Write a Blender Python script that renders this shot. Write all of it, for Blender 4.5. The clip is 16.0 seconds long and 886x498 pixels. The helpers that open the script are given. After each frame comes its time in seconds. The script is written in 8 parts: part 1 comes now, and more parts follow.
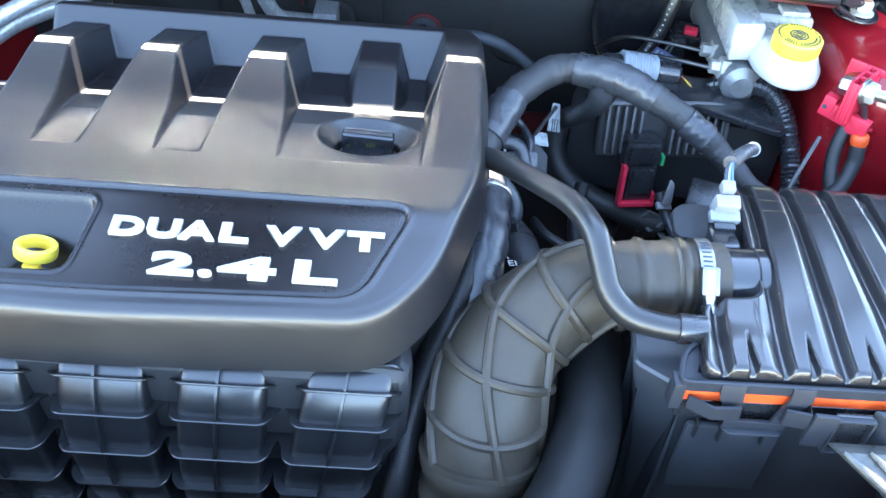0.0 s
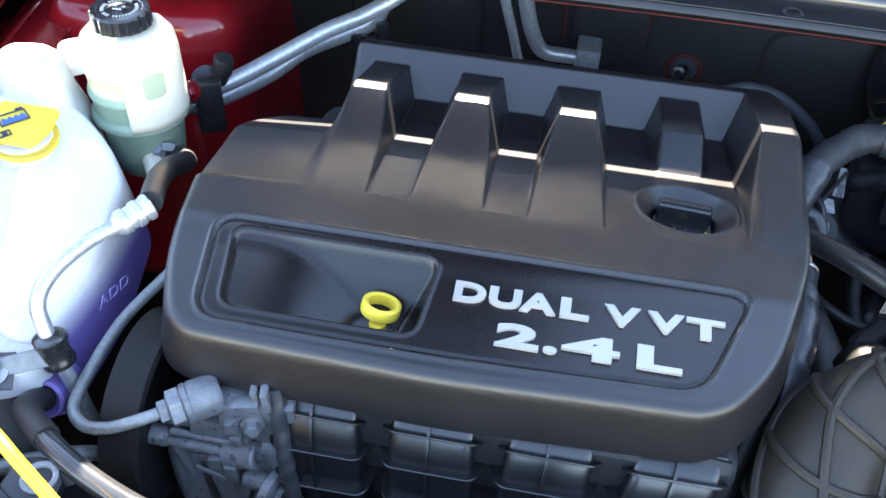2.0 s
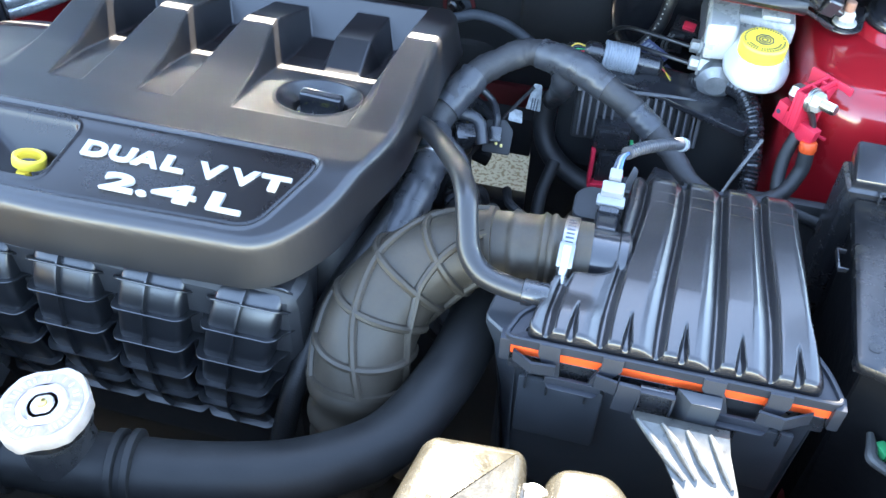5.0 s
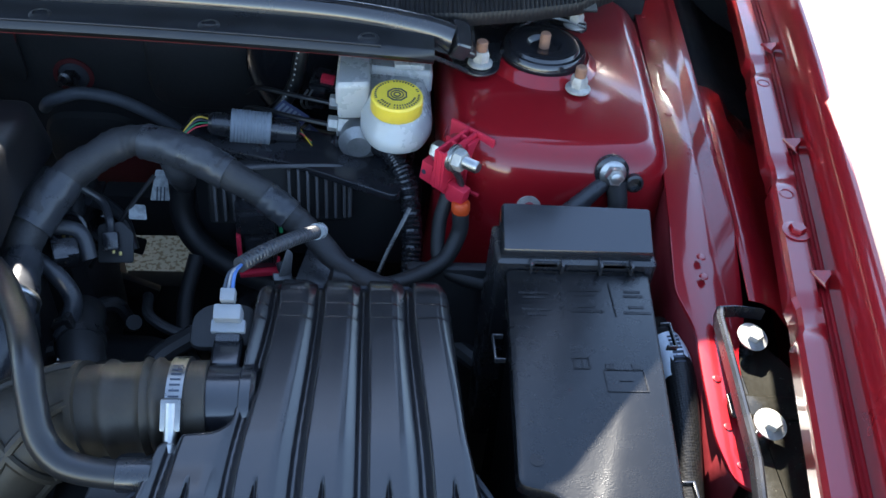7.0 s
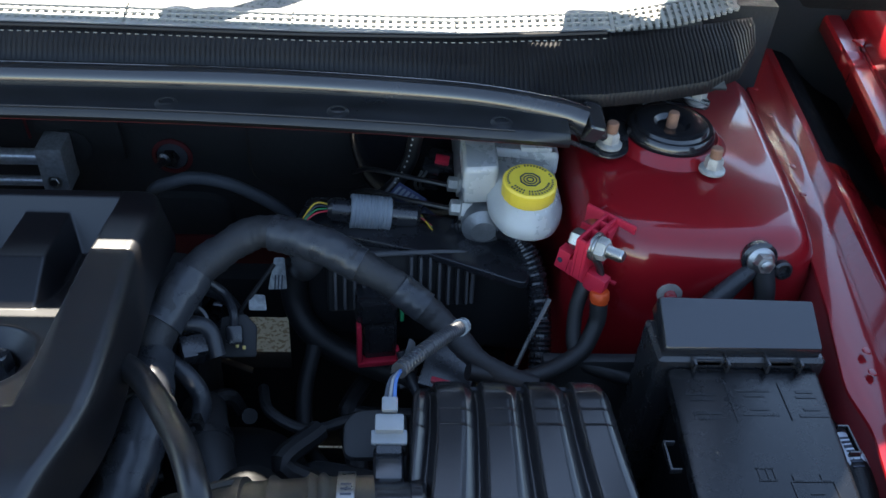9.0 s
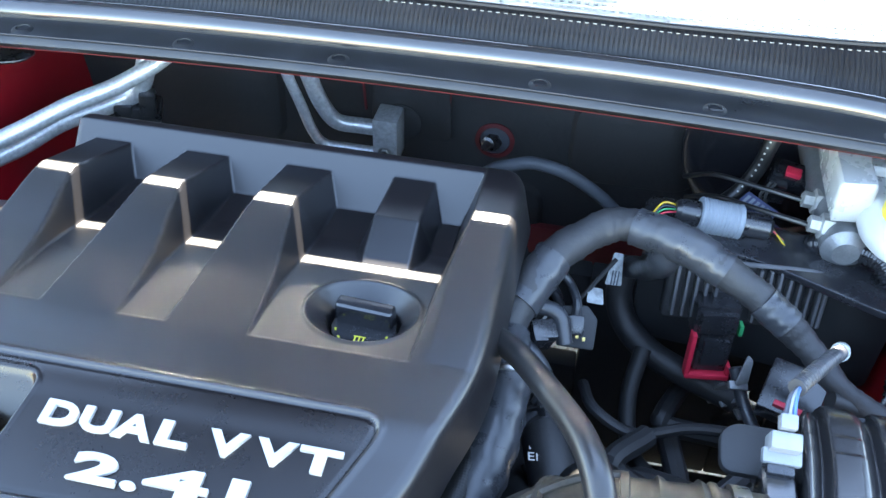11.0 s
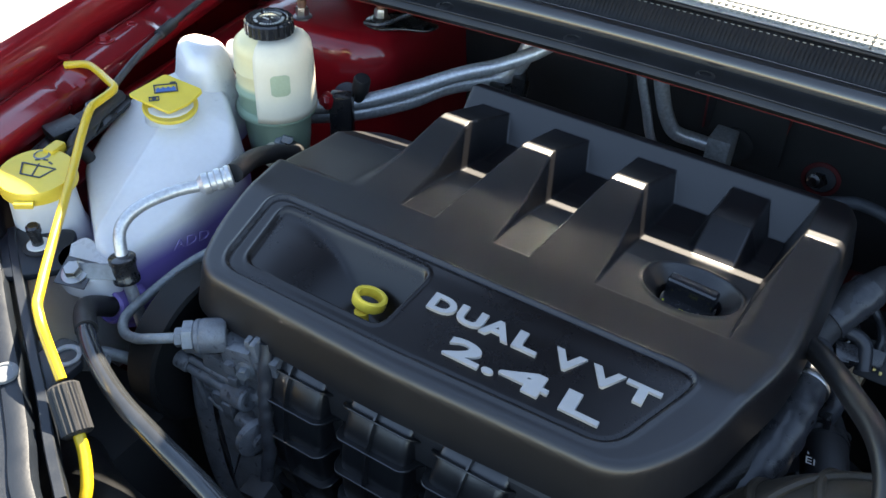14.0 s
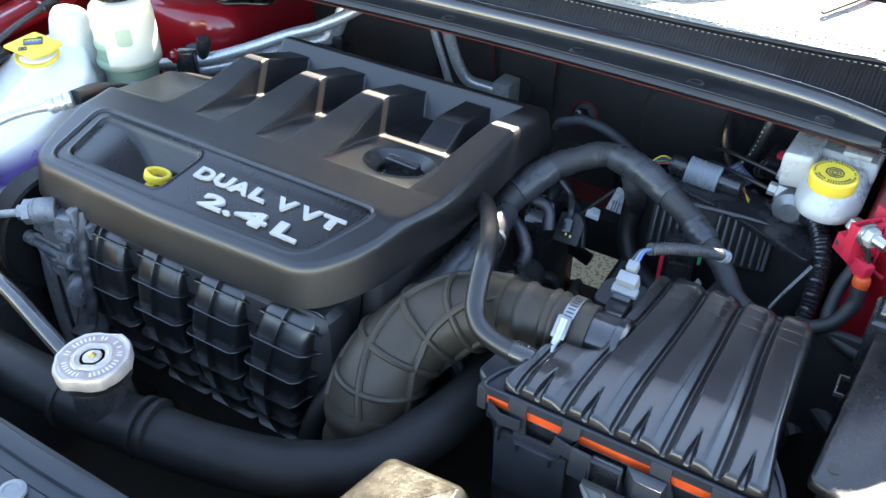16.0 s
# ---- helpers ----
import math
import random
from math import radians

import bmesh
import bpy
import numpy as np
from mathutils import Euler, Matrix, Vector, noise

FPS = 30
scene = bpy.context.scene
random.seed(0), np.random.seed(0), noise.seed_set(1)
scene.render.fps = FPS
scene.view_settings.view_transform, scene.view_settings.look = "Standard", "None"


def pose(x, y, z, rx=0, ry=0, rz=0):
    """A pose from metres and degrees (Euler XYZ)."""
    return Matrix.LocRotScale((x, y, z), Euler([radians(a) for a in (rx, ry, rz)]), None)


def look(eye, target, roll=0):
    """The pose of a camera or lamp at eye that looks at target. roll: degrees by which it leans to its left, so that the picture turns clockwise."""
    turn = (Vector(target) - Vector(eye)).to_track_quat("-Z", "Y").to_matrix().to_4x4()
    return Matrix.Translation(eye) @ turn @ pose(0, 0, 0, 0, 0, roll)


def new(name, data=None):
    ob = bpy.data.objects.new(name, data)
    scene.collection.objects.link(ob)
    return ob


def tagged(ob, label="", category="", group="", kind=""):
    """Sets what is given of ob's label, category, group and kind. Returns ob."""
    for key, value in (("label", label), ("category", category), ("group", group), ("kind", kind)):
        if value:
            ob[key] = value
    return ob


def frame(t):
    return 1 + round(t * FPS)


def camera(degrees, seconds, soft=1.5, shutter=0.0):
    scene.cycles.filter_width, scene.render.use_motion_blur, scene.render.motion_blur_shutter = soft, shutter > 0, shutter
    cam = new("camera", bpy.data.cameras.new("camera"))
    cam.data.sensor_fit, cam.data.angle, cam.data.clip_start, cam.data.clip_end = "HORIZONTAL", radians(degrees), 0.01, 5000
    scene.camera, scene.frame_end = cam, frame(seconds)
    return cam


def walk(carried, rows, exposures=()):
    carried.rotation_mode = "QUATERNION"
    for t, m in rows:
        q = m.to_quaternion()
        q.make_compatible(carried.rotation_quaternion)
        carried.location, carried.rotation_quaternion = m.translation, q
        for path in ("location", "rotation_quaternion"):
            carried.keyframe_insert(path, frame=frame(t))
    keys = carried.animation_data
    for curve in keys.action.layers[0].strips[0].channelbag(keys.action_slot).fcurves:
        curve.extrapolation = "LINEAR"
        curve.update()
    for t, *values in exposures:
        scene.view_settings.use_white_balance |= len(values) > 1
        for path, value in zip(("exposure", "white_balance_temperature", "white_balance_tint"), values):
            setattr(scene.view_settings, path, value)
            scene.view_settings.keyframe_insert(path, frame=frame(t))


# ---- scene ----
cam = camera(53.2, 16.0)
PATH = [
    (0, (0.121, -0.325, 1.278), (0.183, 1.18, -0.038), 5.4),
    (0.5, (0.057, -0.307, 1.285), (0.114, 1.173, -0.058), 5.2),
    (1, (0.008, -0.305, 1.302), (0.079, 1.168, -0.049), 5.8),
    (1.5, (-0.027, -0.286, 1.302), (-0.025, 1.189, -0.049), 6.0),
    (2, (-0.05, -0.293, 1.322), (-0.24, 1.157, -0.043), 3.7),
    (2.5, (-0.018, -0.305, 1.335), (-0.307, 1.115, -0.043), 3.1),
    (3, (0.052, -0.332, 1.337), (-0.305, 1.074, -0.039), 2.6),
    (3.2, (0.075, -0.341, 1.337), (-0.283, 1.058, -0.045), 3.1),
    (5.3, (0.396, -0.379, 1.356), (0.095, 1.023, -0.037), 1.8),
    (5.5, (0.413, -0.368, 1.348), (0.199, 1.055, -0.041), 3.8),
    (6, (0.448, -0.32, 1.329), (0.382, 1.125, -0.052), 5.4),
    (6.5, (0.477, -0.265, 1.323), (0.568, 1.189, -0.047), 6.1),
    (7, (0.469, -0.203, 1.337), (0.648, 1.253, -0.022), 6.2),
    (7.5, (0.451, -0.166, 1.34), (0.686, 1.278, -0.024), 6.5),
    (8, (0.428, -0.142, 1.348), (0.671, 1.321, 0.007), 6.1),
    (8.2, (0.415, -0.142, 1.348), (0.648, 1.345, 0.031), 5.9),
    (10.3, (0.275, -0.156, 1.304), (0.174, 1.383, 0.03), 2.5),
    (10.5, (0.26, -0.151, 1.303), (0.114, 1.382, 0.028), 2.5),
    (11, (0.211, -0.152, 1.305), (-0.053, 1.359, 0.022), 2.2),
    (11.5, (0.173, -0.162, 1.317), (-0.231, 1.313, 0.028), 2.2),
    (12, (0.148, -0.192, 1.327), (-0.373, 1.244, 0.036), 2.2),
    (12.5, (0.136, -0.242, 1.336), (-0.506, 1.145, 0.046), 2.3),
    (13, (0.155, -0.28, 1.348), (-0.578, 1.062, 0.058), 2.2),
    (13.5, (0.173, -0.292, 1.343), (-0.61, 1.027, 0.06), 2.0),
    (14, (0.177, -0.293, 1.346), (-0.606, 1.039, 0.076), 2.6),
    (14.5, (0.195, -0.302, 1.344), (-0.582, 1.047, 0.089), 2.9),
    (15, (0.272, -0.324, 1.348), (-0.508, 1.035, 0.104), 2.9),
    (15.5, (0.415, -0.351, 1.35), (-0.381, 1.016, 0.126), 2.3),
    (16, (0.562, -0.403, 1.371), (-0.273, 0.963, 0.172), 0.7),
]
EXPOSURES = [
    (0, 4.9, 6850, 9), (1.0, 4.75, 7050, 10), (1.5, 4.5, 7200, 12), (2.5, 3.35, 7700, 15), (3.2, 3.4, 7600, 14), (5.5, 4.92, 7150, 9), (6.0, 4.75, 7050, 9), (6.5, 4.0, 6700, 9), (7, 2.95, 6650, 9), (7.5, 2.2, 6750, 9), (8.2, 1.65, 6650, 9),
    (10.5, 4.66, 7300, 9), (11.5, 4.35, 7200, 9), (12.5, 2.95, 7550, 11), (13.5, 2.65, 7550, 10), (14.5, 2.6, 7550, 10), (15.2, 2.8, 7500, 10), (16, 3.7, 7600, 10)]
walk(cam, [(t, look(eye, target, roll)) for t, eye, target, roll in PATH], EXPOSURES)

# ---- world, sun, exposure ----
SUN_WAY = Vector((0.15, -1.0, -1.0))          # the way the light travels
world = bpy.data.worlds.new("sky")
scene.world = world
world.use_nodes = True
wn = world.node_tree.nodes
sky = wn.new("ShaderNodeTexSky")
sky.sky_type = "NISHITA"
sky.sun_disc = False
sky.dust_density = 0.1
sky.sun_elevation = radians(44.7)
sky.sun_rotation = math.atan2(-SUN_WAY.x, -SUN_WAY.y)
world.node_tree.links.new(sky.outputs[0], wn["Background"].inputs[0])
wn["Background"].inputs[1].default_value = 0.10
sun = new("sun", bpy.data.lights.new("sun", "SUN"))
sun.data.energy = 5.0
sun.data.angle = radians(0.5)
sun.data.color = (1.0, 0.95, 0.87)
sun.matrix_basis = look(-SUN_WAY * 10, (0, 0, 0))


# ---- materials ----
def mat(name, colour, rough=0.5, metal=0.0, bump=(), var=(40.0, 0.15), coat=0.0, rvar=0.12, spec=0.5, trans=0.0, dust=None):
    """A node material: colour with broad stains and fine grain, uneven gloss and a fine relief, all in metres."""
    m = bpy.data.materials.new(name)
    m.use_nodes = True
    t = m.node_tree
    n, l = t.nodes, t.links
    b = n["Principled BSDF"]
    co = n.new("ShaderNodeTexCoord")
    broad = n.new("ShaderNodeTexNoise")
    broad.inputs["Scale"].default_value = var[0]
    broad.inputs["Detail"].default_value = 5
    fine = n.new("ShaderNodeTexNoise")
    fine.inputs["Scale"].default_value = var[0] * 12
    fine.inputs["Detail"].default_value = 3
    both = n.new("ShaderNodeMath")
    both.operation = "MULTIPLY_ADD"
    both.inputs[1].default_value = 0.35
    l.new(co.outputs["Object"], broad.inputs["Vector"])
    l.new(co.outputs["Object"], fine.inputs["Vector"])
    l.new(fine.outputs["Fac"], both.inputs[0])
    l.new(broad.outputs["Fac"], both.inputs[2])
    ramp = n.new("ShaderNodeMapRange")
    ramp.inputs["From Min"].default_value, ramp.inputs["From Max"].default_value = 0.35, 1.0
    ramp.inputs["To Min"].default_value, ramp.inputs["To Max"].default_value = 1 - var[1], 1 + var[1]
    l.new(both.outputs[0], ramp.inputs["Value"])
    mix = n.new("ShaderNodeVectorMath")
    mix.operation = "SCALE"
    mix.inputs[0].default_value = colour
    l.new(ramp.outputs[0], mix.inputs["Scale"])
    out = mix.outputs["Vector"]
    if dust:
        grit = n.new("ShaderNodeTexNoise")
        grit.inputs["Scale"].default_value = dust[1]
        grit.inputs["Detail"].default_value = 4
        l.new(co.outputs["Object"], grit.inputs["Vector"])
        cut = n.new("ShaderNodeMapRange")
        cut.inputs["From Min"].default_value, cut.inputs["From Max"].default_value = dust[2], dust[2] + 0.08
        l.new(grit.outputs["Fac"], cut.inputs["Value"])
        over = n.new("ShaderNodeMix")
        over.data_type = "RGBA"
        over.inputs["B"].default_value = (*dust[0], 1)
        l.new(cut.outputs[0], over.inputs["Factor"])
        l.new(out, over.inputs["A"])
        out = over.outputs["Result"]
    l.new(out, b.inputs["Base Color"])
    gloss = n.new("ShaderNodeMapRange")
    gloss.inputs["From Min"].default_value, gloss.inputs["From Max"].default_value = 0.35, 1.0
    gloss.inputs["To Min"].default_value, gloss.inputs["To Max"].default_value = max(0.02, rough - rvar), min(1.0, rough + rvar)
    l.new(both.outputs[0], gloss.inputs["Value"])
    l.new(gloss.outputs[0], b.inputs["Roughness"])
    b.inputs["Metallic"].default_value = metal
    b.inputs["Specular IOR Level"].default_value = spec
    b.inputs["Coat Weight"].default_value = coat
    b.inputs["Coat Roughness"].default_value = 0.08
    b.inputs["Transmission Weight"].default_value = trans
    if bump:
        tex = n.new("ShaderNodeTexNoise")
        tex.inputs["Scale"].default_value = bump[0]
        tex.inputs["Detail"].default_value = 4
        relief = n.new("ShaderNodeBump")
        relief.inputs["Strength"].default_value = bump[1]
        relief.inputs["Distance"].default_value = bump[2] if len(bump) > 2 else 0.0005
        l.new(co.outputs["Object"], tex.inputs["Vector"])
        l.new(tex.outputs["Fac"], relief.inputs["Height"])
        l.new(relief.outputs[0], b.inputs["Normal"])
    return m


def level_mat(name, upper, lower, level, blur, rough=0.35):
    """Milky plastic through which a liquid shows up to a level."""
    m = mat(name, upper, rough, bump=(180, 0.15), var=(14, 0.08))
    t = m.node_tree
    n, l = t.nodes, t.links
    b = n["Principled BSDF"]
    was = b.inputs["Base Color"].links[0].from_socket
    co = n.new("ShaderNodeTexCoord")
    split = n.new("ShaderNodeSeparateXYZ")
    l.new(co.outputs["Object"], split.inputs[0])
    band = n.new("ShaderNodeMapRange")
    band.inputs["From Min"].default_value, band.inputs["From Max"].default_value = level - blur, level + blur
    l.new(split.outputs["Z"], band.inputs["Value"])
    mix = n.new("ShaderNodeMix")
    mix.data_type = "RGBA"
    mix.inputs["A"].default_value = (*lower, 1)
    l.new(band.outputs[0], mix.inputs["Factor"])
    l.new(was, mix.inputs["B"])
    l.new(mix.outputs["Result"], b.inputs["Base Color"])
    b.inputs["Subsurface Weight"].default_value = 0.25
    b.inputs["Subsurface Radius"].default_value = (0.02, 0.02, 0.02)
    b.inputs["Subsurface Scale"].default_value = 0.5
    return m


def braid_mat():
    """A woven sleeve: small dark cells with pale threads round them."""
    m = mat("braided_sleeve", (0.006, 0.0062, 0.007), 0.45, spec=0.35)
    t = m.node_tree
    n, l = t.nodes, t.links
    b = n["Principled BSDF"]
    was = b.inputs["Base Color"].links[0].from_socket
    co = n.new("ShaderNodeTexCoord")
    cell = n.new("ShaderNodeTexVoronoi")
    cell.inputs["Scale"].default_value = 480
    cell.inputs["Randomness"].default_value = 0.25
    edge = n.new("ShaderNodeMapRange")
    edge.inputs["From Min"].default_value, edge.inputs["From Max"].default_value = 0.45, 0.62
    mix = n.new("ShaderNodeMix")
    mix.data_type = "RGBA"
    mix.inputs["B"].default_value = (0.012, 0.0115, 0.011, 1)
    relief = n.new("ShaderNodeBump")
    relief.inputs["Strength"].default_value = 0.6
    relief.inputs["Distance"].default_value = 0.0004
    l.new(co.outputs["Object"], cell.inputs["Vector"])
    l.new(cell.outputs["Distance"], edge.inputs["Value"])
    l.new(edge.outputs[0], mix.inputs["Factor"])
    l.new(was, mix.inputs["A"])
    l.new(mix.outputs["Result"], b.inputs["Base Color"])
    l.new(cell.outputs["Distance"], relief.inputs["Height"])
    l.new(relief.outputs[0], b.inputs["Normal"])
    return m


COVER = mat("cover_plastic", (0.0070, 0.0068, 0.0084), 0.38, var=(30, 0.08), rvar=0.03, spec=0.75, bump=(1400, 0.12, 0.0002), dust=((0.030, 0.029, 0.027), 620, 0.74))
INSET = mat("inset_plastic", (0.0058, 0.0043, 0.0046), 0.28, var=(30, 0.05), rvar=0.02, spec=0.55)
LINER = mat("hood_liner", (0.0052, 0.0053, 0.0062), 0.9, var=(10, 0.3), bump=(60, 0.4, 0.004), spec=0.15)
GLOSSY = mat("smooth_black_plastic", (0.014, 0.0145, 0.017), 0.19, var=(30, 0.12), rvar=0.06, spec=0.9)
LIDPLASTIC = mat("ribbed_lid_plastic", (0.012, 0.0115, 0.0125), 0.25, var=(35, 0.12), rvar=0.03, spec=0.75)
PIPEBLACK = mat("satin_black_pipe", (0.012, 0.012, 0.013), 0.33, var=(40, 0.15), rvar=0.05, spec=0.6, bump=(300, 0.1))
MANIFOLD = mat("manifold_plastic", (0.010, 0.0108, 0.0125), 0.29, var=(18, 0.08), rvar=0.02, spec=0.85, bump=(900, 0.08, 0.0003))
STRAP = mat("strap_plastic", (0.020, 0.022, 0.028), 0.48, var=(35, 0.2), spec=0.35)
EDGEBLACK = mat("black_edge_trim", (0.006, 0.006, 0.006), 0.30, var=(40, 0.3), spec=0.35)
PLASTIC = mat("black_plastic", (0.016, 0.0165, 0.019), 0.26, var=(35, 0.2), spec=0.8)
DARK = mat("dull_black_plastic", (0.019, 0.0195, 0.021), 0.6, bump=(300, 0.3), var=(25, 0.3))
DUSTY = mat("dusty_black_plastic", (0.0040, 0.0045, 0.0058), 0.27, bump=(900, 0.45, 0.0003), var=(60, 0.15), rvar=0.015, dust=((0.011, 0.0105, 0.0095), 1300, 0.60), spec=0.5)
RUBBER = mat("rubber", (0.016, 0.016, 0.017), 0.55, bump=(250, 0.25), var=(30, 0.3))
DUCT = mat("duct_rubber", (0.034, 0.028, 0.021), 0.48, bump=(300, 0.3), var=(22, 0.35), spec=0.35)
HOSE = mat("hose_rubber", (0.011, 0.0112, 0.0115), 0.48, bump=(250, 0.25), var=(30, 0.3), spec=0.2)
CASTING = mat("rough_casting", (0.155, 0.165, 0.18), 0.46, metal=0.22, var=(70, 0.45), bump=(420, 0.7, 0.0009), rvar=0.12, dust=((0.06, 0.062, 0.068), 150, 0.60))
FITTING = mat("grey_zinc_fitting", (0.19, 0.205, 0.22), 0.42, metal=0.4, var=(160, 0.35), bump=(420, 0.35, 0.0006))
TAPE = mat("harness_tape", (0.034, 0.036, 0.041), 0.33, bump=(95, 0.5, 0.0012), var=(60, 0.25), rvar=0.12)
CLOTH = mat("cloth_tape", (0.022, 0.022, 0.024), 0.6, bump=(220, 0.6, 0.001), var=(60, 0.3))
BRAID = braid_mat()
SILVER = mat("silver_lettering", (0.42, 0.41, 0.405), 0.42, metal=0.2, var=(60, 0.06))
RED = mat("red_paint", (0.245, 0.007, 0.012), 0.30, coat=1.0, var=(6, 0.10), rvar=0.05, spec=0.2, bump=(60, 0.03, 0.0003))
# underpaint darkened for its dirt and for the shade it lies in
RED_SHADED_DIRTY = mat("shaded_dirty_red_underpaint", (0.095, 0.008, 0.010), 0.6, var=(18, 0.4), bump=(120, 0.2))
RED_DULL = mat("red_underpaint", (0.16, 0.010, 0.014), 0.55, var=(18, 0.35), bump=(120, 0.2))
REDPLASTIC = mat("red_plastic", (0.55, 0.022, 0.05), 0.42, var=(50, 0.12), bump=(300, 0.1))
ORANGE = mat("orange_seal", (0.66, 0.075, 0.014), 0.5, var=(80, 0.15))
YELLOW = mat("yellow_plastic", (0.80, 0.58, 0.06), 0.40, var=(40, 0.08), bump=(400, 0.08))
YPAINT = mat("yellow_paint", (0.72, 0.47, 0.02), 0.35, coat=0.4, var=(40, 0.12))
CLAMPSTEEL = mat("clamp_steel", (0.27, 0.27, 0.265), 0.32, metal=1.0, var=(90, 0.25), bump=(400, 0.15))
BOXPLASTIC = mat("airbox_base_plastic", (0.028, 0.031, 0.036), 0.40, var=(30, 0.25), spec=0.6, bump=(400, 0.15))
STEEL = mat("zinc_steel", (0.46, 0.455, 0.44), 0.36, metal=1.0, var=(90, 0.2), bump=(400, 0.15))
BLACKSTEEL = mat("black_pipe", (0.10, 0.10, 0.105), 0.30, metal=0.85, var=(60, 0.3))
ALU = mat("cast_aluminium", (0.23, 0.235, 0.24), 0.45, metal=0.6, var=(45, 0.35), bump=(350, 0.5, 0.0008))
LINEGREY = mat("dull_zinc_line", (0.24, 0.26, 0.265), 0.42, metal=0.35, var=(200, 0.3), bump=(420, 0.25, 0.0005))
ALUPIPE = mat("aluminium_pipe", (0.55, 0.57, 0.59), 0.34, metal=0.6, var=(240, 0.3), rvar=0.06, bump=(420, 0.3, 0.0006))
GREYPLASTIC = mat("grey_plastic", (0.21, 0.235, 0.26), 0.5, var=(60, 0.1), bump=(400, 0.1))
WHITEPLASTIC = mat("white_plastic", (0.72, 0.72, 0.70), 0.4, var=(40, 0.06))
MILKY = mat("milky_plastic", (0.66, 0.67, 0.68), 0.32, var=(14, 0.08), bump=(150, 0.12))
TANK = level_mat("coolant_tank_plastic", (0.76, 0.755, 0.75), (0.215, 0.155, 0.455), 0.788, 0.012)
EMBOSS = mat("embossed_tank_plastic", (0.25, 0.20, 0.47), 0.35, var=(30, 0.1))
STEERING = level_mat("fluid_reservoir_plastic", (0.66, 0.60, 0.36), (0.26, 0.36, 0.27), 0.862, 0.003)
BRAKEPLASTIC = mat("brake_reservoir_plastic", (0.47, 0.48, 0.47), 0.28, var=(12, 0.10), rvar=0.04, bump=(60, 0.04, 0.0003), trans=0.15)
SHIELD = mat("ivory_plastic", (0.70, 0.655, 0.53), 0.4, var=(25, 0.06), bump=(200, 0.08))
RUST = mat("rusty_stud", (0.26, 0.13, 0.08), 0.8, var=(120, 0.4), bump=(500, 0.6))
CONCRETE = mat("pebbled_concrete", (0.32, 0.30, 0.27), 0.85, var=(3, 0.2), bump=(60, 0.5, 0.004), dust=((0.16, 0.13, 0.10), 110, 0.50))
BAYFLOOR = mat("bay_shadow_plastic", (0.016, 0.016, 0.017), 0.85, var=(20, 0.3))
FIREWALL = mat("firewall_coating", (0.018, 0.018, 0.019), 0.7, var=(14, 0.4), bump=(90, 0.5, 0.002))
COWL = mat("cowl_rubber", (0.014, 0.015, 0.017), 0.36, var=(30, 0.3), bump=(200, 0.2))
APRON = mat("apron_rubber", (0.012, 0.011, 0.0115), 0.50, var=(18, 0.3), bump=(200, 0.2), spec=0.4)
SEAL = mat("seal_rubber", (0.022, 0.022, 0.024), 0.16, var=(12, 0.3), rvar=0.08, spec=0.9)
GRILLE = mat("grille_plastic", (0.33, 0.32, 0.29), 0.6, var=(30, 0.15))
NUTMETAL = mat("dirty_zinc", (0.42, 0.41, 0.38), 0.5, metal=0.35, var=(160, 0.35), bump=(500, 0.3))
LAMPSHEET = mat("dusty_lamp_sheet", (0.016, 0.015, 0.012), 0.22, var=(25, 0.3), dust=((0.10, 0.095, 0.08), 700, 0.68))
PLUGGREY = mat("plug_grey", (0.20, 0.215, 0.235), 0.45, var=(60, 0.12), bump=(400, 0.1))
GREYPIN = mat("push_pin_plastic", (0.16, 0.17, 0.18), 0.45)
INK = mat("dark_print", (0.03, 0.04, 0.06), 0.5)
BLUEINK = mat("blue_print", (0.05, 0.13, 0.35), 0.5)
PRINT = mat("pale_print", (0.55, 0.53, 0.48), 0.6)
LABEL = mat("paper_label", (0.70, 0.74, 0.80), 0.4)
LIME = mat("yellow_print", (0.62, 0.60, 0.05), 0.5)
GREEN = mat("green_plastic", (0.02, 0.28, 0.10), 0.5)
TAG = mat("clear_tag", (0.34, 0.36, 0.36), 0.25, var=(160, 0.4))
GRIT = mat("sunlit_grit", (0.24, 0.23, 0.21), 0.8, var=(30, 0.2), dust=((0.12, 0.115, 0.10), 260, 0.52))
DUSTYHOSE = mat("dusty_hose", (0.050, 0.056, 0.066), 0.55, bump=(250, 0.25), var=(30, 0.3), spec=0.35)
WIREGREY = mat("dusty_wire", (0.055, 0.056, 0.055), 0.5, var=(80, 0.3))
GLASS = mat("windscreen_glass", (0.8, 0.85, 0.85), 0.03, var=(2, 0.0), rvar=0.0, trans=1.0)


# ---- mesh builders ----
def part(name, bm, material, parent=None, label="", angle=35):
    """Links a bmesh as one mesh object, under a thing or part if one is given."""
    bmesh.ops.recalc_face_normals(bm, faces=bm.faces)
    me = bpy.data.meshes.new(name)
    bm.to_mesh(me)
    bm.free()
    me.materials.append(material)
    me.polygons.foreach_set("use_smooth", [True] * len(me.polygons))
    me.set_sharp_from_angle(angle=radians(angle))
    ob = new(name, me)
    return under(ob, parent, label)


def place_of(ob):
    """Where an object stands in the world, by its chain of parents."""
    own = ob.matrix_parent_inverse @ ob.matrix_basis
    return place_of(ob.parent) @ own if ob.parent is not None else ob.matrix_basis.copy()


def under(ob, parent, label=""):
    if parent is not None:
        ob.parent = parent
        ob.matrix_parent_inverse = place_of(parent).inverted()
    if label:
        ob["label"] = label
    return ob


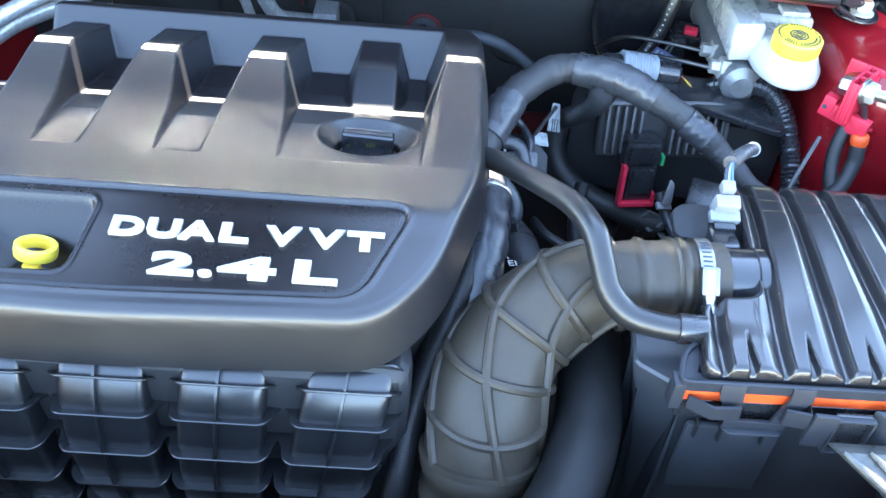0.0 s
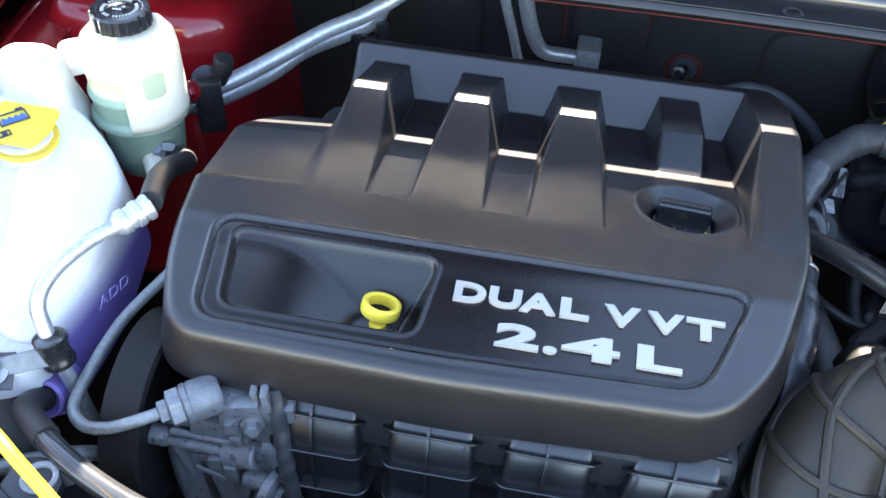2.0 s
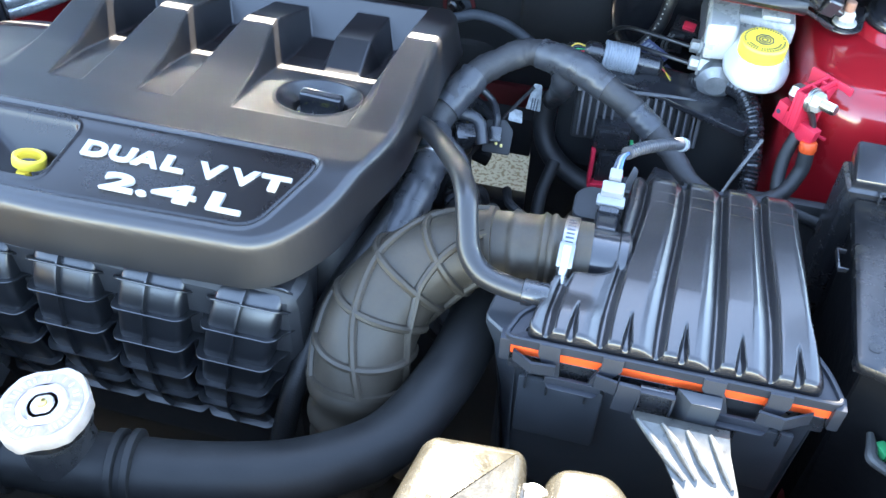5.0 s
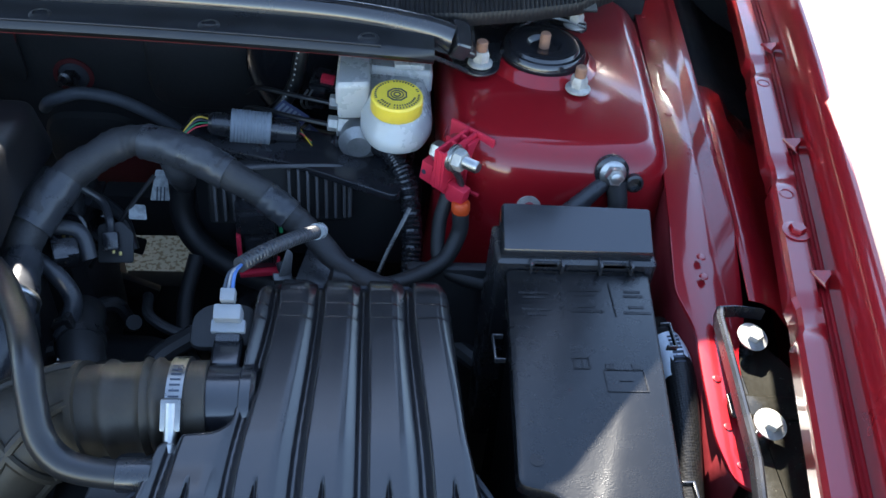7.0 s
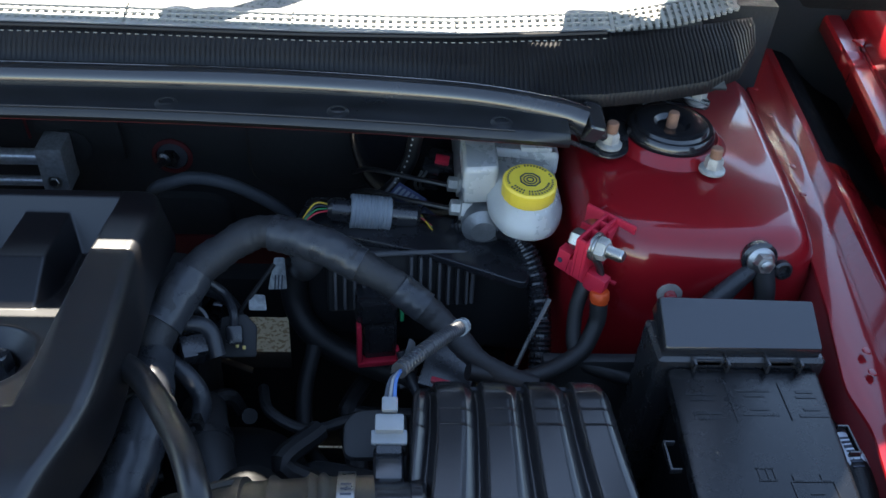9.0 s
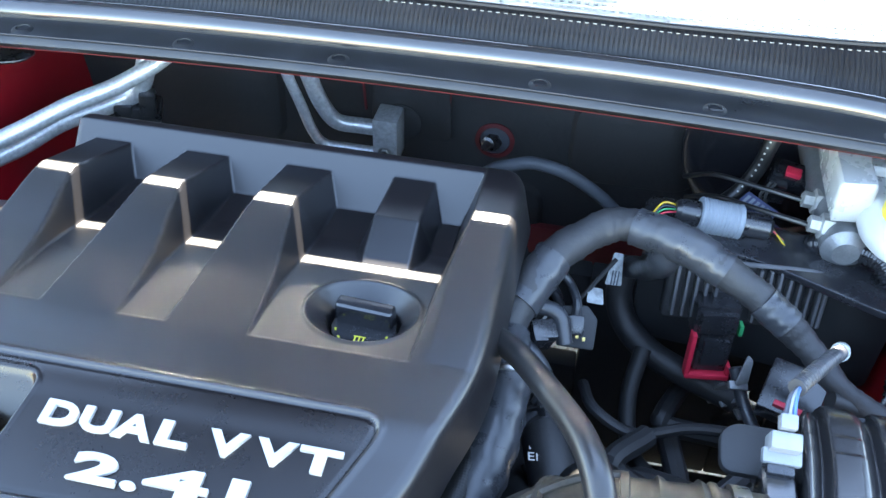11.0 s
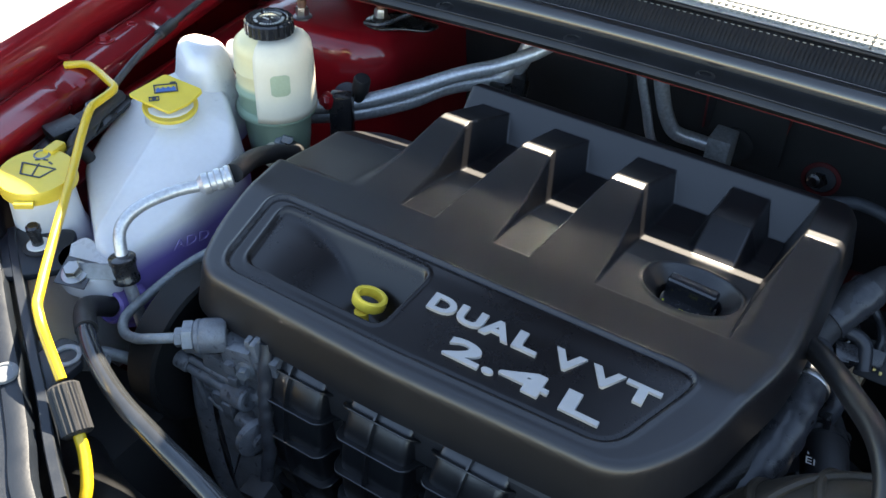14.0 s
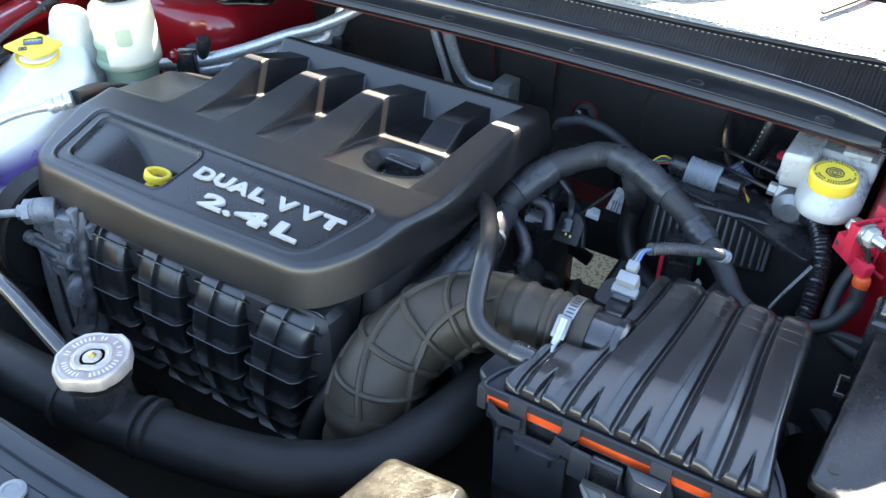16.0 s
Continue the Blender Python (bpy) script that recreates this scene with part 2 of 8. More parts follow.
def thing(name, label, category, base, group="", kind=""):
    ob = new(name)
    ob.empty_display_size = 0.02
    ob.matrix_basis = Matrix.Translation(base)
    return tagged(ob, label, category, group, kind)


def whole(name, bm, material, label, category="", group="", kind="", angle=35):
    return tagged(part(name, bm, material, None, "", angle), label, category, group, kind)


def rings_to_faces(bm, rings, closed=True, cap=True, loop=False):
    vs = [[bm.verts.new(p) for p in ring] for ring in rings]
    n = len(vs[0])
    pairs = list(zip(vs, vs[1:])) + ([(vs[-1], vs[0])] if loop else [])
    for a, b in pairs:
        for i in range(n if closed else n - 1):
            j = (i + 1) % n
            bm.faces.new((a[i], a[j], b[j], b[i]))
    if cap and closed and not loop:
        bm.faces.new(list(reversed(vs[0])))
        bm.faces.new(vs[-1])


def box(bm, c, s, turn=None, bevel=0.0015, seg=2):
    """A box of size s about c with rounded edges; turn is a pose() about its own middle."""
    m = Matrix.Translation(c) @ (turn if turn is not None else Matrix())
    r = bmesh.ops.create_cube(bm, size=1.0, matrix=m @ Matrix.Diagonal((*s, 1)))
    if bevel:
        vs = r["verts"]
        es = list({e for v in vs for e in v.link_edges})
        bmesh.ops.bevel(bm, geom=es, offset=min(bevel, min(s) * 0.45), segments=seg, affect="EDGES", profile=0.6)
    return bm


def basis(axis):
    a = Vector(axis).normalized()
    u = a.cross(Vector((0, 0, 1)) if abs(a.z) < 0.9 else Vector((1, 0, 0))).normalized()
    return a, u, a.cross(u)


def revolve(bm, base, axis, profile, n=28, wave=None):
    """A turned body: profile rows of (radius, height along axis). wave(angle) scales the radius."""
    a, u, v = basis(axis)
    base = Vector(base)
    rings = []
    for r, h in profile:
        ring = []
        for i in range(n):
            f = 2 * math.pi * i / n
            k = max(r, 1e-4) * (wave(f) if wave else 1)
            ring.append(base + a * h + u * (k * math.cos(f)) + v * (k * math.sin(f)))
        rings.append(ring)
    rings_to_faces(bm, rings)
    return bm


def curve(pts, per=8):
    """A smooth line through the points."""
    p = [Vector(q) for q in pts]
    p = [p[0] * 2 - p[1]] + p + [p[-1] * 2 - p[-2]]
    out = []
    for i in range(1, len(p) - 2):
        for k in range(per):
            t = k / per
            a, b, c, d = p[i - 1], p[i], p[i + 1], p[i + 2]
            out.append(0.5 * ((2 * b) + (c - a) * t + (2 * a - 5 * b + 4 * c - d) * t * t + (3 * b - a - 3 * c + d) * t ** 3))
    out.append(p[-2])
    return out


def frames(line):
    """Along a line: point, two directions across it, and the share of its length."""
    out, u, run = [], None, 0.0
    for i, p in enumerate(line):
        d = (line[min(i + 1, len(line) - 1)] - line[max(i - 1, 0)]).normalized()
        u = basis(d)[1] if u is None else (u - d * u.dot(d)).normalized()
        if i:
            run += (p - line[i - 1]).length
        out.append([p, u, d.cross(u), run])
    for f in out:
        f.append(f[3] / run)
    return out


def tube(bm, pts, r, n=14, per=8, shape=None, flat=1.0):
    """A hose or pipe. r: radius, or radii by point; shape(metres along, share, angle) scales it."""
    line = curve(pts, per)
    rr = [r] * len(line) if isinstance(r, (int, float)) else [float(np.interp(i / per, range(len(r)), r)) for i in range(len(line))]
    rings = []
    for (p, u, v, run, s), k in zip(frames(line), rr):
        ring = []
        for i in range(n):
            f = 2 * math.pi * i / n
            q = k * (shape(run, s, f) if shape else 1)
            ring.append(p + u * (q * math.cos(f)) + v * (q * flat * math.sin(f)))
        rings.append(ring)
    rings_to_faces(bm, rings)
    return bm


def corrugated(bm, pts, r, pitch=0.0045, n=14, depth=0.14):
    line = curve(pts, 6)
    length = sum((b - a).length for a, b in zip(line, line[1:]))
    per = max(8, int(length / pitch * 4 / max(1, len(pts) - 1)))
    return tube(bm, pts, r, n, per, lambda run, share, f: 1 - depth * (math.sin(2 * math.pi * run / pitch) > 0))


def rounded(poly, radius, seg=5):
    """A polygon (x, y) with its corners rounded."""
    out = []
    n = len(poly)
    for i in range(n):
        p, a, b = Vector(poly[i]), Vector(poly[i - 1]), Vector(poly[(i + 1) % n])
        da, db = (a - p), (b - p)
        k = min(radius, da.length * 0.45, db.length * 0.45)
        s, e = p + da.normalized() * k, p + db.normalized() * k
        for j in range(seg + 1):
            t = j / seg
            out.append(s * (1 - t) ** 2 + p * (2 * t * (1 - t)) + e * t * t)
    return out


def slab(bm, poly, radius, profile, m=None, seg=5):
    """A body over a rounded polygon: profile rows of (inset, z), from bottom to top."""
    ring = rounded(poly, radius, seg)
    area = sum(a.x * b.y - b.x * a.y for a, b in zip(ring, ring[1:] + ring[:1]))
    sign = 1 if area > 0 else -1
    n = len(ring)
    norm = []
    for i in range(n):
        d = ring[(i + 1) % n] - ring[i - 1]
        norm.append(Vector((-d.y, d.x)).normalized() * sign)
    rings = []
    for inset, z in profile:
        pts = [Vector((*(p + q * inset), z)) for p, q in zip(ring, norm)]
        rings.append([m @ p for p in pts] if m is not None else pts)
    rings_to_faces(bm, rings)
    return bm


def sharp_slab(bm, poly, radius, z0, z1, edge=0.002, m=None, seg=5):
    return slab(bm, poly, radius, [(edge, z0), (0, z0 + edge), (0, z1 - edge), (edge * 0.3, z1 - edge * 0.3), (edge, z1)], m, seg)


def outline_distance(x, y, poly):
    """Signed distance to a closed polygon, inside negative, for arrays."""
    p = np.array([tuple(q) for q in poly])
    q = np.roll(p, -1, 0)
    best = np.full(x.shape, 1e9)
    inside = np.zeros(x.shape, bool)
    for (ax, ay), (bx, by) in zip(p, q):
        ex, ey = bx - ax, by - ay
        t = np.clip(((x - ax) * ex + (y - ay) * ey) / (ex * ex + ey * ey + 1e-12), 0, 1)
        best = np.minimum(best, (x - ax - t * ex) ** 2 + (y - ay - t * ey) ** 2)
        if ay != by:
            inside ^= ((ay > y) != (by > y)) & (x < (bx - ax) * (y - ay) / (by - ay) + ax)
    return np.where(inside, -1, 1) * np.sqrt(best)


def moulded(name, poly, radius, height, step, material, parent, label="", edge=0.012, drop=5.0, zone=0.018, inset=None):
    """A moulded shell: a finely divided sheet with the height over (x, y), rounded off and drawn down at its outline."""
    ring = rounded(poly, radius, 8)
    xs = [p.x for p in ring]
    ys = [p.y for p in ring]
    nx, ny = int((max(xs) - min(xs)) / step) + 5, int((max(ys) - min(ys)) / step) + 5
    gx, gy = np.meshgrid(min(xs) - 2 * step + step * np.arange(nx), min(ys) - 2 * step + step * np.arange(ny))
    sd = outline_distance(gx, gy, ring)
    dy, dx = np.gradient(sd, step)
    size = np.sqrt(dx * dx + dy * dy) + 1e-9
    out = np.maximum(sd, 0)
    px, py = gx - dx / size * out, gy - dy / size * out
    e = np.minimum(sd, 0) + zone
    fall = np.where(e < 0, 0, np.where(e < edge, edge - np.sqrt(np.maximum(edge * edge - np.clip(e, 0, edge) ** 2, 0)), edge + (e - edge) * drop))
    pz = height(px, py) - fall
    inside = sd < 0
    keep = inside[:-1, :-1] | inside[1:, :-1] | inside[:-1, 1:] | inside[1:, 1:]
    j, i = np.nonzero(keep)
    a = j * nx + i
    quads = np.stack([a, a + 1, a + 1 + nx, a + nx], 1)
    used, back = np.unique(quads, return_inverse=True)
    verts = np.stack([px.ravel(), py.ravel(), pz.ravel()], 1)[used]
    me = bpy.data.meshes.new(name)
    me.from_pydata(verts.tolist(), [], back.reshape(-1, 4).tolist())
    me.materials.append(material)
    me.polygons.foreach_set("use_smooth", [True] * len(me.polygons))
    if inset is not None:
        me.materials.append(inset[1])
        q = verts[back.reshape(-1, 4)].mean(1)
        within = outline_distance(q[:, 0], q[:, 1], inset[0]) < 0
        me.polygons.foreach_set("material_index", within.astype(np.int32))
    return under(new(name, me), parent, label)


def smooth(a, b, x):
    t = np.clip((x - a) / (b - a), 0, 1)
    return t * t * (3 - 2 * t)


def hexagon(bm, p, axis, r, h, n=6, chamfer=0.12):
    return revolve(bm, p, axis, [(r, 0), (r, h * (1 - chamfer * 2)), (r * 0.86, h), (0, h)], n)


def bolt(name, p, axis, r, h, material, parent=None, washer=None, label="", group="", stud=None):
    """A hexagon bolt with a flange; a thing of its own if it has no parent."""
    a = Vector(axis).normalized()
    bm = bmesh.new()
    w = washer or r * 1.5
    revolve(bm, p, axis, [(w, 0), (w, h * 0.15), (r * 1.02, h * 0.28)], 24)
    hexagon(bm, Vector(p) + a * h * 0.2, axis, r, h * 0.8)
    ob = part(name, bm, material, parent, label)
    if stud:
        bm = bmesh.new()
        revolve(bm, Vector(p) + a * h * 0.9, axis, [(stud[0], 0), (stud[0], stud[1] * 0.9), (stud[0] * 0.8, stud[1])], 14)
        part("stud", bm, stud[2], ob, "rusty threaded stud")
    return ob


def lettering(name, text, size, m, material, parent, depth=0.0012, wide=1.0, bold=0.0, align="LEFT", fit=None):
    """Raised letters in the built-in font; fit gives the width and height that they fill."""
    c = bpy.data.curves.new(name, "FONT")
    c.body, c.size, c.extrude, c.offset, c.align_x = text, size, depth, bold, align
    c.resolution_u = 4
    tmp = bpy.data.objects.new(name, c)
    scene.collection.objects.link(tmp)
    bpy.context.view_layer.update()
    me = bpy.data.meshes.new_from_object(tmp.evaluated_get(bpy.context.evaluated_depsgraph_get()))
    bpy.data.objects.remove(tmp)
    if fit:
        xs, ys = [v.co.x for v in me.vertices], [v.co.y for v in me.vertices]
        k = Matrix.Diagonal((fit[0] / (max(xs) - min(xs)), fit[1] / (max(ys) - min(ys)), 1, 1))
        me.transform(m @ k @ Matrix.Translation((-min(xs), -min(ys), 0)))
    else:
        me.transform(m @ Matrix.Diagonal((wide, 1, 1, 1)))
    me.materials.clear()
    me.materials.append(material)
    return under(new(name, me), parent)


def section_sheet(bm, line, section, thick=0.0):
    """A sheet metal strip: the section (across, z) drawn along a line of (x, y, z offset, side)."""
    rings = []
    for x, y, dz, side in line:
        rings.append([Vector((x + side * a, y, z + dz)) for a, z in section])
    rings_to_faces(bm, rings, closed=False, cap=False)
    return bm


def solid(ob, t):
    mod = ob.modifiers.new("thickness", "SOLIDIFY")
    mod.thickness = t
    mod.offset = 0
    return ob


# ---- ground and the shell of the car ----
def structure(name, bm, material, label, angle=35):
    return whole(name, bm, material, label, kind="structure", angle=angle)


def ground_sheet():
    bm = bmesh.new()
    bmesh.ops.create_grid(bm, x_segments=8, y_segments=8, size=60)
    structure("ground", bm, CONCRETE, "pale sunlit speckled concrete under the car")


ground_sheet()


def hood_panel():
    """The raised hood, out of view: its outline is cut to cast the engine bay's shadows, and a slot above its rear edge
    lets a thin band of sun through.
    """
    tilt = math.tan(radians(62))
    top = thing("hood", "unseen raised red hood, its outline cut to cast the bay's shadows", "car hood", (0.12, 0.70, 0.985))

    def up(x, y):
        h = (0.17 + tilt * (0.68 - y)) / (1 + tilt * -SUN_WAY.y)
        return Vector((x - SUN_WAY.x * h, y - SUN_WAY.y * h, 0.85 + h))

    for name, pts, r in (
        ("panel", [(-0.90, 0.3815), (-0.572, 0.3815), (-0.570, 0.361), (-0.558, 0.361), (-0.556, 0.297), (-0.502, 0.302), (-0.500, 0.361), (0.50, 0.361), (0.52, 0.363), (0.885, 0.363), (0.845, 0.10), (0.81, -0.08), (0.725, -0.08), (0.752, 0.10), (0.788, 0.275), (0.735, 0.29), (0.695, 0.237), (0.605, 0.128), (0.54, 0.102), (0.44, 0.097), (0.40, 0.075), (0.36, 0.058),
                   (0.25, 0.060), (0.205, 0.0), (0.10, -0.20), (0.08, -0.62), (-0.62, -0.62), (-0.60, -0.27), (-0.215, -0.20), (-0.212, 0.005), (-0.25, 0.042), (-0.322, 0.060), (-0.335, 0.0), (-0.345, -0.01), (-0.40, 0.037), (-0.447, 0.081), (-0.50, 0.090), (-0.56, 0.085), (-0.60, 0.03), (-0.90, 0.0)], 0.012),
        ("rear_shade_strip", [(-0.90, 0.382), (0.50, 0.382), (0.50, 0.3645), (0.89, 0.3645), (0.925, 0.515), (0.94, 0.598), (0.815, 0.598), (0.80, 0.57), (0.56, 0.57), (0.545, 0.528), (-0.90, 0.528)], 0.008),
    ):
        ring = rounded(pts, r)
        bm = bmesh.new()
        lift = Vector((0, math.cos(radians(28)), math.sin(radians(28)))) * 0.006
        rings_to_faces(bm, [[up(*p) - lift for p in ring], [up(*p) + lift for p in ring]])
        part(name, bm, LINER, top)
        bm = bmesh.new()
        rings_to_faces(bm, [[up(*p) + lift * k for p in ring] for k in (1.05, 1.35)])
        part("outer_skin", bm, RED, top, "red painted outer skin")
    # unseen plates added behind the hood to shade the rails and fenders
    for pts in ([(0.62, 0.52), (0.93, 0.52), (0.93, 0.62), (0.90, 0.80), (0.77, 0.80), (0.68, 0.62)], [(-0.95, 0.52), (-0.42, 0.52), (-0.46, 0.64), (-0.60, 0.80), (-0.95, 0.80)]):
        bm = bmesh.new()
        ring = rounded(pts, 0.02)
        rings_to_faces(bm, [[Vector((x - SUN_WAY.x * h, y + h, 0.85 + h + dz)) for x, y, h in [(x, y, 0.165 + 0.7 * max(0.0, y - 0.52)) for x, y in ring]] for dz in (0.0, 0.006)])
        part("shade_plate", bm, LINER, top)
    # unseen strip added under the hood's rear edge to cut the windscreen's reflection
    low = Vector((0.0012, -0.008, -0.008))
    edge = [up(x, 0.528) for x in (-0.72, -0.30, 0.12, 0.545)]
    bm = bmesh.new()
    rings_to_faces(bm, [[p, p + low, p + low + Vector((0, 0.003, 0)), p + Vector((0, 0.003, 0))] for p in edge])
    part("reflection_lip", bm, LINER, top)


hood_panel()


def edge_line(side):
    """The fender's upper edge (x, y, dz, side) from the lamps to the windscreen."""
    pts = [(0.735, -0.12), (0.768, 0.0), (0.802, 0.148), (0.842, 0.328), (0.876, 0.49), (0.906, 0.645), (0.93, 0.80), (0.955, 1.0), (0.98, 1.4)]
    line = curve([(x, y, 0) for x, y in pts], 4)
    if side > 0:
        return [(p.x, p.y, 0.0, 1) for p in line]
    return [(0.17 - p.x, p.y, -0.02, -1) for p in line]


def flange(f, side, line):
    """The fender's bolting flange, a flat ledge with a short stepped notch between its plates."""
    bm = bmesh.new()
    inner = [(-0.0355, 0.884), (-0.036, 0.868)] if side > 0 else [(-0.045, 0.885), (-0.055, 0.882), (-0.058, 0.878), (-0.0585, 0.862)]
    rings = []
    for (xa, ya, dz, s), (xb, yb, _, _) in zip(line, line[1:]):
        for k in range(6):
            x, y = xa + (xb - xa) * k / 6, ya + (yb - ya) * k / 6
            run = (y - 0.578) % 0.172
            low = smooth(0.172, 0.168, run) * smooth(0.138, 0.146, run)
            step = 0.0035 * low
            sec = [(-0.002, 0.884), (-0.006, 0.880), (-0.011, 0.880), (-0.0135, 0.8835), (-0.0165, 0.8868 - step), (-0.020, 0.887 - step), (-0.033, 0.887 - step)] + [(d, z - step) for d, z in inner]
            rings.append([Vector((x + s * (d + 0.004 * low * (d < -0.03)), y, z + dz)) for d, z in sec])
    rings_to_faces(bm, rings, closed=False, cap=False)
    fl = part("flange", bm, RED, f)
    solid(fl, 0.0015)
    return fl


def fender(name, side):
    f = thing(name, "dark red painted front fender beside the engine bay", "fender", (edge_line(side)[8][0], 0.4, 0.3), "front fenders")
    bm = bmesh.new()
    section_sheet(bm, edge_line(side), [(-0.004, 0.884), (-0.002, 0.905), (0.001, 0.919), (0.007, 0.926), (0.013, 0.928), (0.020, 0.924), (0.027, 0.914), (0.034, 0.895),
                                        (0.040, 0.862), (0.045, 0.80), (0.049, 0.70), (0.052, 0.55), (0.05, 0.42), (0.03, 0.30)])
    solid(part("outer_panel", bm, RED, f), 0.0015)
    line = edge_line(side)
    fl = flange(f, side, line)
    # the lit inner seam between flange and outer panel
    bm = bmesh.new()
    tube(bm, [(x - s * 0.005, y, 0.882 + dz) for x, y, dz, s in line[2:34:3]], 0.0018, 6, 4)
    part("seam", bm, RED, fl)
    bm = bmesh.new()
    tube(bm, [(x - s * 0.0095, y, 0.8815 + dz) for x, y, dz, s in line[2:34:3]], 0.0009, 6, 4)
    part("seam", bm, RED, fl)

    def spot(y, inset):
        for (xa, ya, dz, s), (xb, yb, _, _) in zip(line, line[1:]):
            if ya <= y <= yb:
                k = (y - ya) / (yb - ya)
                return xa + (xb - xa) * k - s * inset, dz, math.degrees(math.atan2(xa - xb, yb - ya))
    # punched tongues, a bolt and a pressed dimple
    for y in (0.256, 0.428, 0.599, 0.775):
        x, dz, turn = spot(y, 0.0095)
        t = Matrix.Translation((x, y, 0.8855 + dz)) @ pose(0, 0, 0, 0, 0, turn + (0 if side > 0 else 180))
        bm = bmesh.new()
        rings_to_faces(bm, [[t @ Vector(q) for q in ring] for ring in ([(-0.011, 0.006, 0.0), (0.009, 0.008, 0.003), (0.001, -0.009, 0.0005)], [(-0.009, 0.0055, 0.0035), (0.008, 0.007, 0.0065), (0.0, -0.006, 0.003)])])
        part("tongue", bm, RED, fl, "punched triangular tongue")
    x, dz, _ = spot(0.309, 0.024)
    bolt("fender_bolt", (x, 0.309, 0.888 + dz), (0, 0, 1), 0.0068, 0.006, RED, fl, 0.0115)
    for y in (0.357, 0.53):
        x, dz, _ = spot(y, 0.026)
        bm = bmesh.new()
        revolve(bm, (x, y, 0.8868 + dz), (0, 0, 1), [(0.0068, 0.0), (0.0062, 0.0014), (0.0054, 0.0016), (0.0046, 0.0006), (0, 0.0004)], 22)
        part("dimple", bm, RED, fl)
    return f


fender("fender", 1)
fender("fender", -1)


def rail(side):
    """The painted upper rail inside the fender, its wall down into the bay and the dark gap's floor beside it."""
    def q(x, y):
        return (x, y) if side > 0 else (0.17 - x, y)
    z = 0.84 if side > 0 else 0.81
    r = thing("upper_rail", "glossy dark red body rail along the engine bay's side", "car body", (*q(0.77, 0.4), z - 0.06), "upper rails")
    def sink(bm):
        for v in bm.verts:
            if v.co.y < 0.37:
                v.co.z -= (0.37 - v.co.y) * 0.19

    bm = bmesh.new()
    ring = [q(*p) for p in [(0.800, 0.90), (0.768, 0.56), (0.745, 0.42), (0.735, 0.36), (0.728, 0.30), (0.738, 0.265), (0.735, 0.22), (0.734, 0.17), (0.741, 0.138), (0.758, 0.128), (0.762, 0.17), (0.768, 0.24), (0.782, 0.275), (0.796, 0.37), (0.818, 0.544), (0.855, 0.90)]]
    sharp_slab(bm, ring, 0.010, z - 0.004, z, 0.001)
    sink(bm)
    part("top", bm, RED, r)
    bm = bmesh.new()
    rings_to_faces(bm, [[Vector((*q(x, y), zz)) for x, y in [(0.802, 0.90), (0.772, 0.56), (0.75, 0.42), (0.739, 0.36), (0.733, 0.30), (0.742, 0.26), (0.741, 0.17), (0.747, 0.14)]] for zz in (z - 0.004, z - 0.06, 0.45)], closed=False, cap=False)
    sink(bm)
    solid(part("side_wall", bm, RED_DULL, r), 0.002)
    slope = ((0, z - 0.002), (0.012, z - 0.005), (0.026, z - 0.013), (0.045, z - 0.034), (0.075, z - 0.056), (0.11, z - 0.075), (0.14, z - 0.11))
    for name, ends, m, note in (("outer_slope", [(0.824, 0.60), (0.818, 0.544), (0.796, 0.37), (0.782, 0.28)], RED, ""), ("splash_liner", [(0.855, 0.90), (0.824, 0.60)], LINER, "black felt splash liner")):
        bm = bmesh.new()
        rings_to_faces(bm, [[Vector((*q(x + d, y), zz)) for x, y in ends] for d, zz in slope], closed=False, cap=False)
        solid(part(name, bm, m, r, note, 60), 0.002)
    for x, y in [(0.795, 0.747), (0.793, 0.688), (0.788, 0.636), (0.783, 0.589), (0.777, 0.541), (0.758, 0.335), (0.756, 0.315), (0.746, 0.22), (0.746, 0.18), (0.749, 0.15)]:
        bm = bmesh.new()
        revolve(bm, (*q(x, y), z - 0.001 - max(0, 0.37 - y) * 0.19), (0, 0, 1), [(0.0040, 0.0004), (0.0034, 0.0014), (0.0024, 0.0017), (0.0, 0.0015)], 16)
        part("spot_weld", bm, RED, r)


rail(1)
rail(-1)


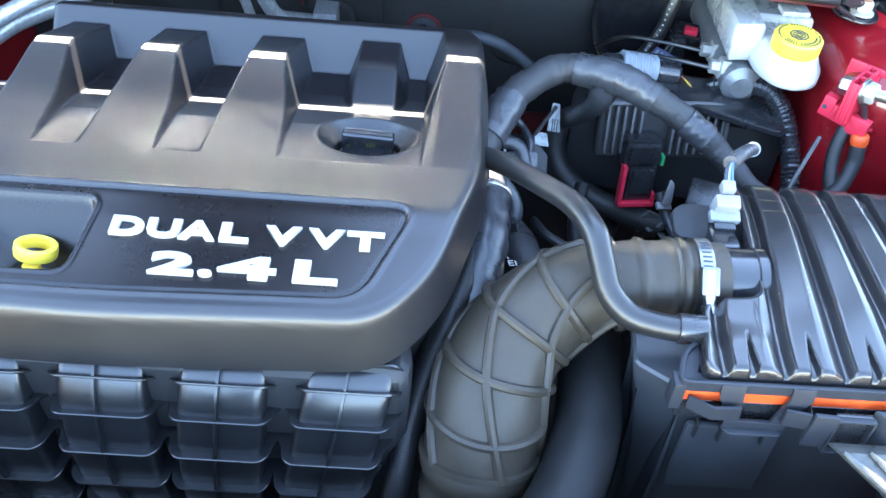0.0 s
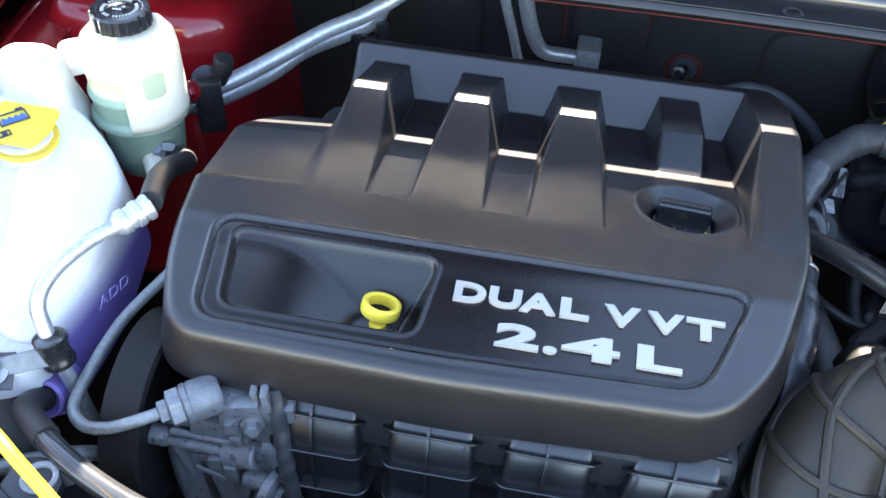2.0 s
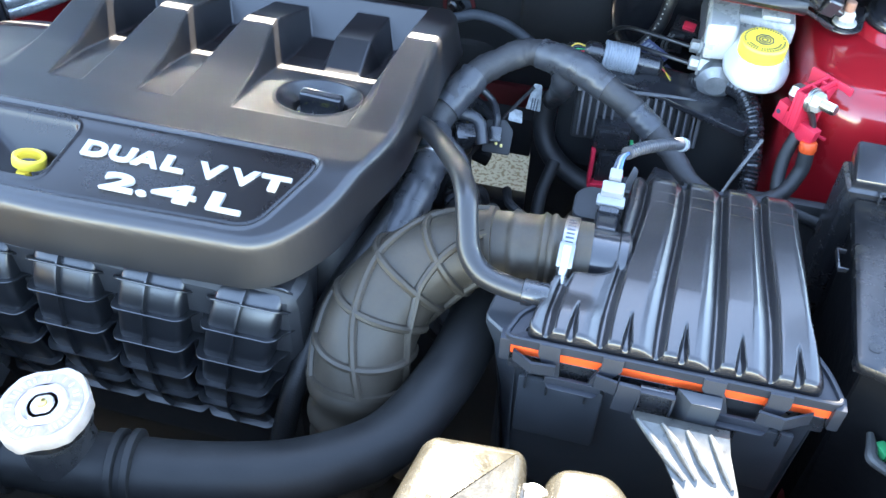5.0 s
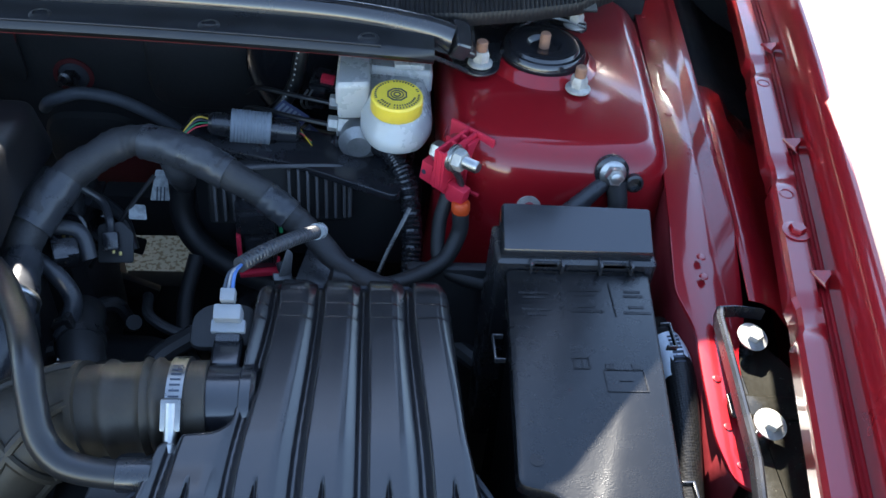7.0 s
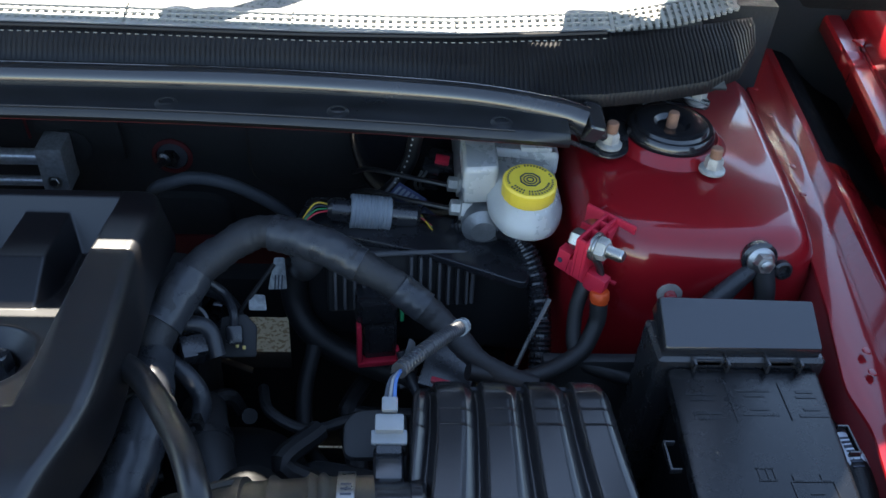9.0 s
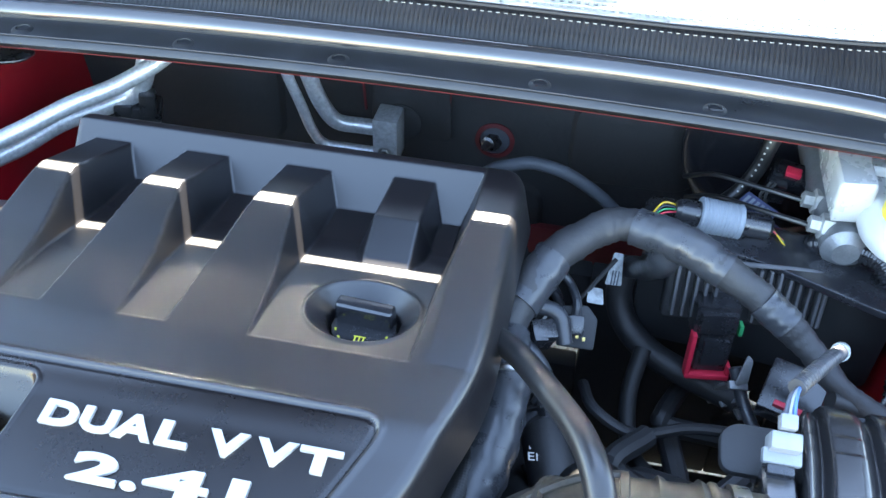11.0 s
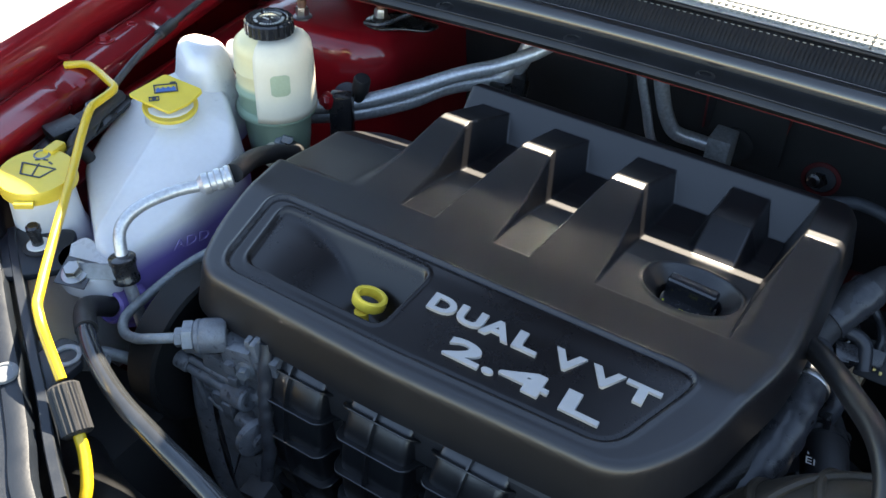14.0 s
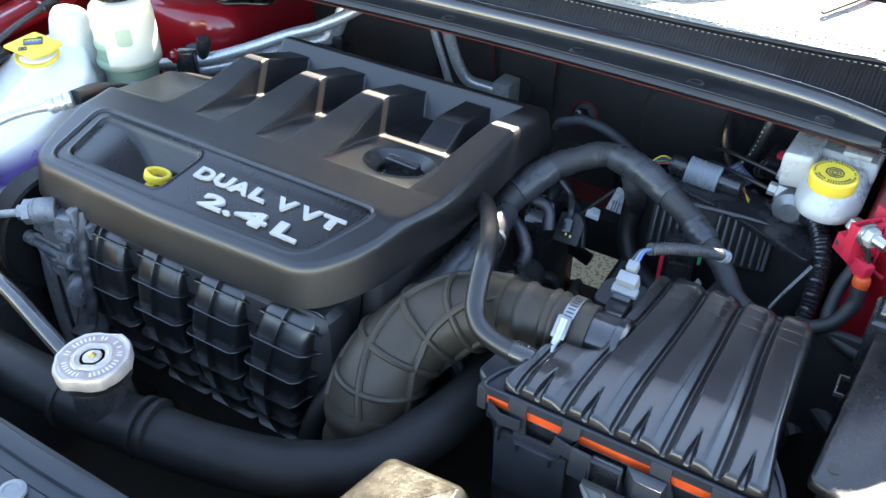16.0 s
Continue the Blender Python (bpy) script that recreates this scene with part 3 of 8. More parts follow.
def bay_walls():
    bm = bmesh.new()
    box(bm, (0.095, 0.765, 0.72), (1.40, 0.03, 0.44), None, 0.004)
    structure("wall_firewall", bm, FIREWALL, "black coated firewall behind the engine")
    bm = bmesh.new()
    sharp_slab(bm, [(-0.05, 0), (0.05, 0), (0.045, 0.11), (-0.045, 0.11)], 0.012, 0, 0.006, 0.002, Matrix.Translation((0.01, 0.748, 0.715)) @ pose(0, 0, 0, 90))
    structure("trim_firewall_plate", bm, FIREWALL, "pressed plate on the firewall round the pipe block")
    for k, (x, z, w, h) in enumerate([(0.28, 0.74, 0.16, 0.12), (-0.24, 0.74, 0.18, 0.13), (0.12, 0.62, 0.12, 0.1)]):
        bm = bmesh.new()
        slab(bm, [(-w / 2, -h / 2), (w / 2, -h / 2), (w / 2, h / 2), (-w / 2, h / 2)], 0.04, [(0, 0), (0.006, 0.008), (0.02, 0.012)], Matrix.Translation((x, 0.751, z)) @ pose(0, 0, 0, 90))
        structure("trim_firewall_pad", bm, FIREWALL, "pressed swelling in the black firewall")
    for x in (-0.05, 0.058):
        bm = bmesh.new()
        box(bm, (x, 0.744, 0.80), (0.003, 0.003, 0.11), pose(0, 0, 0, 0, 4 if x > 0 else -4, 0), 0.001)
        structure("trim_red_edge", bm, RED_SHADED_DIRTY, "red painted edge showing on the firewall")
    bm = bmesh.new()
    box(bm, (0.12, -0.16, 0.55), (1.3, 0.03, 0.44), None, 0.004)
    structure("wall_front", bm, DARK, "dark radiator wall at the front of the bay")
    # liners between rail and fender, and below the rails, added to stop stray light
    for s in (1, -1):
        def q(x):
            return x if s > 0 else 0.17 - x
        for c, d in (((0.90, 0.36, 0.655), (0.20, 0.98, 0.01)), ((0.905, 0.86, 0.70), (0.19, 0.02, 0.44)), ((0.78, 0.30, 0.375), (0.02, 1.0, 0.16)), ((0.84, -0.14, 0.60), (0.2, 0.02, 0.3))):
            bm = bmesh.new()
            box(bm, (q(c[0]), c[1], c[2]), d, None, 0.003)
            structure("wall_light_liner", bm, BAYFLOOR, "dark wheel arch liner added to keep light out of the bay")
    # dark plates added to block light from below, open only at two gaps
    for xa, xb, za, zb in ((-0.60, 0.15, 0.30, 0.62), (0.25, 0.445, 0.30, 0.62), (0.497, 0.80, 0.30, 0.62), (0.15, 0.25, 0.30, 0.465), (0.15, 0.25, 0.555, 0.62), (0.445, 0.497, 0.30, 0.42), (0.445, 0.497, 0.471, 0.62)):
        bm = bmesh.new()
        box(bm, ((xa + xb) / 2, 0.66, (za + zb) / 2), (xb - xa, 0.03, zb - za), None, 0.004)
        structure("wall_gap_plate", bm, BAYFLOOR, "dark plate added under the firewall, open only at two gaps")
    # dark strips added to make the openings' edges irregular
    for x, z, w, h, a in ((0.165, 0.474, 0.07, 0.03, 28), (0.455, 0.424, 0.05, 0.02, -30), (0.49, 0.474, 0.05, 0.02, 24), (0.165, 0.555, 0.06, 0.02, 20)):
        bm = bmesh.new()
        box(bm, (x, 0.635, z), (w, 0.012, h), pose(0, 0, 0, 0, a, 0), 0.003)
        structure("trim_gap_edge", bm, BAYFLOOR, "dark strip added to make the opening's edge irregular")
    # red panel whose colour holds the shade under the firewall
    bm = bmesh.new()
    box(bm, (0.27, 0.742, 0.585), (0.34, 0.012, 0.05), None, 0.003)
    structure("trim_lower_panel", bm, RED_SHADED_DIRTY, "dull red body panel low on the firewall")
    # unseen pan added to keep the sun off the ground below
    bm = bmesh.new()
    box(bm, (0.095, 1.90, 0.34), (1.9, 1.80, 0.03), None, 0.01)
    structure("floor_shade_pan", bm, BAYFLOOR, "unseen dark pan added to shade the ground behind the bay")
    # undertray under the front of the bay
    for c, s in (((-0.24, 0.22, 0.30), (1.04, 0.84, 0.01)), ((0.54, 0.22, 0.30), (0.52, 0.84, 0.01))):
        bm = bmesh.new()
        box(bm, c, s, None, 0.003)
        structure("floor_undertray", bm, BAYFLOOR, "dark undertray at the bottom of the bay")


bay_walls()


def cowl():
    """The cowl: its lip with push pins, the hood seal, the ribbed rubber apron, the slotted grille and the screen."""
    def bow(x):
        return -0.11 * (x - 0.08) ** 2

    def crest(x):
        """The apron's upper edge."""
        return float(np.interp(x, (-0.5, -0.2, 0.1, 0.3, 0.44, 0.57, 0.65, 0.70, 0.755), (0.590, 0.615, 0.621, 0.620, 0.627, 0.645, 0.665, 0.690, 0.725)))
    xs = [-0.62 + 0.05 * k for k in range(26)]
    bm = bmesh.new()
    sec = [(0.5385, 0.903), (0.5365, 0.9075), (0.539, 0.9125), (0.542, 0.9145), (0.575, 0.9165), (0.60, 0.917), (0.765, 0.90), (0.765, 0.87)]
    rings_to_faces(bm, [[Vector((x, y + bow(x) * (1 if i < 6 else 0), z)) for i, (y, z) in enumerate(sec)] for x in xs[:24]], closed=False, cap=False)
    c = thing("cowl", "black cowl panel with push pins below the windscreen", "car cowl", (0.12, 0.65, 0.88))
    solid(part("lip", bm, COWL, c), 0.002)
    bm = bmesh.new()
    tube(bm, [(x, 0.5385 + bow(x), 0.9155) for x in xs[2:24:2]], 0.0011, 8, 4)
    part("lip_edge", bm, STRAP, c, "grey edge of the lip")
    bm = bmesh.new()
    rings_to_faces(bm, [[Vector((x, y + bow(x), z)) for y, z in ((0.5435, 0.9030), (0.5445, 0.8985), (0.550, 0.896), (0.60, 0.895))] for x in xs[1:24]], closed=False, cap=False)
    solid(part("red_edge", bm, RED_SHADED_DIRTY, c, "red painted steel edge under the lip"), 0.0015)
    for x in (-0.32, -0.163, -0.015, 0.17, 0.322, 0.469):
        bm = bmesh.new()
        revolve(bm, (x, 0.5505 + bow(x), 0.913), (0, 0.05, 1), [(0.0115, 0), (0.0112, 0.0022), (0.0085, 0.0042), (0.0065, 0.0046), (0.0062, 0.003), (0.0025, 0.003)], 24)
        part("push_pin", bm, COWL, c)
    bm = bmesh.new()
    tube(bm, [(-0.62, 0.49, 0.90), (-0.45, 0.545, 0.915), (-0.30, 0.566, 0.918), (-0.15, 0.576, 0.919), (0.0, 0.581, 0.919), (0.137, 0.583, 0.919), (0.25, 0.583, 0.919), (0.36, 0.579, 0.918), (0.45, 0.571, 0.917), (0.52, 0.556, 0.914), (0.549, 0.548, 0.909)], 0.0125, 18, 8, None, 1.25)
    part("hood_seal", bm, SEAL, c, "shiny black rubber hood seal")
    bm = bmesh.new()
    n = 1100
    rings = []
    for i in range(n):
        x = -0.5 + 1.255 * i / (n - 1)
        k = 0.00045 * (1 if i % 4 < 2 else -1)
        y0 = float(np.interp(x, (-0.5, -0.30, -0.15, 0.0, 0.25, 0.36, 0.45, 0.51, 0.568, 0.619, 0.678, 0.72, 0.755), (0.545, 0.578, 0.588, 0.593, 0.595, 0.591, 0.583, 0.571, 0.576, 0.588, 0.608, 0.640, 0.700)))
        y1 = crest(x)
        e = max(0.0, (x - 0.62) / 0.135) ** 2
        rings.append([Vector((x, y0 - 0.004, 0.912)), Vector((x, y0 - k, 0.923 + k)), Vector((x, (y0 + y1) / 2 - k, 0.938 - 0.003 * e + k)), Vector((x, y1 - 0.005 - k, 0.946 - 0.010 * e + k)), Vector((x, y1, 0.950 - 0.013 * e))])
    rings_to_faces(bm, rings, closed=False, cap=False)
    solid(part("ribbed_apron", bm, APRON, c, "finely ribbed black rubber apron"), 0.002)
    bm = bmesh.new()
    tube(bm, [(x, crest(x) + 0.001, 0.951) for x in xs[3:25]], 0.0026, 8, 4)
    part("apron_edge", bm, APRON, c, "smooth front edge of the apron")
    # a row of pale stitches near the apron's edge
    for i in range(118):
        x = -0.30 + 0.0075 * i
        bm = bmesh.new()
        box(bm, (x, crest(x) - 0.0050, 0.9478), (0.0036, 0.0007, 0.0007), None, 0)
        part("stitch", bm, GRILLE, c)
    # grille: a lattice with open holes
    bm = bmesh.new()
    pitch = 0.0080
    for i in range(155):
        x = -0.5 + pitch * i
        y = crest(x) + 0.005
        box(bm, (x, y + 0.015, 0.9536), (0.0040, 0.032, 0.003), pose(0, 0, 0, 13.5, 0, 0), 0)
    for j in range(4):
        for x0 in range(8):
            xa, xb = -0.5 + 0.155 * x0, -0.5 + 0.155 * (x0 + 1)
            x = (xa + xb) / 2
            ya, yb = (crest(q) + 0.005 for q in (xa, xb))
            box(bm, (x, (ya + yb) / 2 + 0.004 + j * 0.008, 0.9512 + j * 0.0019), (0.157, 0.0042 if 0 < j < 3 else 0.008, 0.003), pose(0, 0, 0, 0, 0, math.degrees(math.atan2(yb - ya, xb - xa))), 0)
    tagged(part("grille_lattice", bm, GRILLE, c, "pale perforated cowl grille"), kind="stuff")
    bm = bmesh.new()
    rings_to_faces(bm, [[Vector((x, crest(x) + 0.005 + d, z)) for x in [-0.5 + 0.062 * k for k in range(21)]] for d, z in ((0.030, 0.9565), (0.036, 0.955), (0.10, 0.968), (0.18, 0.990))], closed=False, cap=False)
    solid(part("gritty_panel", bm, GRIT, c, "pale gritty panel behind the grille"), 0.003)
    # dark bars stand in for the shadow lines across the gritty panel
    for x in (0.235, 0.44):
        bm = bmesh.new()
        box(bm, (x, 0.735, 0.976), (0.006, 0.09, 0.004), pose(0, 0, 0, 10, 0, -35), 0.001)
        part("shadow_line", bm, DARK, c)
    bm = bmesh.new()
    rings_to_faces(bm, [[Vector((x, y, z)) for x in (-0.65, 0.70)] for y, z in ((0.61, 0.914), (0.80, 0.945), (0.82, 1.0))], closed=False, cap=False)
    solid(part("plenum", bm, DARK, c, "dark plenum below the grille"), 0.003)
    g = thing("windscreen", "clear windscreen above the cowl", "windscreen", (0.12, 0.80, 0.99))
    bm = bmesh.new()
    rings_to_faces(bm, [[Vector((x, y + 0.10 * (1 - ((x - 0.12) / 0.8) ** 2) - 0.10, z)) for x in np.linspace(-0.66, 0.90, 24)] for y, z in ((0.83, 0.985), (1.30, 1.175), (1.82, 1.385))], closed=False, cap=False)
    pane = part("pane", bm, GLASS, g)
    solid(pane, 0.004)
    pane.visible_shadow = False
    bm = bmesh.new()
    tube(bm, [(0.17, 0.665, 0.985), (0.21, 0.70, 1.005), (0.40, 0.80, 1.02), (0.62, 0.86, 1.04)], [0.011, 0.009, 0.007, 0.005], 10, 6, None, 0.6)
    revolve(bm, (0.165, 0.66, 0.975), (0, -0.2, 1), [(0.017, 0), (0.016, 0.012), (0.010, 0.018), (0, 0.019)], 24)
    whole("wiper_arm", bm, PLASTIC, "black wiper arm on the cowl grille", "wiper arm")
    # unseen cabin behind the screen, added to block the rear sky: roof, seats' dark bulk and rear wall
    r = thing("sky_block_roof", "unseen red painted roof behind the windscreen, added to block the sky", "car roof", (0.12, 2.3, 1.38))
    bm = bmesh.new()
    rings_to_faces(bm, [[Vector((0.12 + s * x, y, z - 0.05 * s * s)) for s in np.linspace(-1, 1, 13)] for y, z, x in ((1.81, 1.40, 0.66), (1.95, 1.44, 0.66), (2.3, 1.47, 0.66), (2.8, 1.45, 0.64), (3.2, 1.38, 0.62))], closed=False, cap=False)
    solid(part("panel", bm, RED, r), 0.02)
    for s in (-1, 1):
        bm = bmesh.new()
        tube(bm, [(0.12 + s * 0.80, 0.86, 0.98), (0.12 + s * 0.74, 1.32, 1.18), (0.12 + s * 0.67, 1.82, 1.385)], 0.035, 12, 6)
        part("pillar", bm, RED, r)
    for x, y, z, w, d, hh in ((0.12, 3.18, 0.95, 1.4, 0.04, 0.95), (-0.62, 2.4, 0.90, 0.04, 1.5, 0.9), (0.86, 2.4, 0.90, 0.04, 1.5, 0.9)):
        bm = bmesh.new()
        box(bm, (x, y, z), (w, d, hh), None, 0.01)
        structure("wall_sky_block", bm, LINER, "unseen dark cabin side, added to block the sky")
    bm = bmesh.new()
    box(bm, (0.12, 1.12, 0.96), (1.5, 0.5, 0.06), None, 0.02)
    structure("trim_dashboard", bm, DUSTY, "dusty dashboard behind the windscreen")


cowl()


# ---- the engine cover ----
EC_LINE = [(-0.305, 0.086), (-0.329, 0.150), (-0.340, 0.25), (-0.342, 0.345), (-0.305, 0.425), (-0.262, 0.455), (-0.262, 0.508), (0.168, 0.508), (0.182, 0.47), (0.178, 0.25), (0.146, 0.14), (0.103, 0.088), (-0.10, 0.080)]
PANEL = [(-0.292, 0.198), (0.119, 0.198), (0.083, 0.113), (-0.10, 0.107), (-0.281, 0.108)]
POCKET = [(-0.276, 0.188), (-0.114, 0.188), (-0.122, 0.120), (-0.266, 0.120)]


def cover_height(x, y):
    z = 0.8615 - 0.19 * np.maximum(0, 0.2 - y) * smooth(0.215, 0.17, y)
    z = z + 0.001 * smooth(0.21, 0.25, y)
    # the inset panel with its bead
    d = outline_distance(x, y, rounded(PANEL, 0.02, 6))
    z = z - 0.0012 * smooth(0.001, -0.002, d) + 0.0016 * np.exp(-((d - 0.0028) / 0.0015) ** 2) - 0.0016 * np.exp(-((d + 0.0008) / 0.0012) ** 2)
    # the dipstick pocket: a floor that dips towards the ring, and a back wall down to it
    d = outline_distance(x, y, rounded(POCKET, 0.012, 6))
    deep = 0.004 + 0.034 * smooth(-0.262, -0.135, x) ** 1.6
    back = np.maximum(0, 0.186 - y) * 0.95
    right = np.maximum(0, -0.1155 - x) * 1.6
    well = np.minimum(np.minimum(deep, back + 0.002), right + 0.002)
    soft = 0.0016
    well = -soft * np.log(np.exp(-deep / soft) + np.exp(-(back + 0.003) / soft) + np.exp(-(right + 0.003) / soft))
    z = z + 0.0012 * np.exp(-((d - 0.001) / 0.0016) ** 2) - np.maximum(well, 0) * smooth(0.0005, -0.0028, d)
    # the ribs swell towards a crest and drop behind it
    right = smooth(0.118, 0.134, x)
    crest = 0.009 * smooth(0.300, 0.388, y) * (1 - right) + 0.115 * np.clip(y - 0.2485, 0, 0.138) * right
    behind = np.maximum(0, y - 0.394)
    z = z + crest - (0.34 * (1 - right) + 0.20 * right) * behind
    # valleys between the ribs, with flat floors that fall away to the rear
    floor = 0.8620 - 0.165 * np.maximum(0, y - 0.248) - 0.11 * np.maximum(0, y - 0.315) + 0.13 * np.maximum(0, y - 0.40)
    for xa, xb in ((-0.187, -0.1515), (-0.091, -0.0550), (0.0065, 0.1205)):
        lean = 2.9 * np.maximum(0, np.maximum(xa - x, x - xb))
        z = np.where(y > 0.2475, np.minimum(z, np.maximum(floor + lean, floor)), z)
    # the low shoulder beyond the first rib
    sh = smooth(-0.232, -0.247, x) * smooth(0.240, 0.250, y)
    z = z - (0.16 * np.maximum(0, y - 0.243) + 0.40 * np.maximum(0, y - 0.335) + 0.07 * np.maximum(0, -0.25 - x)) * sh
    # the rib behind the filler well, with a ramp at its foot
    ridge = np.minimum(0.8380 + 0.42 * (y - 0.367), 0.856 - 0.13 * np.maximum(0, y - 0.402))
    ridge = ridge - (1.3 + 1.5 * smooth(0.37, 0.42, y)) * np.maximum(0, np.maximum(0.0545 - x, x - 0.0925))
    z = np.where((y > 0.366) & (x > 0.02) & (x < 0.13), np.maximum(z, ridge), z)
    # filler well
    r = np.sqrt((x - 0.0745) ** 2 + ((y - 0.299) * 1.05) ** 2)
    z = z - 0.015 * np.clip((0.0415 - r) / 0.0135, 0, 1) - 0.06 * smooth(0.0275, 0.0262, r) + 0.0012 * np.exp(-((r - 0.0425) / 0.0018) ** 2)
    # rear wall that leans back to a flat rim
    wall = np.minimum(0.8575, 0.8575 - 1.15 * (0.486 - y)) - 2.0 * np.maximum(0, -0.252 - x)
    return np.where((y > 0.43) & (x > -0.27), np.maximum(z, wall), z)


def engine_cover():
    c = thing("engine_cover", "black plastic engine cover with ribs and silver lettering", "engine cover", (-0.08, 0.30, 0.78))
    moulded("shell", EC_LINE, 0.032, cover_height, 0.0013, COVER, c, "", 0.009, 4.7, 0.0165, (rounded(PANEL, 0.02, 6), INSET))
    for y0, tall, z0, tilt, row in (
        (0.1532, 0.0172, 0.8532, 8, (("D", -0.099, -0.0753), ("U", -0.0732, -0.0491), ("A", -0.0500, -0.0236), ("L", -0.0206, 0.0005), ("V", 0.0112, 0.0375), ("V", 0.0425, 0.0692), ("T", 0.0705, 0.098))),
        (0.1215, 0.0195, 0.8475, 9, (("2", -0.064, -0.0325), (".", -0.0295, -0.0195), ("4", -0.0165, 0.0245), ("L", 0.0365, 0.068))),
    ):
        for ch, xa, xb in row:
            m = Matrix.Translation((xa, y0, z0)) @ pose(0, 0, 0, tilt, 0, 0)
            lettering("letter", ch, 0.03, m, SILVER, c, 0.0016, 1.0, 0.0012, "LEFT", (xb - xa, tall if ch != "." else 0.0055))
    return c


engine_cover()


def dipstick():
    d = thing("dipstick", "yellow plastic oil dipstick with a ring handle", "dipstick", (-0.150, 0.140, 0.80))
    bm = bmesh.new()
    cx, cy, cz = -0.1515, 0.148, 0.838
    t = pose(cx, cy, cz, -14, 12, 8)
    rings = []
    for i in range(32):
        f = 2 * math.pi * i / 32
        ring = []
        for a, b in ((0.0148, -0.0042), (0.0152, 0.0), (0.0148, 0.0042), (0.0130, 0.0052), (0.0104, 0.0042), (0.0100, 0.0), (0.0104, -0.0042), (0.0130, -0.0052)):
            ring.append(t @ Vector((a * math.cos(f), a * math.sin(f), b)))
        rings.append(ring)
    rings_to_faces(bm, rings, loop=True)
    part("ring", bm, YELLOW, d)
    bm = bmesh.new()
    tube(bm, [(cx, cy - 0.012, cz - 0.004), (cx + 0.001, cy - 0.013, cz - 0.03), (cx + 0.001, cy - 0.013, cz - 0.06)], [0.0065, 0.005, 0.005], 10, 4)
    part("stem", bm, YELLOW, d)


dipstick()


def oil_cap():
    o = thing("oil_filler_cap", "black oil filler cap with a grip bar and yellow mark", "oil cap", (0.0745, 0.299, 0.79))
    bm = bmesh.new()
    revolve(bm, (0.0745, 0.299, 0.810), (0, 0, 1), [(0.0255, 0), (0.0255, 0.022), (0.024, 0.025), (0, 0.025)], 36)
    cap = part("cap", bm, PLASTIC, o)
    bm = bmesh.new()
    box(bm, (0.0745, 0.305, 0.842), (0.045, 0.013, 0.022), pose(0, 0, 0, 0, 0, -4), 0.004, 3)
    part("grip", bm, GLOSSY, cap)
    bm = bmesh.new()
    for dx, dy, w, h in ((-0.004, 0.004, 0.001, 0.008), (0.004, 0.004, 0.001, 0.008), (0, 0.008, 0.009, 0.001), (0, 0, 0.009, 0.001), (0.0, 0.004, 0.001, 0.007)):
        box(bm, (0.0745 + dx * 0.8, 0.2815 + dy * 0.8, 0.8355), (w, h * 0.8, 0.0006), None, 0)
    for k in range(7):
        f = radians(200 + 23 * k)
        box(bm, (0.0745 + 0.021 * math.cos(f), 0.299 + 0.021 * math.sin(f), 0.8357), (0.0022, 0.0014, 0.0006), pose(0, 0, 0, 0, 0, math.degrees(f) + 90), 0)
    part("mark", bm, LIME, cap, "small yellow printed mark")


oil_cap()


# ---- engine below the cover ----
def engine_mass():
    e = thing("engine_block", "dark engine and gearbox castings under the cover", "engine", (-0.05, 0.30, 0.31))
    bm = bmesh.new()
    slab(bm, [(-0.29, 0.16), (0.15, 0.16), (0.15, 0.47), (-0.29, 0.47)], 0.03, [(0, 0.32), (0, 0.74), (0.01, 0.79), (0.02, 0.80)])
    part("block", bm, DARK, e)
    bm = bmesh.new()
    slab(bm, [(0.14, 0.22), (0.30, 0.22), (0.34, 0.36), (0.28, 0.46), (0.14, 0.46)], 0.05, [(0, 0.32), (0, 0.56), (0.02, 0.60), (0.05, 0.62)])
    part("gearbox", bm, DARK, e)
    bm = bmesh.new()
    box(bm, (-0.01, 0.53, 0.60), (0.38, 0.12, 0.24), None, 0.03, 3)
    part("exhaust_shield", bm, DARK, e)


engine_mass()


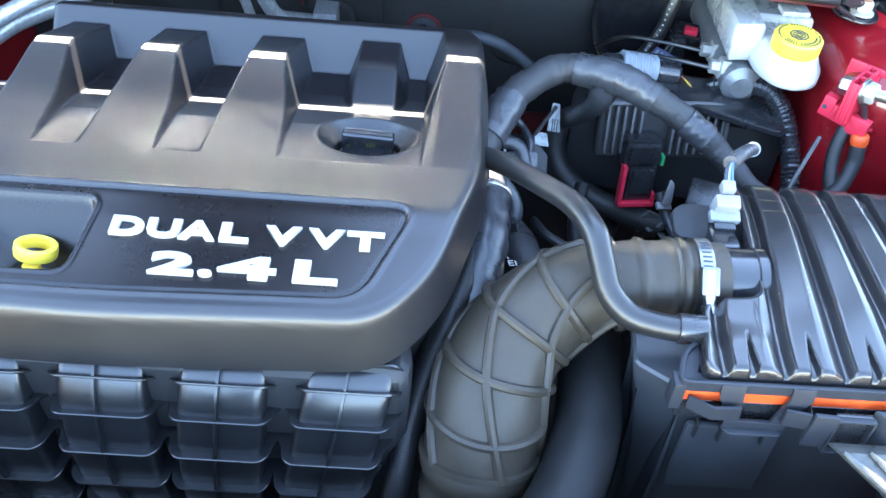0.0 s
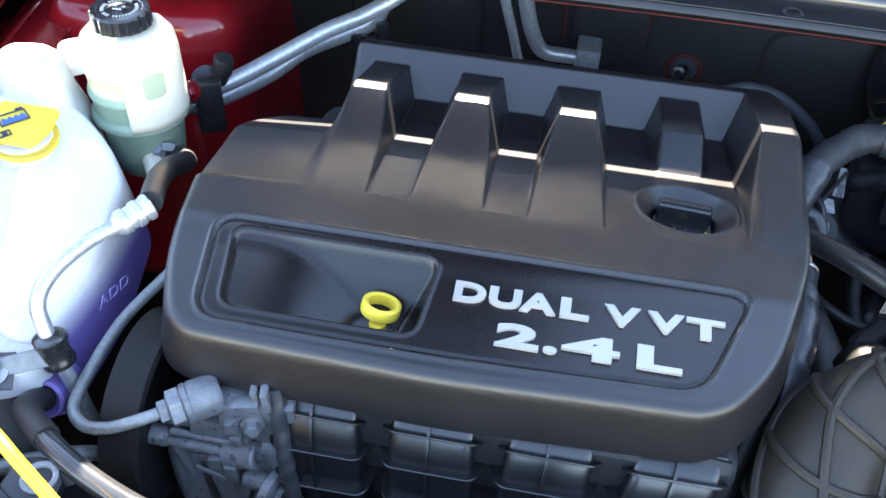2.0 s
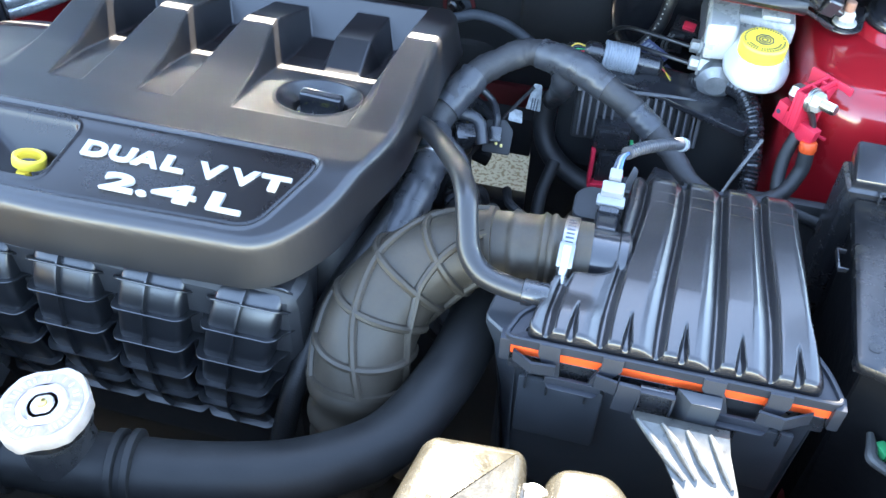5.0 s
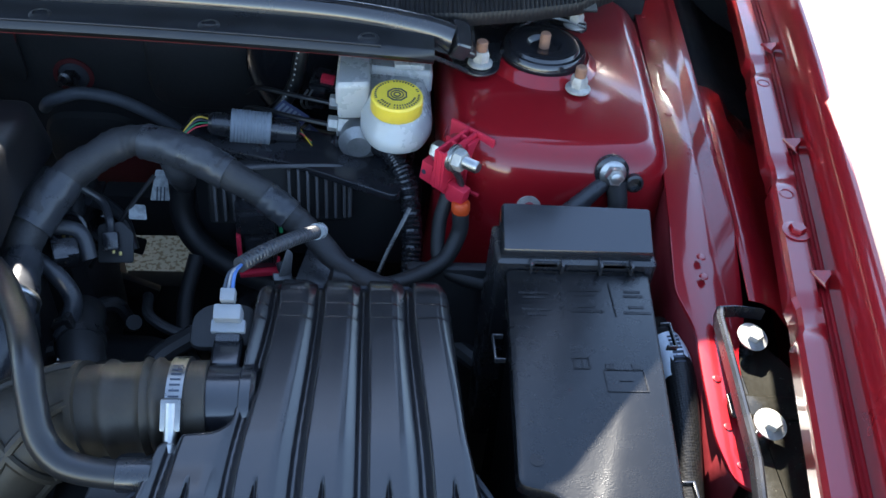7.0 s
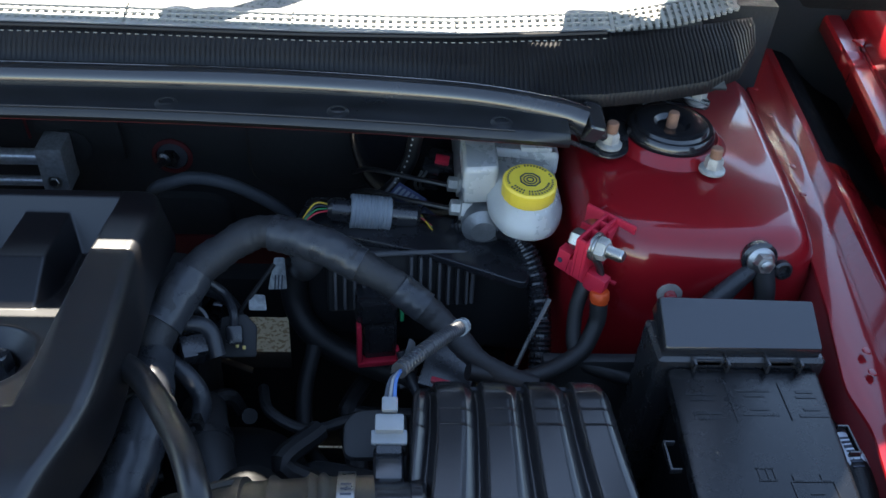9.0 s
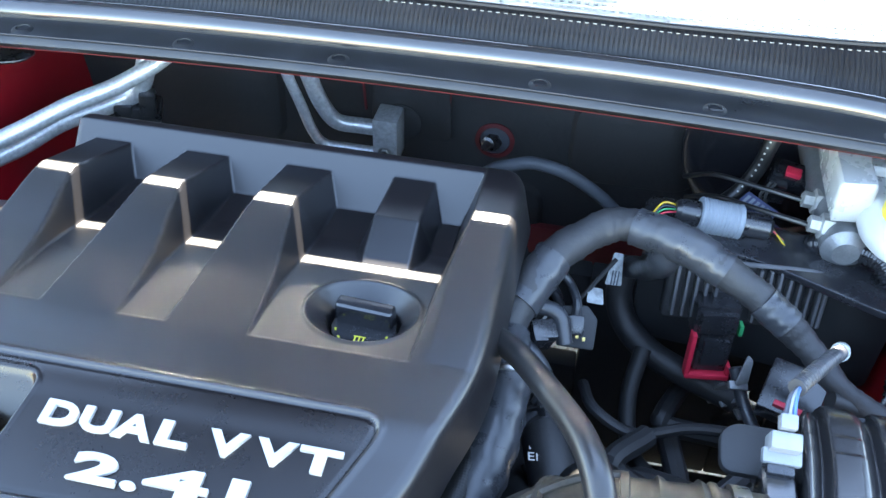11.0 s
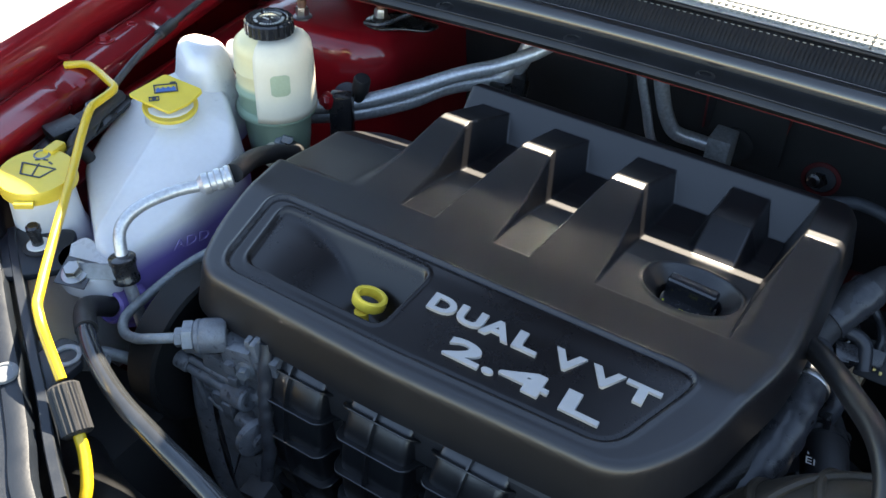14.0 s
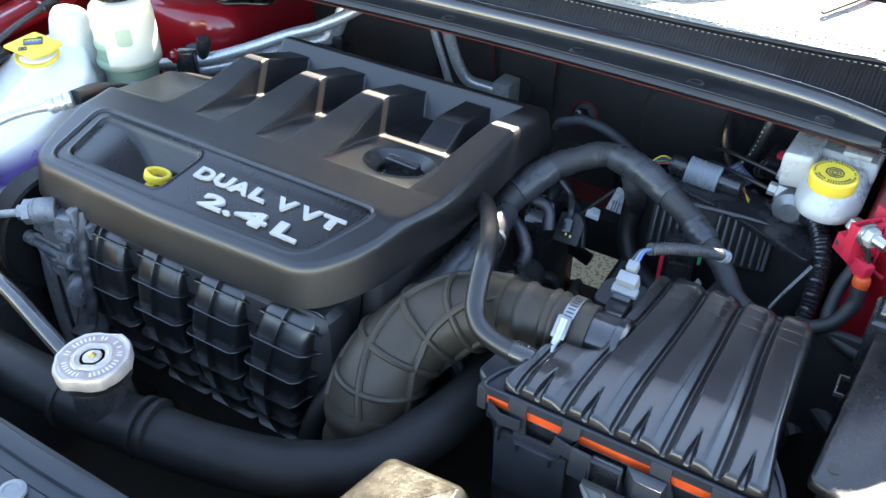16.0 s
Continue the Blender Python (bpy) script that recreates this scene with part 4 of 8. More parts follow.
def intake_manifold():
    m = thing("intake_manifold", "black ribbed plastic intake manifold with four runners", "intake manifold", (-0.05, 0.10, 0.52))
    path = curve([(0, 0.135, 0.786), (0, 0.108, 0.790), (0, 0.085, 0.777), (0, 0.070, 0.745), (0, 0.064, 0.70), (0, 0.070, 0.65), (0, 0.085, 0.60), (0, 0.12, 0.55)], 10)
    fr = frames(path)
    for k in range(4):
        top, lean = ((-0.1885, 0.12), (-0.0995, 0.05), (-0.0110, -0.06), (0.0810, -0.19))[k]

        def mid(z):
            return top + lean * min(0.15, max(0.0, 0.786 - z))
        bm = bmesh.new()
        rings = []
        for p, u, v, run, s in fr:
            w, h = 0.0330 - 0.003 * s, 0.030
            cx = mid(p.z)
            # across is x; depth points away from the path's outer side
            i = fr.index([p, u, v, run, s])
            nxt = path[min(i + 1, len(path) - 1)] - path[max(i - 1, 0)]
            out = Vector((0, nxt.z, -nxt.y)).normalized()
            ring = []
            for q in range(24):
                f = 2 * math.pi * q / 24
                c, sn = math.cos(f), math.sin(f)
                a = math.copysign(abs(c) ** 0.24, c) * w
                b = math.copysign(abs(sn) ** 0.24, sn) * h
                ring.append(Vector((cx + a, p.y, p.z)) + out * (b - h))
            rings.append(ring)
        rings_to_faces(bm, rings)
        r = part("runner", bm, MANIFOLD, m)
        # cross flanges that wrap the runner and the upright rib between them
        for n, s0 in enumerate((13, 20, 28, 36, 44, 52, 60)):
            p = path[s0]
            t = (path[s0 + 1] - path[s0 - 1]).normalized()
            out = Vector((0, t.z, -t.y))
            bm = bmesh.new()
            cx = mid(p.z)
            g = Matrix(((1, 0, 0, cx), (0, out.y, t.y, p.y), (0, out.z, t.z, p.z), (0, 0, 0, 1)))
            w = 0.0400 if n < 1 else 0.0450
            sharp_slab(bm, [(-w, -0.06), (w, -0.06), (w, -0.022), (0.0390, -0.014), (0.0375, -0.002), (0.031, 0.0060), (-0.031, 0.0060), (-0.0375, -0.002), (-0.0390, -0.014), (-w, -0.022)], 0.006, -0.0011, 0.0011, 0.0006, g, 5)
            part("flange", bm, MANIFOLD, r)
        bm = bmesh.new()
        rings = []
        for i in range(6, 70, 3):
            p = path[i]
            t = (path[min(i + 1, len(path) - 1)] - path[i - 1]).normalized()
            out = Vector((0, t.z, -t.y))
            c = Vector((mid(p.z) - 0.002, p.y, p.z))
            rings.append([c + Vector((-0.0012, 0, 0)) - out * 0.004, c + Vector((0.0012, 0, 0)) - out * 0.004, c + Vector((0.0010, 0, 0)) + out * 0.0055, c + Vector((-0.0010, 0, 0)) + out * 0.0055])
        rings_to_faces(bm, rings)
        part("rib", bm, MANIFOLD, r)
    bm = bmesh.new()
    box(bm, (-0.055, 0.115, 0.66), (0.36, 0.05, 0.26), None, 0.02, 3)
    part("back_plate", bm, DARK, m)
    bm = bmesh.new()
    box(bm, (0.100, 0.135, 0.745), (0.04, 0.04, 0.08), pose(0, 0, 0, -12, 0, 0), 0.008, 3)
    part("end_bracket", bm, DARK, m)


intake_manifold()


def steering_pump():
    p = thing("power_steering_pump", "cast aluminium power steering pump with a pressure fitting", "pump", (-0.255, 0.08, 0.60))
    # the bucket-shaped lower casting
    upright = Matrix.Translation((0, 0.077, 0.742)) @ pose(0, 0, 0, 79) @ Matrix.Translation((0, -0.742, 0))
    bm = bmesh.new()
    slab(bm, [(-0.316, 0.742), (-0.212, 0.742), (-0.200, 0.700), (-0.204, 0.650), (-0.222, 0.585), (-0.258, 0.565), (-0.290, 0.612), (-0.310, 0.680)], 0.022,
         [(0.0, -0.070), (0.0, -0.012), (0.002, -0.006), (0.006, -0.002), (0.012, 0.0), (0.020, -0.002), (0.030, -0.003)], upright, 7)
    body = part("casting", bm, CASTING, p, "", 50)
    for pts, r in (([(-0.302, 0.073, 0.738), (-0.290, 0.072, 0.690), (-0.272, 0.072, 0.640), (-0.250, 0.074, 0.600)], 0.0040), ([(-0.286, 0.073, 0.700), (-0.262, 0.072, 0.690), (-0.236, 0.073, 0.668), (-0.222, 0.075, 0.630)], 0.0030)):
        bm = bmesh.new()
        tube(bm, pts, r, 10, 6)
        part("casting_rib", bm, CASTING, body)
    # the pressure fitting: flare seat, big hexagon, groove and barrel
    start, axis = Vector((-0.296, 0.057, 0.787)), (0.80, 0.58, 0.05)
    bm = bmesh.new()
    revolve(bm, start, axis, [(0.0068, 0), (0.0090, 0.001), (0.0090, 0.0065), (0.0075, 0.008)], 6)
    part("flare_nut", bm, FITTING, p, "bright flare nut")
    bm = bmesh.new()
    revolve(bm, start, axis, [(0.010, 0.007), (0.0148, 0.0085), (0.0148, 0.017), (0.0125, 0.019)], 6)
    fit = part("fitting", bm, FITTING, p, "bright hexagon of the pressure fitting")
    bm = bmesh.new()
    revolve(bm, start, axis, [(0.012, 0.017), (0.0152, 0.019), (0.0156, 0.022), (0.0148, 0.0235), (0.0156, 0.025), (0.0156, 0.042), (0.0130, 0.046)], 36)
    part("collar", bm, CASTING, fit)
    for c, size, turn in (((-0.234, 0.102, 0.764), (0.058, 0.050, 0.052), (6, 0, 8)), ((-0.262, 0.088, 0.752), (0.046, 0.030, 0.020), (0, 8, 6)), ((-0.2365, 0.0795, 0.771), (0.021, 0.010, 0.042), (8, -4, 10)),
                          ((-0.2485, 0.0745, 0.764), (0.012, 0.012, 0.014), (4, 0, 8)), ((-0.2475, 0.0735, 0.748), (0.010, 0.010, 0.012), (4, 0, 8)), ((-0.222, 0.083, 0.790), (0.006, 0.018, 0.030), (0, -6, 12)),
                          ((-0.231, 0.086, 0.789), (0.006, 0.018, 0.026), (0, -6, 12)), ((-0.2525, 0.0675, 0.712), (0.011, 0.012, 0.024), (6, 0, 8)), ((-0.266, 0.070, 0.7165), (0.012, 0.010, 0.018), (6, 0, 8)), ((-0.262, 0.078, 0.716), (0.050, 0.016, 0.008), (0, 8, 6)),
                          ((-0.236, 0.072, 0.704), (0.013, 0.012, 0.020), (6, 0, 10)), ((-0.292, 0.083, 0.758), (0.020, 0.018, 0.018), (0, 14, 10))):
        bm = bmesh.new()
        box(bm, c, size, pose(0, 0, 0, *turn), 0.0022, 2)
        part("boss", bm, CASTING, body)
    for a, b, r in (((-0.316, 0.070, 0.7365), (-0.246, 0.0735, 0.7255), 0.0052), ((-0.300, 0.0715, 0.746), (-0.248, 0.0755, 0.7375), 0.0036)):
        bm = bmesh.new()
        d = Vector(b) - Vector(a)
        revolve(bm, a, d, [(r * 0.8, 0), (r, 0.002), (r, d.length)], 16)
        part("tie_bar", bm, CASTING, body)
    for base, way, r, h in (((-0.318, 0.072, 0.737), (1, 0, -0.1), 0.0085, 0.016), ((-0.258, 0.0745, 0.726), (1, -0.12, 0.25), 0.0118, 0.029), ((-0.243, 0.068, 0.704), (1, -0.1, 0.1), 0.0085, 0.020)):
        bm = bmesh.new()
        revolve(bm, base, way, [(r * 0.85, 0), (r, 0.0015), (r, h - 0.002), (r * 0.86, h), (r * 0.55, h), (r * 0.5, h - 0.006), (0, h - 0.006)], 24)
        part("lug", bm, CASTING, body)
    bolt("bolt", (-0.233, 0.0745, 0.768), (0.35, -1, 0.1), 0.0062, 0.009, FITTING, p)
    bm = bmesh.new()
    revolve(bm, (-0.222, 0.064, 0.700), (1, -0.35, 0), [(0.010, 0), (0.0205, 0.001), (0.0205, 0.008), (0.016, 0.0095), (0.008, 0.0095), (0.008, 0.014), (0.0, 0.014)], 32)
    part("tensioner", bm, CASTING, p)
    bm = bmesh.new()
    revolve(bm, (-0.340, 0.108, 0.725), (1, 0, 0), [(0.02, 0.016), (0.060, 0.016), (0.063, 0.004), (0.076, 0.003), (0.078, 0.0), (0.078, 0.028), (0.074, 0.030), (0.070, 0.026), (0.030, 0.022)], 56)
    part("pulley", bm, HOSE, p, "black grooved belt pulley")


steering_pump()


def hose(name, pts, r, material, label, category="hose", group="", n=16, per=8, flat=1.0):
    bm = bmesh.new()
    tube(bm, pts, r, n, per, None, flat)
    return whole(name, bm, material, label, category, group)


# ---- air intake ----
BRIGHTPLATE = mat("worn_bracket_steel", (0.10, 0.098, 0.090), 0.34, metal=0.5, var=(120, 0.35), bump=(300, 0.3))
SHINYSTEEL = mat("shiny_black_line", (0.06, 0.064, 0.068), 0.17, metal=0.6, var=(60, 0.2), rvar=0.04)


def airbox():
    a = thing("air_filter_box", "black ribbed air filter housing with an orange seal", "air filter box", (0.44, 0.19, 0.60))
    line = [(0.322, 0.079), (0.335, 0.152), (0.380, 0.156), (0.386, 0.29), (0.402, 0.310), (0.529, 0.312), (0.541, 0.29), (0.545, 0.15), (0.557, 0.081)]

    def h(x, y):
        z = 0.8380 - 0.0065 * np.clip((0.150 - y) / 0.07, 0, 1) ** 1.4
        z = z - 0.003 * smooth(0.387, 0.372, x) * smooth(0.10, 0.13, y)
        k = (x - 0.4705) / (1 + 0.25 * smooth(0.28, 0.09, y)) + 0.4705
        ph = (k - 0.4355) / 0.0345
        d = (ph - np.round(ph)) * 0.0345
        # broad ribs: a shallow slope off each one's edge, a narrow deep groove, then the next one's side
        groove = np.interp(d, (-0.0128, -0.0120, -0.0088, -0.0078, -0.0022, -0.0010, 0.0012, 0.0045, 0.0060), (0, 0.0001, 0.0010, 0.0016, 0.0058, 0.0088, 0.0088, 0.0010, 0))
        # pointed notches between the grooves at the front
        off = np.abs((ph - np.floor(ph)) - 0.45) * 0.0345
        wide = 0.0030 * smooth(0.119, 0.084, y)
        notch = 0.0065 * smooth(wide + 0.0006, np.maximum(wide - 0.0016, 0.0), off) * smooth(0.118, 0.108, y)
        # the ribs' rounded rear ends with their faint steps
        rear = 0.016 * np.clip((y - 0.277) / 0.033, 0, 1) ** 2.2 + 0.0006 * smooth(0.2685, 0.2700, y) + 0.0006 * smooth(0.2535, 0.2550, y)
        return z - groove - notch - rear

    moulded("lid", line, 0.014, h, 0.0009, LIDPLASTIC, a, "", 0.0042, 16.0, 0.0066)
    rim = [(0.308, 0.076), (0.317, 0.106), (0.345, 0.130), (0.388, 0.145), (0.394, 0.285), (0.41, 0.302), (0.525, 0.302), (0.538, 0.285), (0.540, 0.140), (0.560, 0.106), (0.569, 0.078)]
    bm = bmesh.new()
    slab(bm, rim, 0.010, [(0.003, 0.8125), (-0.001, 0.8132), (-0.001, 0.8218), (0.0005, 0.8225), (0.0025, 0.8218), (0.003, 0.8185), (0.012, 0.8180), (0.013, 0.800)])
    part("lid_rim", bm, STRAP, a)
    bm = bmesh.new()
    slab(bm, rim, 0.010, [(0.004, 0.8000), (0.0012, 0.8015), (0.0012, 0.8105), (0.004, 0.8125)])
    part("seal", bm, ORANGE, a, "orange rubber seal between lid and base")
    bm = bmesh.new()
    slab(bm, rim, 0.010, [(0.008, 0.778), (0.003, 0.781), (0.003, 0.7985), (0.005, 0.8003)])
    part("base_rim", bm, PLASTIC, a)
    bm = bmesh.new()
    slab(bm, rim, 0.014, [(0.03, 0.55), (0.014, 0.62), (0.009, 0.778)])
    base = part("base", bm, BOXPLASTIC, a)
    bm = bmesh.new()
    slab(bm, [(0.322, 0.086), (0.287, 0.112), (0.293, 0.170), (0.350, 0.172), (0.350, 0.100)], 0.006, [(0.030, 0.55), (0.018, 0.70), (0.008, 0.765), (0.0, 0.790), (0.0, 0.797), (0.002, 0.799)])
    part("side_chamber", bm, BOXPLASTIC, a)
    # the rim's hanging straps, joined in pairs by a bar below
    for name, ends in (("strap", (((0.338, 0.355), (0.346, 0.357)), ((0.388, 0.404), (0.380, 0.391)))), ("strap", (((0.465, 0.482), (0.478, 0.489)), ((0.514, 0.531), (0.511, 0.522))))):
        bm = bmesh.new()
        for (xa, xb), (xc, xd) in ends:
            rings = [[Vector((p, y, z)), Vector((q, y, z)), Vector((q, y + 0.0026, z)), Vector((p, y + 0.0026, z))] for p, q, y, z in ((xa, xb, 0.0745, 0.8215), (xa, xb, 0.0722, 0.8120), ((xa + xc) / 2, (xb + xd) / 2, 0.0712, 0.803), (xc, xd, 0.0702, 0.791), (xc, xd, 0.0695, 0.7845))]
            rings_to_faces(bm, rings)
        x0, x1 = ends[0][1][0], ends[1][1][1]
        box(bm, ((x0 + x1) / 2, 0.0705, 0.7865), (x1 - x0, 0.0034, 0.0085), None, 0.0008)
        sharp_slab(bm, [(x0 - 0.001, 0.072), (x1 + 0.001, 0.072), (x1 - 0.004, 0.064), (x0 + 0.004, 0.064)], 0.003, 0.7805, 0.7828, 0.0008)
        part(name, bm, STRAP, a)
    # catches on the base: bent plates before the straps
    for pts, za, zb in ((((0.318, 0.0740), (0.334, 0.0640), (0.353, 0.0655)), 0.7965, 0.8085), (((0.385, 0.0660), (0.402, 0.0630), (0.404, 0.0735)), 0.7935, 0.8085), (((0.509, 0.0650), (0.528, 0.0625), (0.549, 0.0740)), 0.7960, 0.8090)):
        bm = bmesh.new()
        rings_to_faces(bm, [[Vector((x, y, za)), Vector((x, y, zb)), Vector((x, y + 0.0024, zb)), Vector((x, y + 0.0024, za))] for x, y in pts])
        part("catch", bm, STRAP, a)
    for x in (0.3105, 0.5665):
        bm = bmesh.new()
        box(bm, (x, 0.082, 0.8055), (0.009, 0.014, 0.026), None, 0.002)
        part("corner_clip", bm, STRAP, a)
    # the bracket's socket: a pale plate, a framed recess and a boxed post
    bm = bmesh.new()
    box(bm, (0.4105, 0.0620, 0.795), (0.017, 0.004, 0.032), pose(0, 0, 0, 0, 4, 0), 0.001)
    part("catch_plate", bm, STRAP, base)
    bm = bmesh.new()
    box(bm, (0.433, 0.0665, 0.790), (0.026, 0.004, 0.036), None, 0.001)
    pad = part("catch_plate", bm, PLASTIC, base)
    for cc, s in (((0.4200, 0.0625, 0.790), (0.0018, 0.005, 0.036)), ((0.4460, 0.0625, 0.790), (0.0018, 0.005, 0.036)), ((0.433, 0.0625, 0.7725), (0.026, 0.005, 0.0018)), ((0.433, 0.0625, 0.8070), (0.026, 0.005, 0.0018))):
        bm = bmesh.new()
        box(bm, cc, s, None, 0.0004)
        part("plate_rib", bm, STRAP, pad)
    bm = bmesh.new()
    rings_to_faces(bm, [[Vector(q) for q in ((0.448, 0.070, z), (0.4585, 0.0585, z), (0.4805, 0.0585, z), (0.4815, 0.070, z))] for z in (0.764, 0.810)])
    part("boxed_post", bm, BOXPLASTIC, base)
    for x, z, w, hh in ((0.36, 0.738, 0.07, 0.075), (0.52, 0.735, 0.05, 0.080)):
        bm = bmesh.new()
        box(bm, (x, 0.078, z), (w, 0.006, hh), None, 0.003)
        part("pad", bm, BOXPLASTIC, base)
    for x, z in ((0.331, 0.774), (0.349, 0.771), (0.381, 0.770), (0.500, 0.769), (0.533, 0.771)):
        bm = bmesh.new()
        box(bm, (x, 0.0745, z), (0.0018, 0.006, 0.016), None, 0.0004)
        part("base_rib", bm, PLASTIC, base)
    # neck to the duct
    bm = bmesh.new()
    revolve(bm, (0.396, 0.1905, 0.812), (-1, 0, 0), [(0.026, 0), (0.0295, 0.003), (0.0295, 0.010), (0.0280, 0.011), (0.0280, 0.05)], 40)
    part("neck", bm, GLOSSY, a)
    bm = bmesh.new()
    box(bm, (0.371, 0.226, 0.816), (0.022, 0.030, 0.030), None, 0.005, 3)
    part("sensor_base", bm, GLOSSY, a)
    bm = bmesh.new()
    sharp_slab(bm, [(0.338, 0.0), (0.385, 0.0), (0.385, 0.040), (0.348, 0.040), (0.338, 0.030)], 0.010, 0.0, 0.008, 0.003, Matrix.Translation((0.0, 0.246, 0.803)) @ pose(0, 0, 0, 10))
    part("side_shield", bm, DARK, a)
    # bracket in front
    b = thing("airbox_bracket", "worn ribbed steel bracket bolted before the air box", "bracket", (0.47, 0.0, 0.74))
    bm = bmesh.new()
    rings = []
    for xa, xb, y, z in ((0.418, 0.492, 0.056, 0.790), (0.420, 0.491, 0.044, 0.7955), (0.431, 0.493, 0.034, 0.7905), (0.444, 0.497, 0.022, 0.7855), (0.455, 0.502, 0.006, 0.780), (0.466, 0.505, -0.012, 0.770), (0.472, 0.500, -0.030, 0.752)):
        rings.append([Vector((xa, y, z)), Vector((xb, y, z)), Vector((xb, y + 0.001, z - 0.003)), Vector((xa, y + 0.001, z - 0.003))])
    rings_to_faces(bm, rings)
    plate = part("plate", bm, BRIGHTPLATE, b)
    for pts in (((0.421, 0.043, 0.797), (0.434, 0.033, 0.7915), (0.449, 0.020, 0.786), (0.462, 0.009, 0.782)), ((0.440, 0.044, 0.797), (0.451, 0.034, 0.792), (0.461, 0.023, 0.787), (0.470, 0.011, 0.783)),
                ((0.459, 0.043, 0.796), (0.467, 0.033, 0.7915), (0.475, 0.022, 0.787), (0.484, 0.012, 0.783)), ((0.476, 0.044, 0.796), (0.482, 0.036, 0.792), (0.490, 0.022, 0.787), (0.497, 0.010, 0.782))):
        bm = bmesh.new()
        tube(bm, pts, [0.0016, 0.0032, 0.0034, 0.0016], 10, 6)
        part("ridge", bm, BRIGHTPLATE, plate)
    bolt("bolt", (0.4835, -0.003, 0.7775), (0.05, -0.35, 0.95), 0.0075, 0.007, STEEL, b, 0.0115)
    bm = bmesh.new()
    tube(bm, [(0.4555, 0.004, 0.781), (0.4665, -0.012, 0.7715), (0.4725, -0.029, 0.754)], 0.0022, 8, 6)
    part("turned_edge", bm, BRIGHTPLATE, plate)
    bm = bmesh.new()
    tube(bm, [(0.5015, 0.004, 0.781), (0.5045, -0.012, 0.7715), (0.4995, -0.029, 0.754)], 0.0022, 8, 6)
    part("turned_edge", bm, BRIGHTPLATE, plate)


airbox()

DUCT_LINE = [(0.362, 0.1905, 0.812), (0.335, 0.189, 0.812), (0.300, 0.187, 0.810), (0.262, 0.184, 0.803), (0.230, 0.172, 0.793), (0.203, 0.150, 0.778), (0.188, 0.122, 0.760), (0.182, 0.098, 0.735), (0.180, 0.082, 0.705), (0.180, 0.075, 0.665), (0.182, 0.072, 0.60)]


def air_duct():
    d = thing("air_intake_duct", "grey-brown rubber intake duct with crossed ribs", "air duct", (0.20, 0.08, 0.57))
    radii = [0.0315, 0.0315, 0.0325, 0.035, 0.039, 0.042, 0.0435, 0.044, 0.043, 0.042, 0.042]

    def shape(run, s, f):
        k = 1.0
        for q in (0.085, 0.105, 0.165):
            k += 0.12 * math.exp(-((s - q) / 0.0065) ** 2)
        if s > 0.70:
            k += 0.055 * math.sin((s - 0.70) * 80)
        return k

    bm = bmesh.new()
    tube(bm, DUCT_LINE, radii, 32, 14, shape)
    body = part("body", bm, DUCT, d, angle=60)
    line = curve(DUCT_LINE, 14)
    fr = frames(line)
    rad = [float(np.interp(i / 14, range(len(radii)), radii)) for i in range(len(line))]
    def on(i, f, out=0.0004):
        i = min(max(i, 0.0), len(line) - 1.001)
        k, q = int(i), i - int(i)
        p, u, v = (fr[k][c] * (1 - q) + fr[k + 1][c] * q for c in (0, 1, 2))
        return p + (u * math.cos(f) + v * math.sin(f)) * (rad[k] * (1 - q) + rad[k + 1] * q + out)

    for k in range(5):
        bm = bmesh.new()
        tube(bm, [on(i, k * math.pi / 2.5 + 0.5 - 1.9 * (i - 36) / 74) for i in range(36, 111, 4)], 0.0040, 8, 4, None, 1.0)
        part("long_rib", bm, DUCT, body)
    for mid in (50, 65, 80, 94):
        bm = bmesh.new()
        pts = [on(mid + 6.0 * math.cos(2 * math.pi * k / 28 + 2.2), 2 * math.pi * k / 28) for k in range(29)]
        tube(bm, pts, 0.0040, 8, 2)
        part("cross_rib", bm, DUCT, body)
    for i in (36, 108):
        p, u, v, run, s = fr[i]
        bm = bmesh.new()
        ax = (line[i + 1] - line[i - 1]).normalized()
        revolve(bm, p - ax * 0.003, ax, [(rad[i] - 0.002, -0.001), (rad[i] + 0.0035, 0), (rad[i] + 0.0035, 0.005), (rad[i] - 0.002, 0.006)], 40)
        part("ring_rib", bm, DUCT, body)
    # band clamp
    c = thing("hose_clamp", "bright steel worm clamp on the intake duct", "hose clamp", (0.343, 0.19, 0.775))
    bm = bmesh.new()
    revolve(bm, (0.349, 0.190, 0.812), (-1, 0, 0), [(0.032, 0), (0.0342, 0.0003), (0.0342, 0.0117), (0.032, 0.012)], 48)
    band = part("band", bm, CLAMPSTEEL, c)
    bm = bmesh.new()
    box(bm, (0.343, 0.163, 0.8365), (0.014, 0.022, 0.009), pose(0, 0, 0, 42, 0, 0), 0.002)
    part("screw_housing", bm, CLAMPSTEEL, c)
    bm = bmesh.new()
    revolve(bm, (0.343, 0.168, 0.843), (0, -0.74, -0.66), [(0.0045, 0), (0.0045, 0.026), (0.0062, 0.027), (0.0062, 0.034), (0, 0.034)], 12)
    part("screw", bm, STEEL, c)
    for k in range(7):
        f = radians(62 + 7 * k)
        bm = bmesh.new()
        box(bm, (0.343, 0.190 - 0.0343 * math.cos(f), 0.812 + 0.0343 * math.sin(f)), (0.007, 0.0012, 0.0008), pose(0, 0, 0, 90 - math.degrees(f), 0, 0), 0)
        part("slot", bm, INK, band)


air_duct()


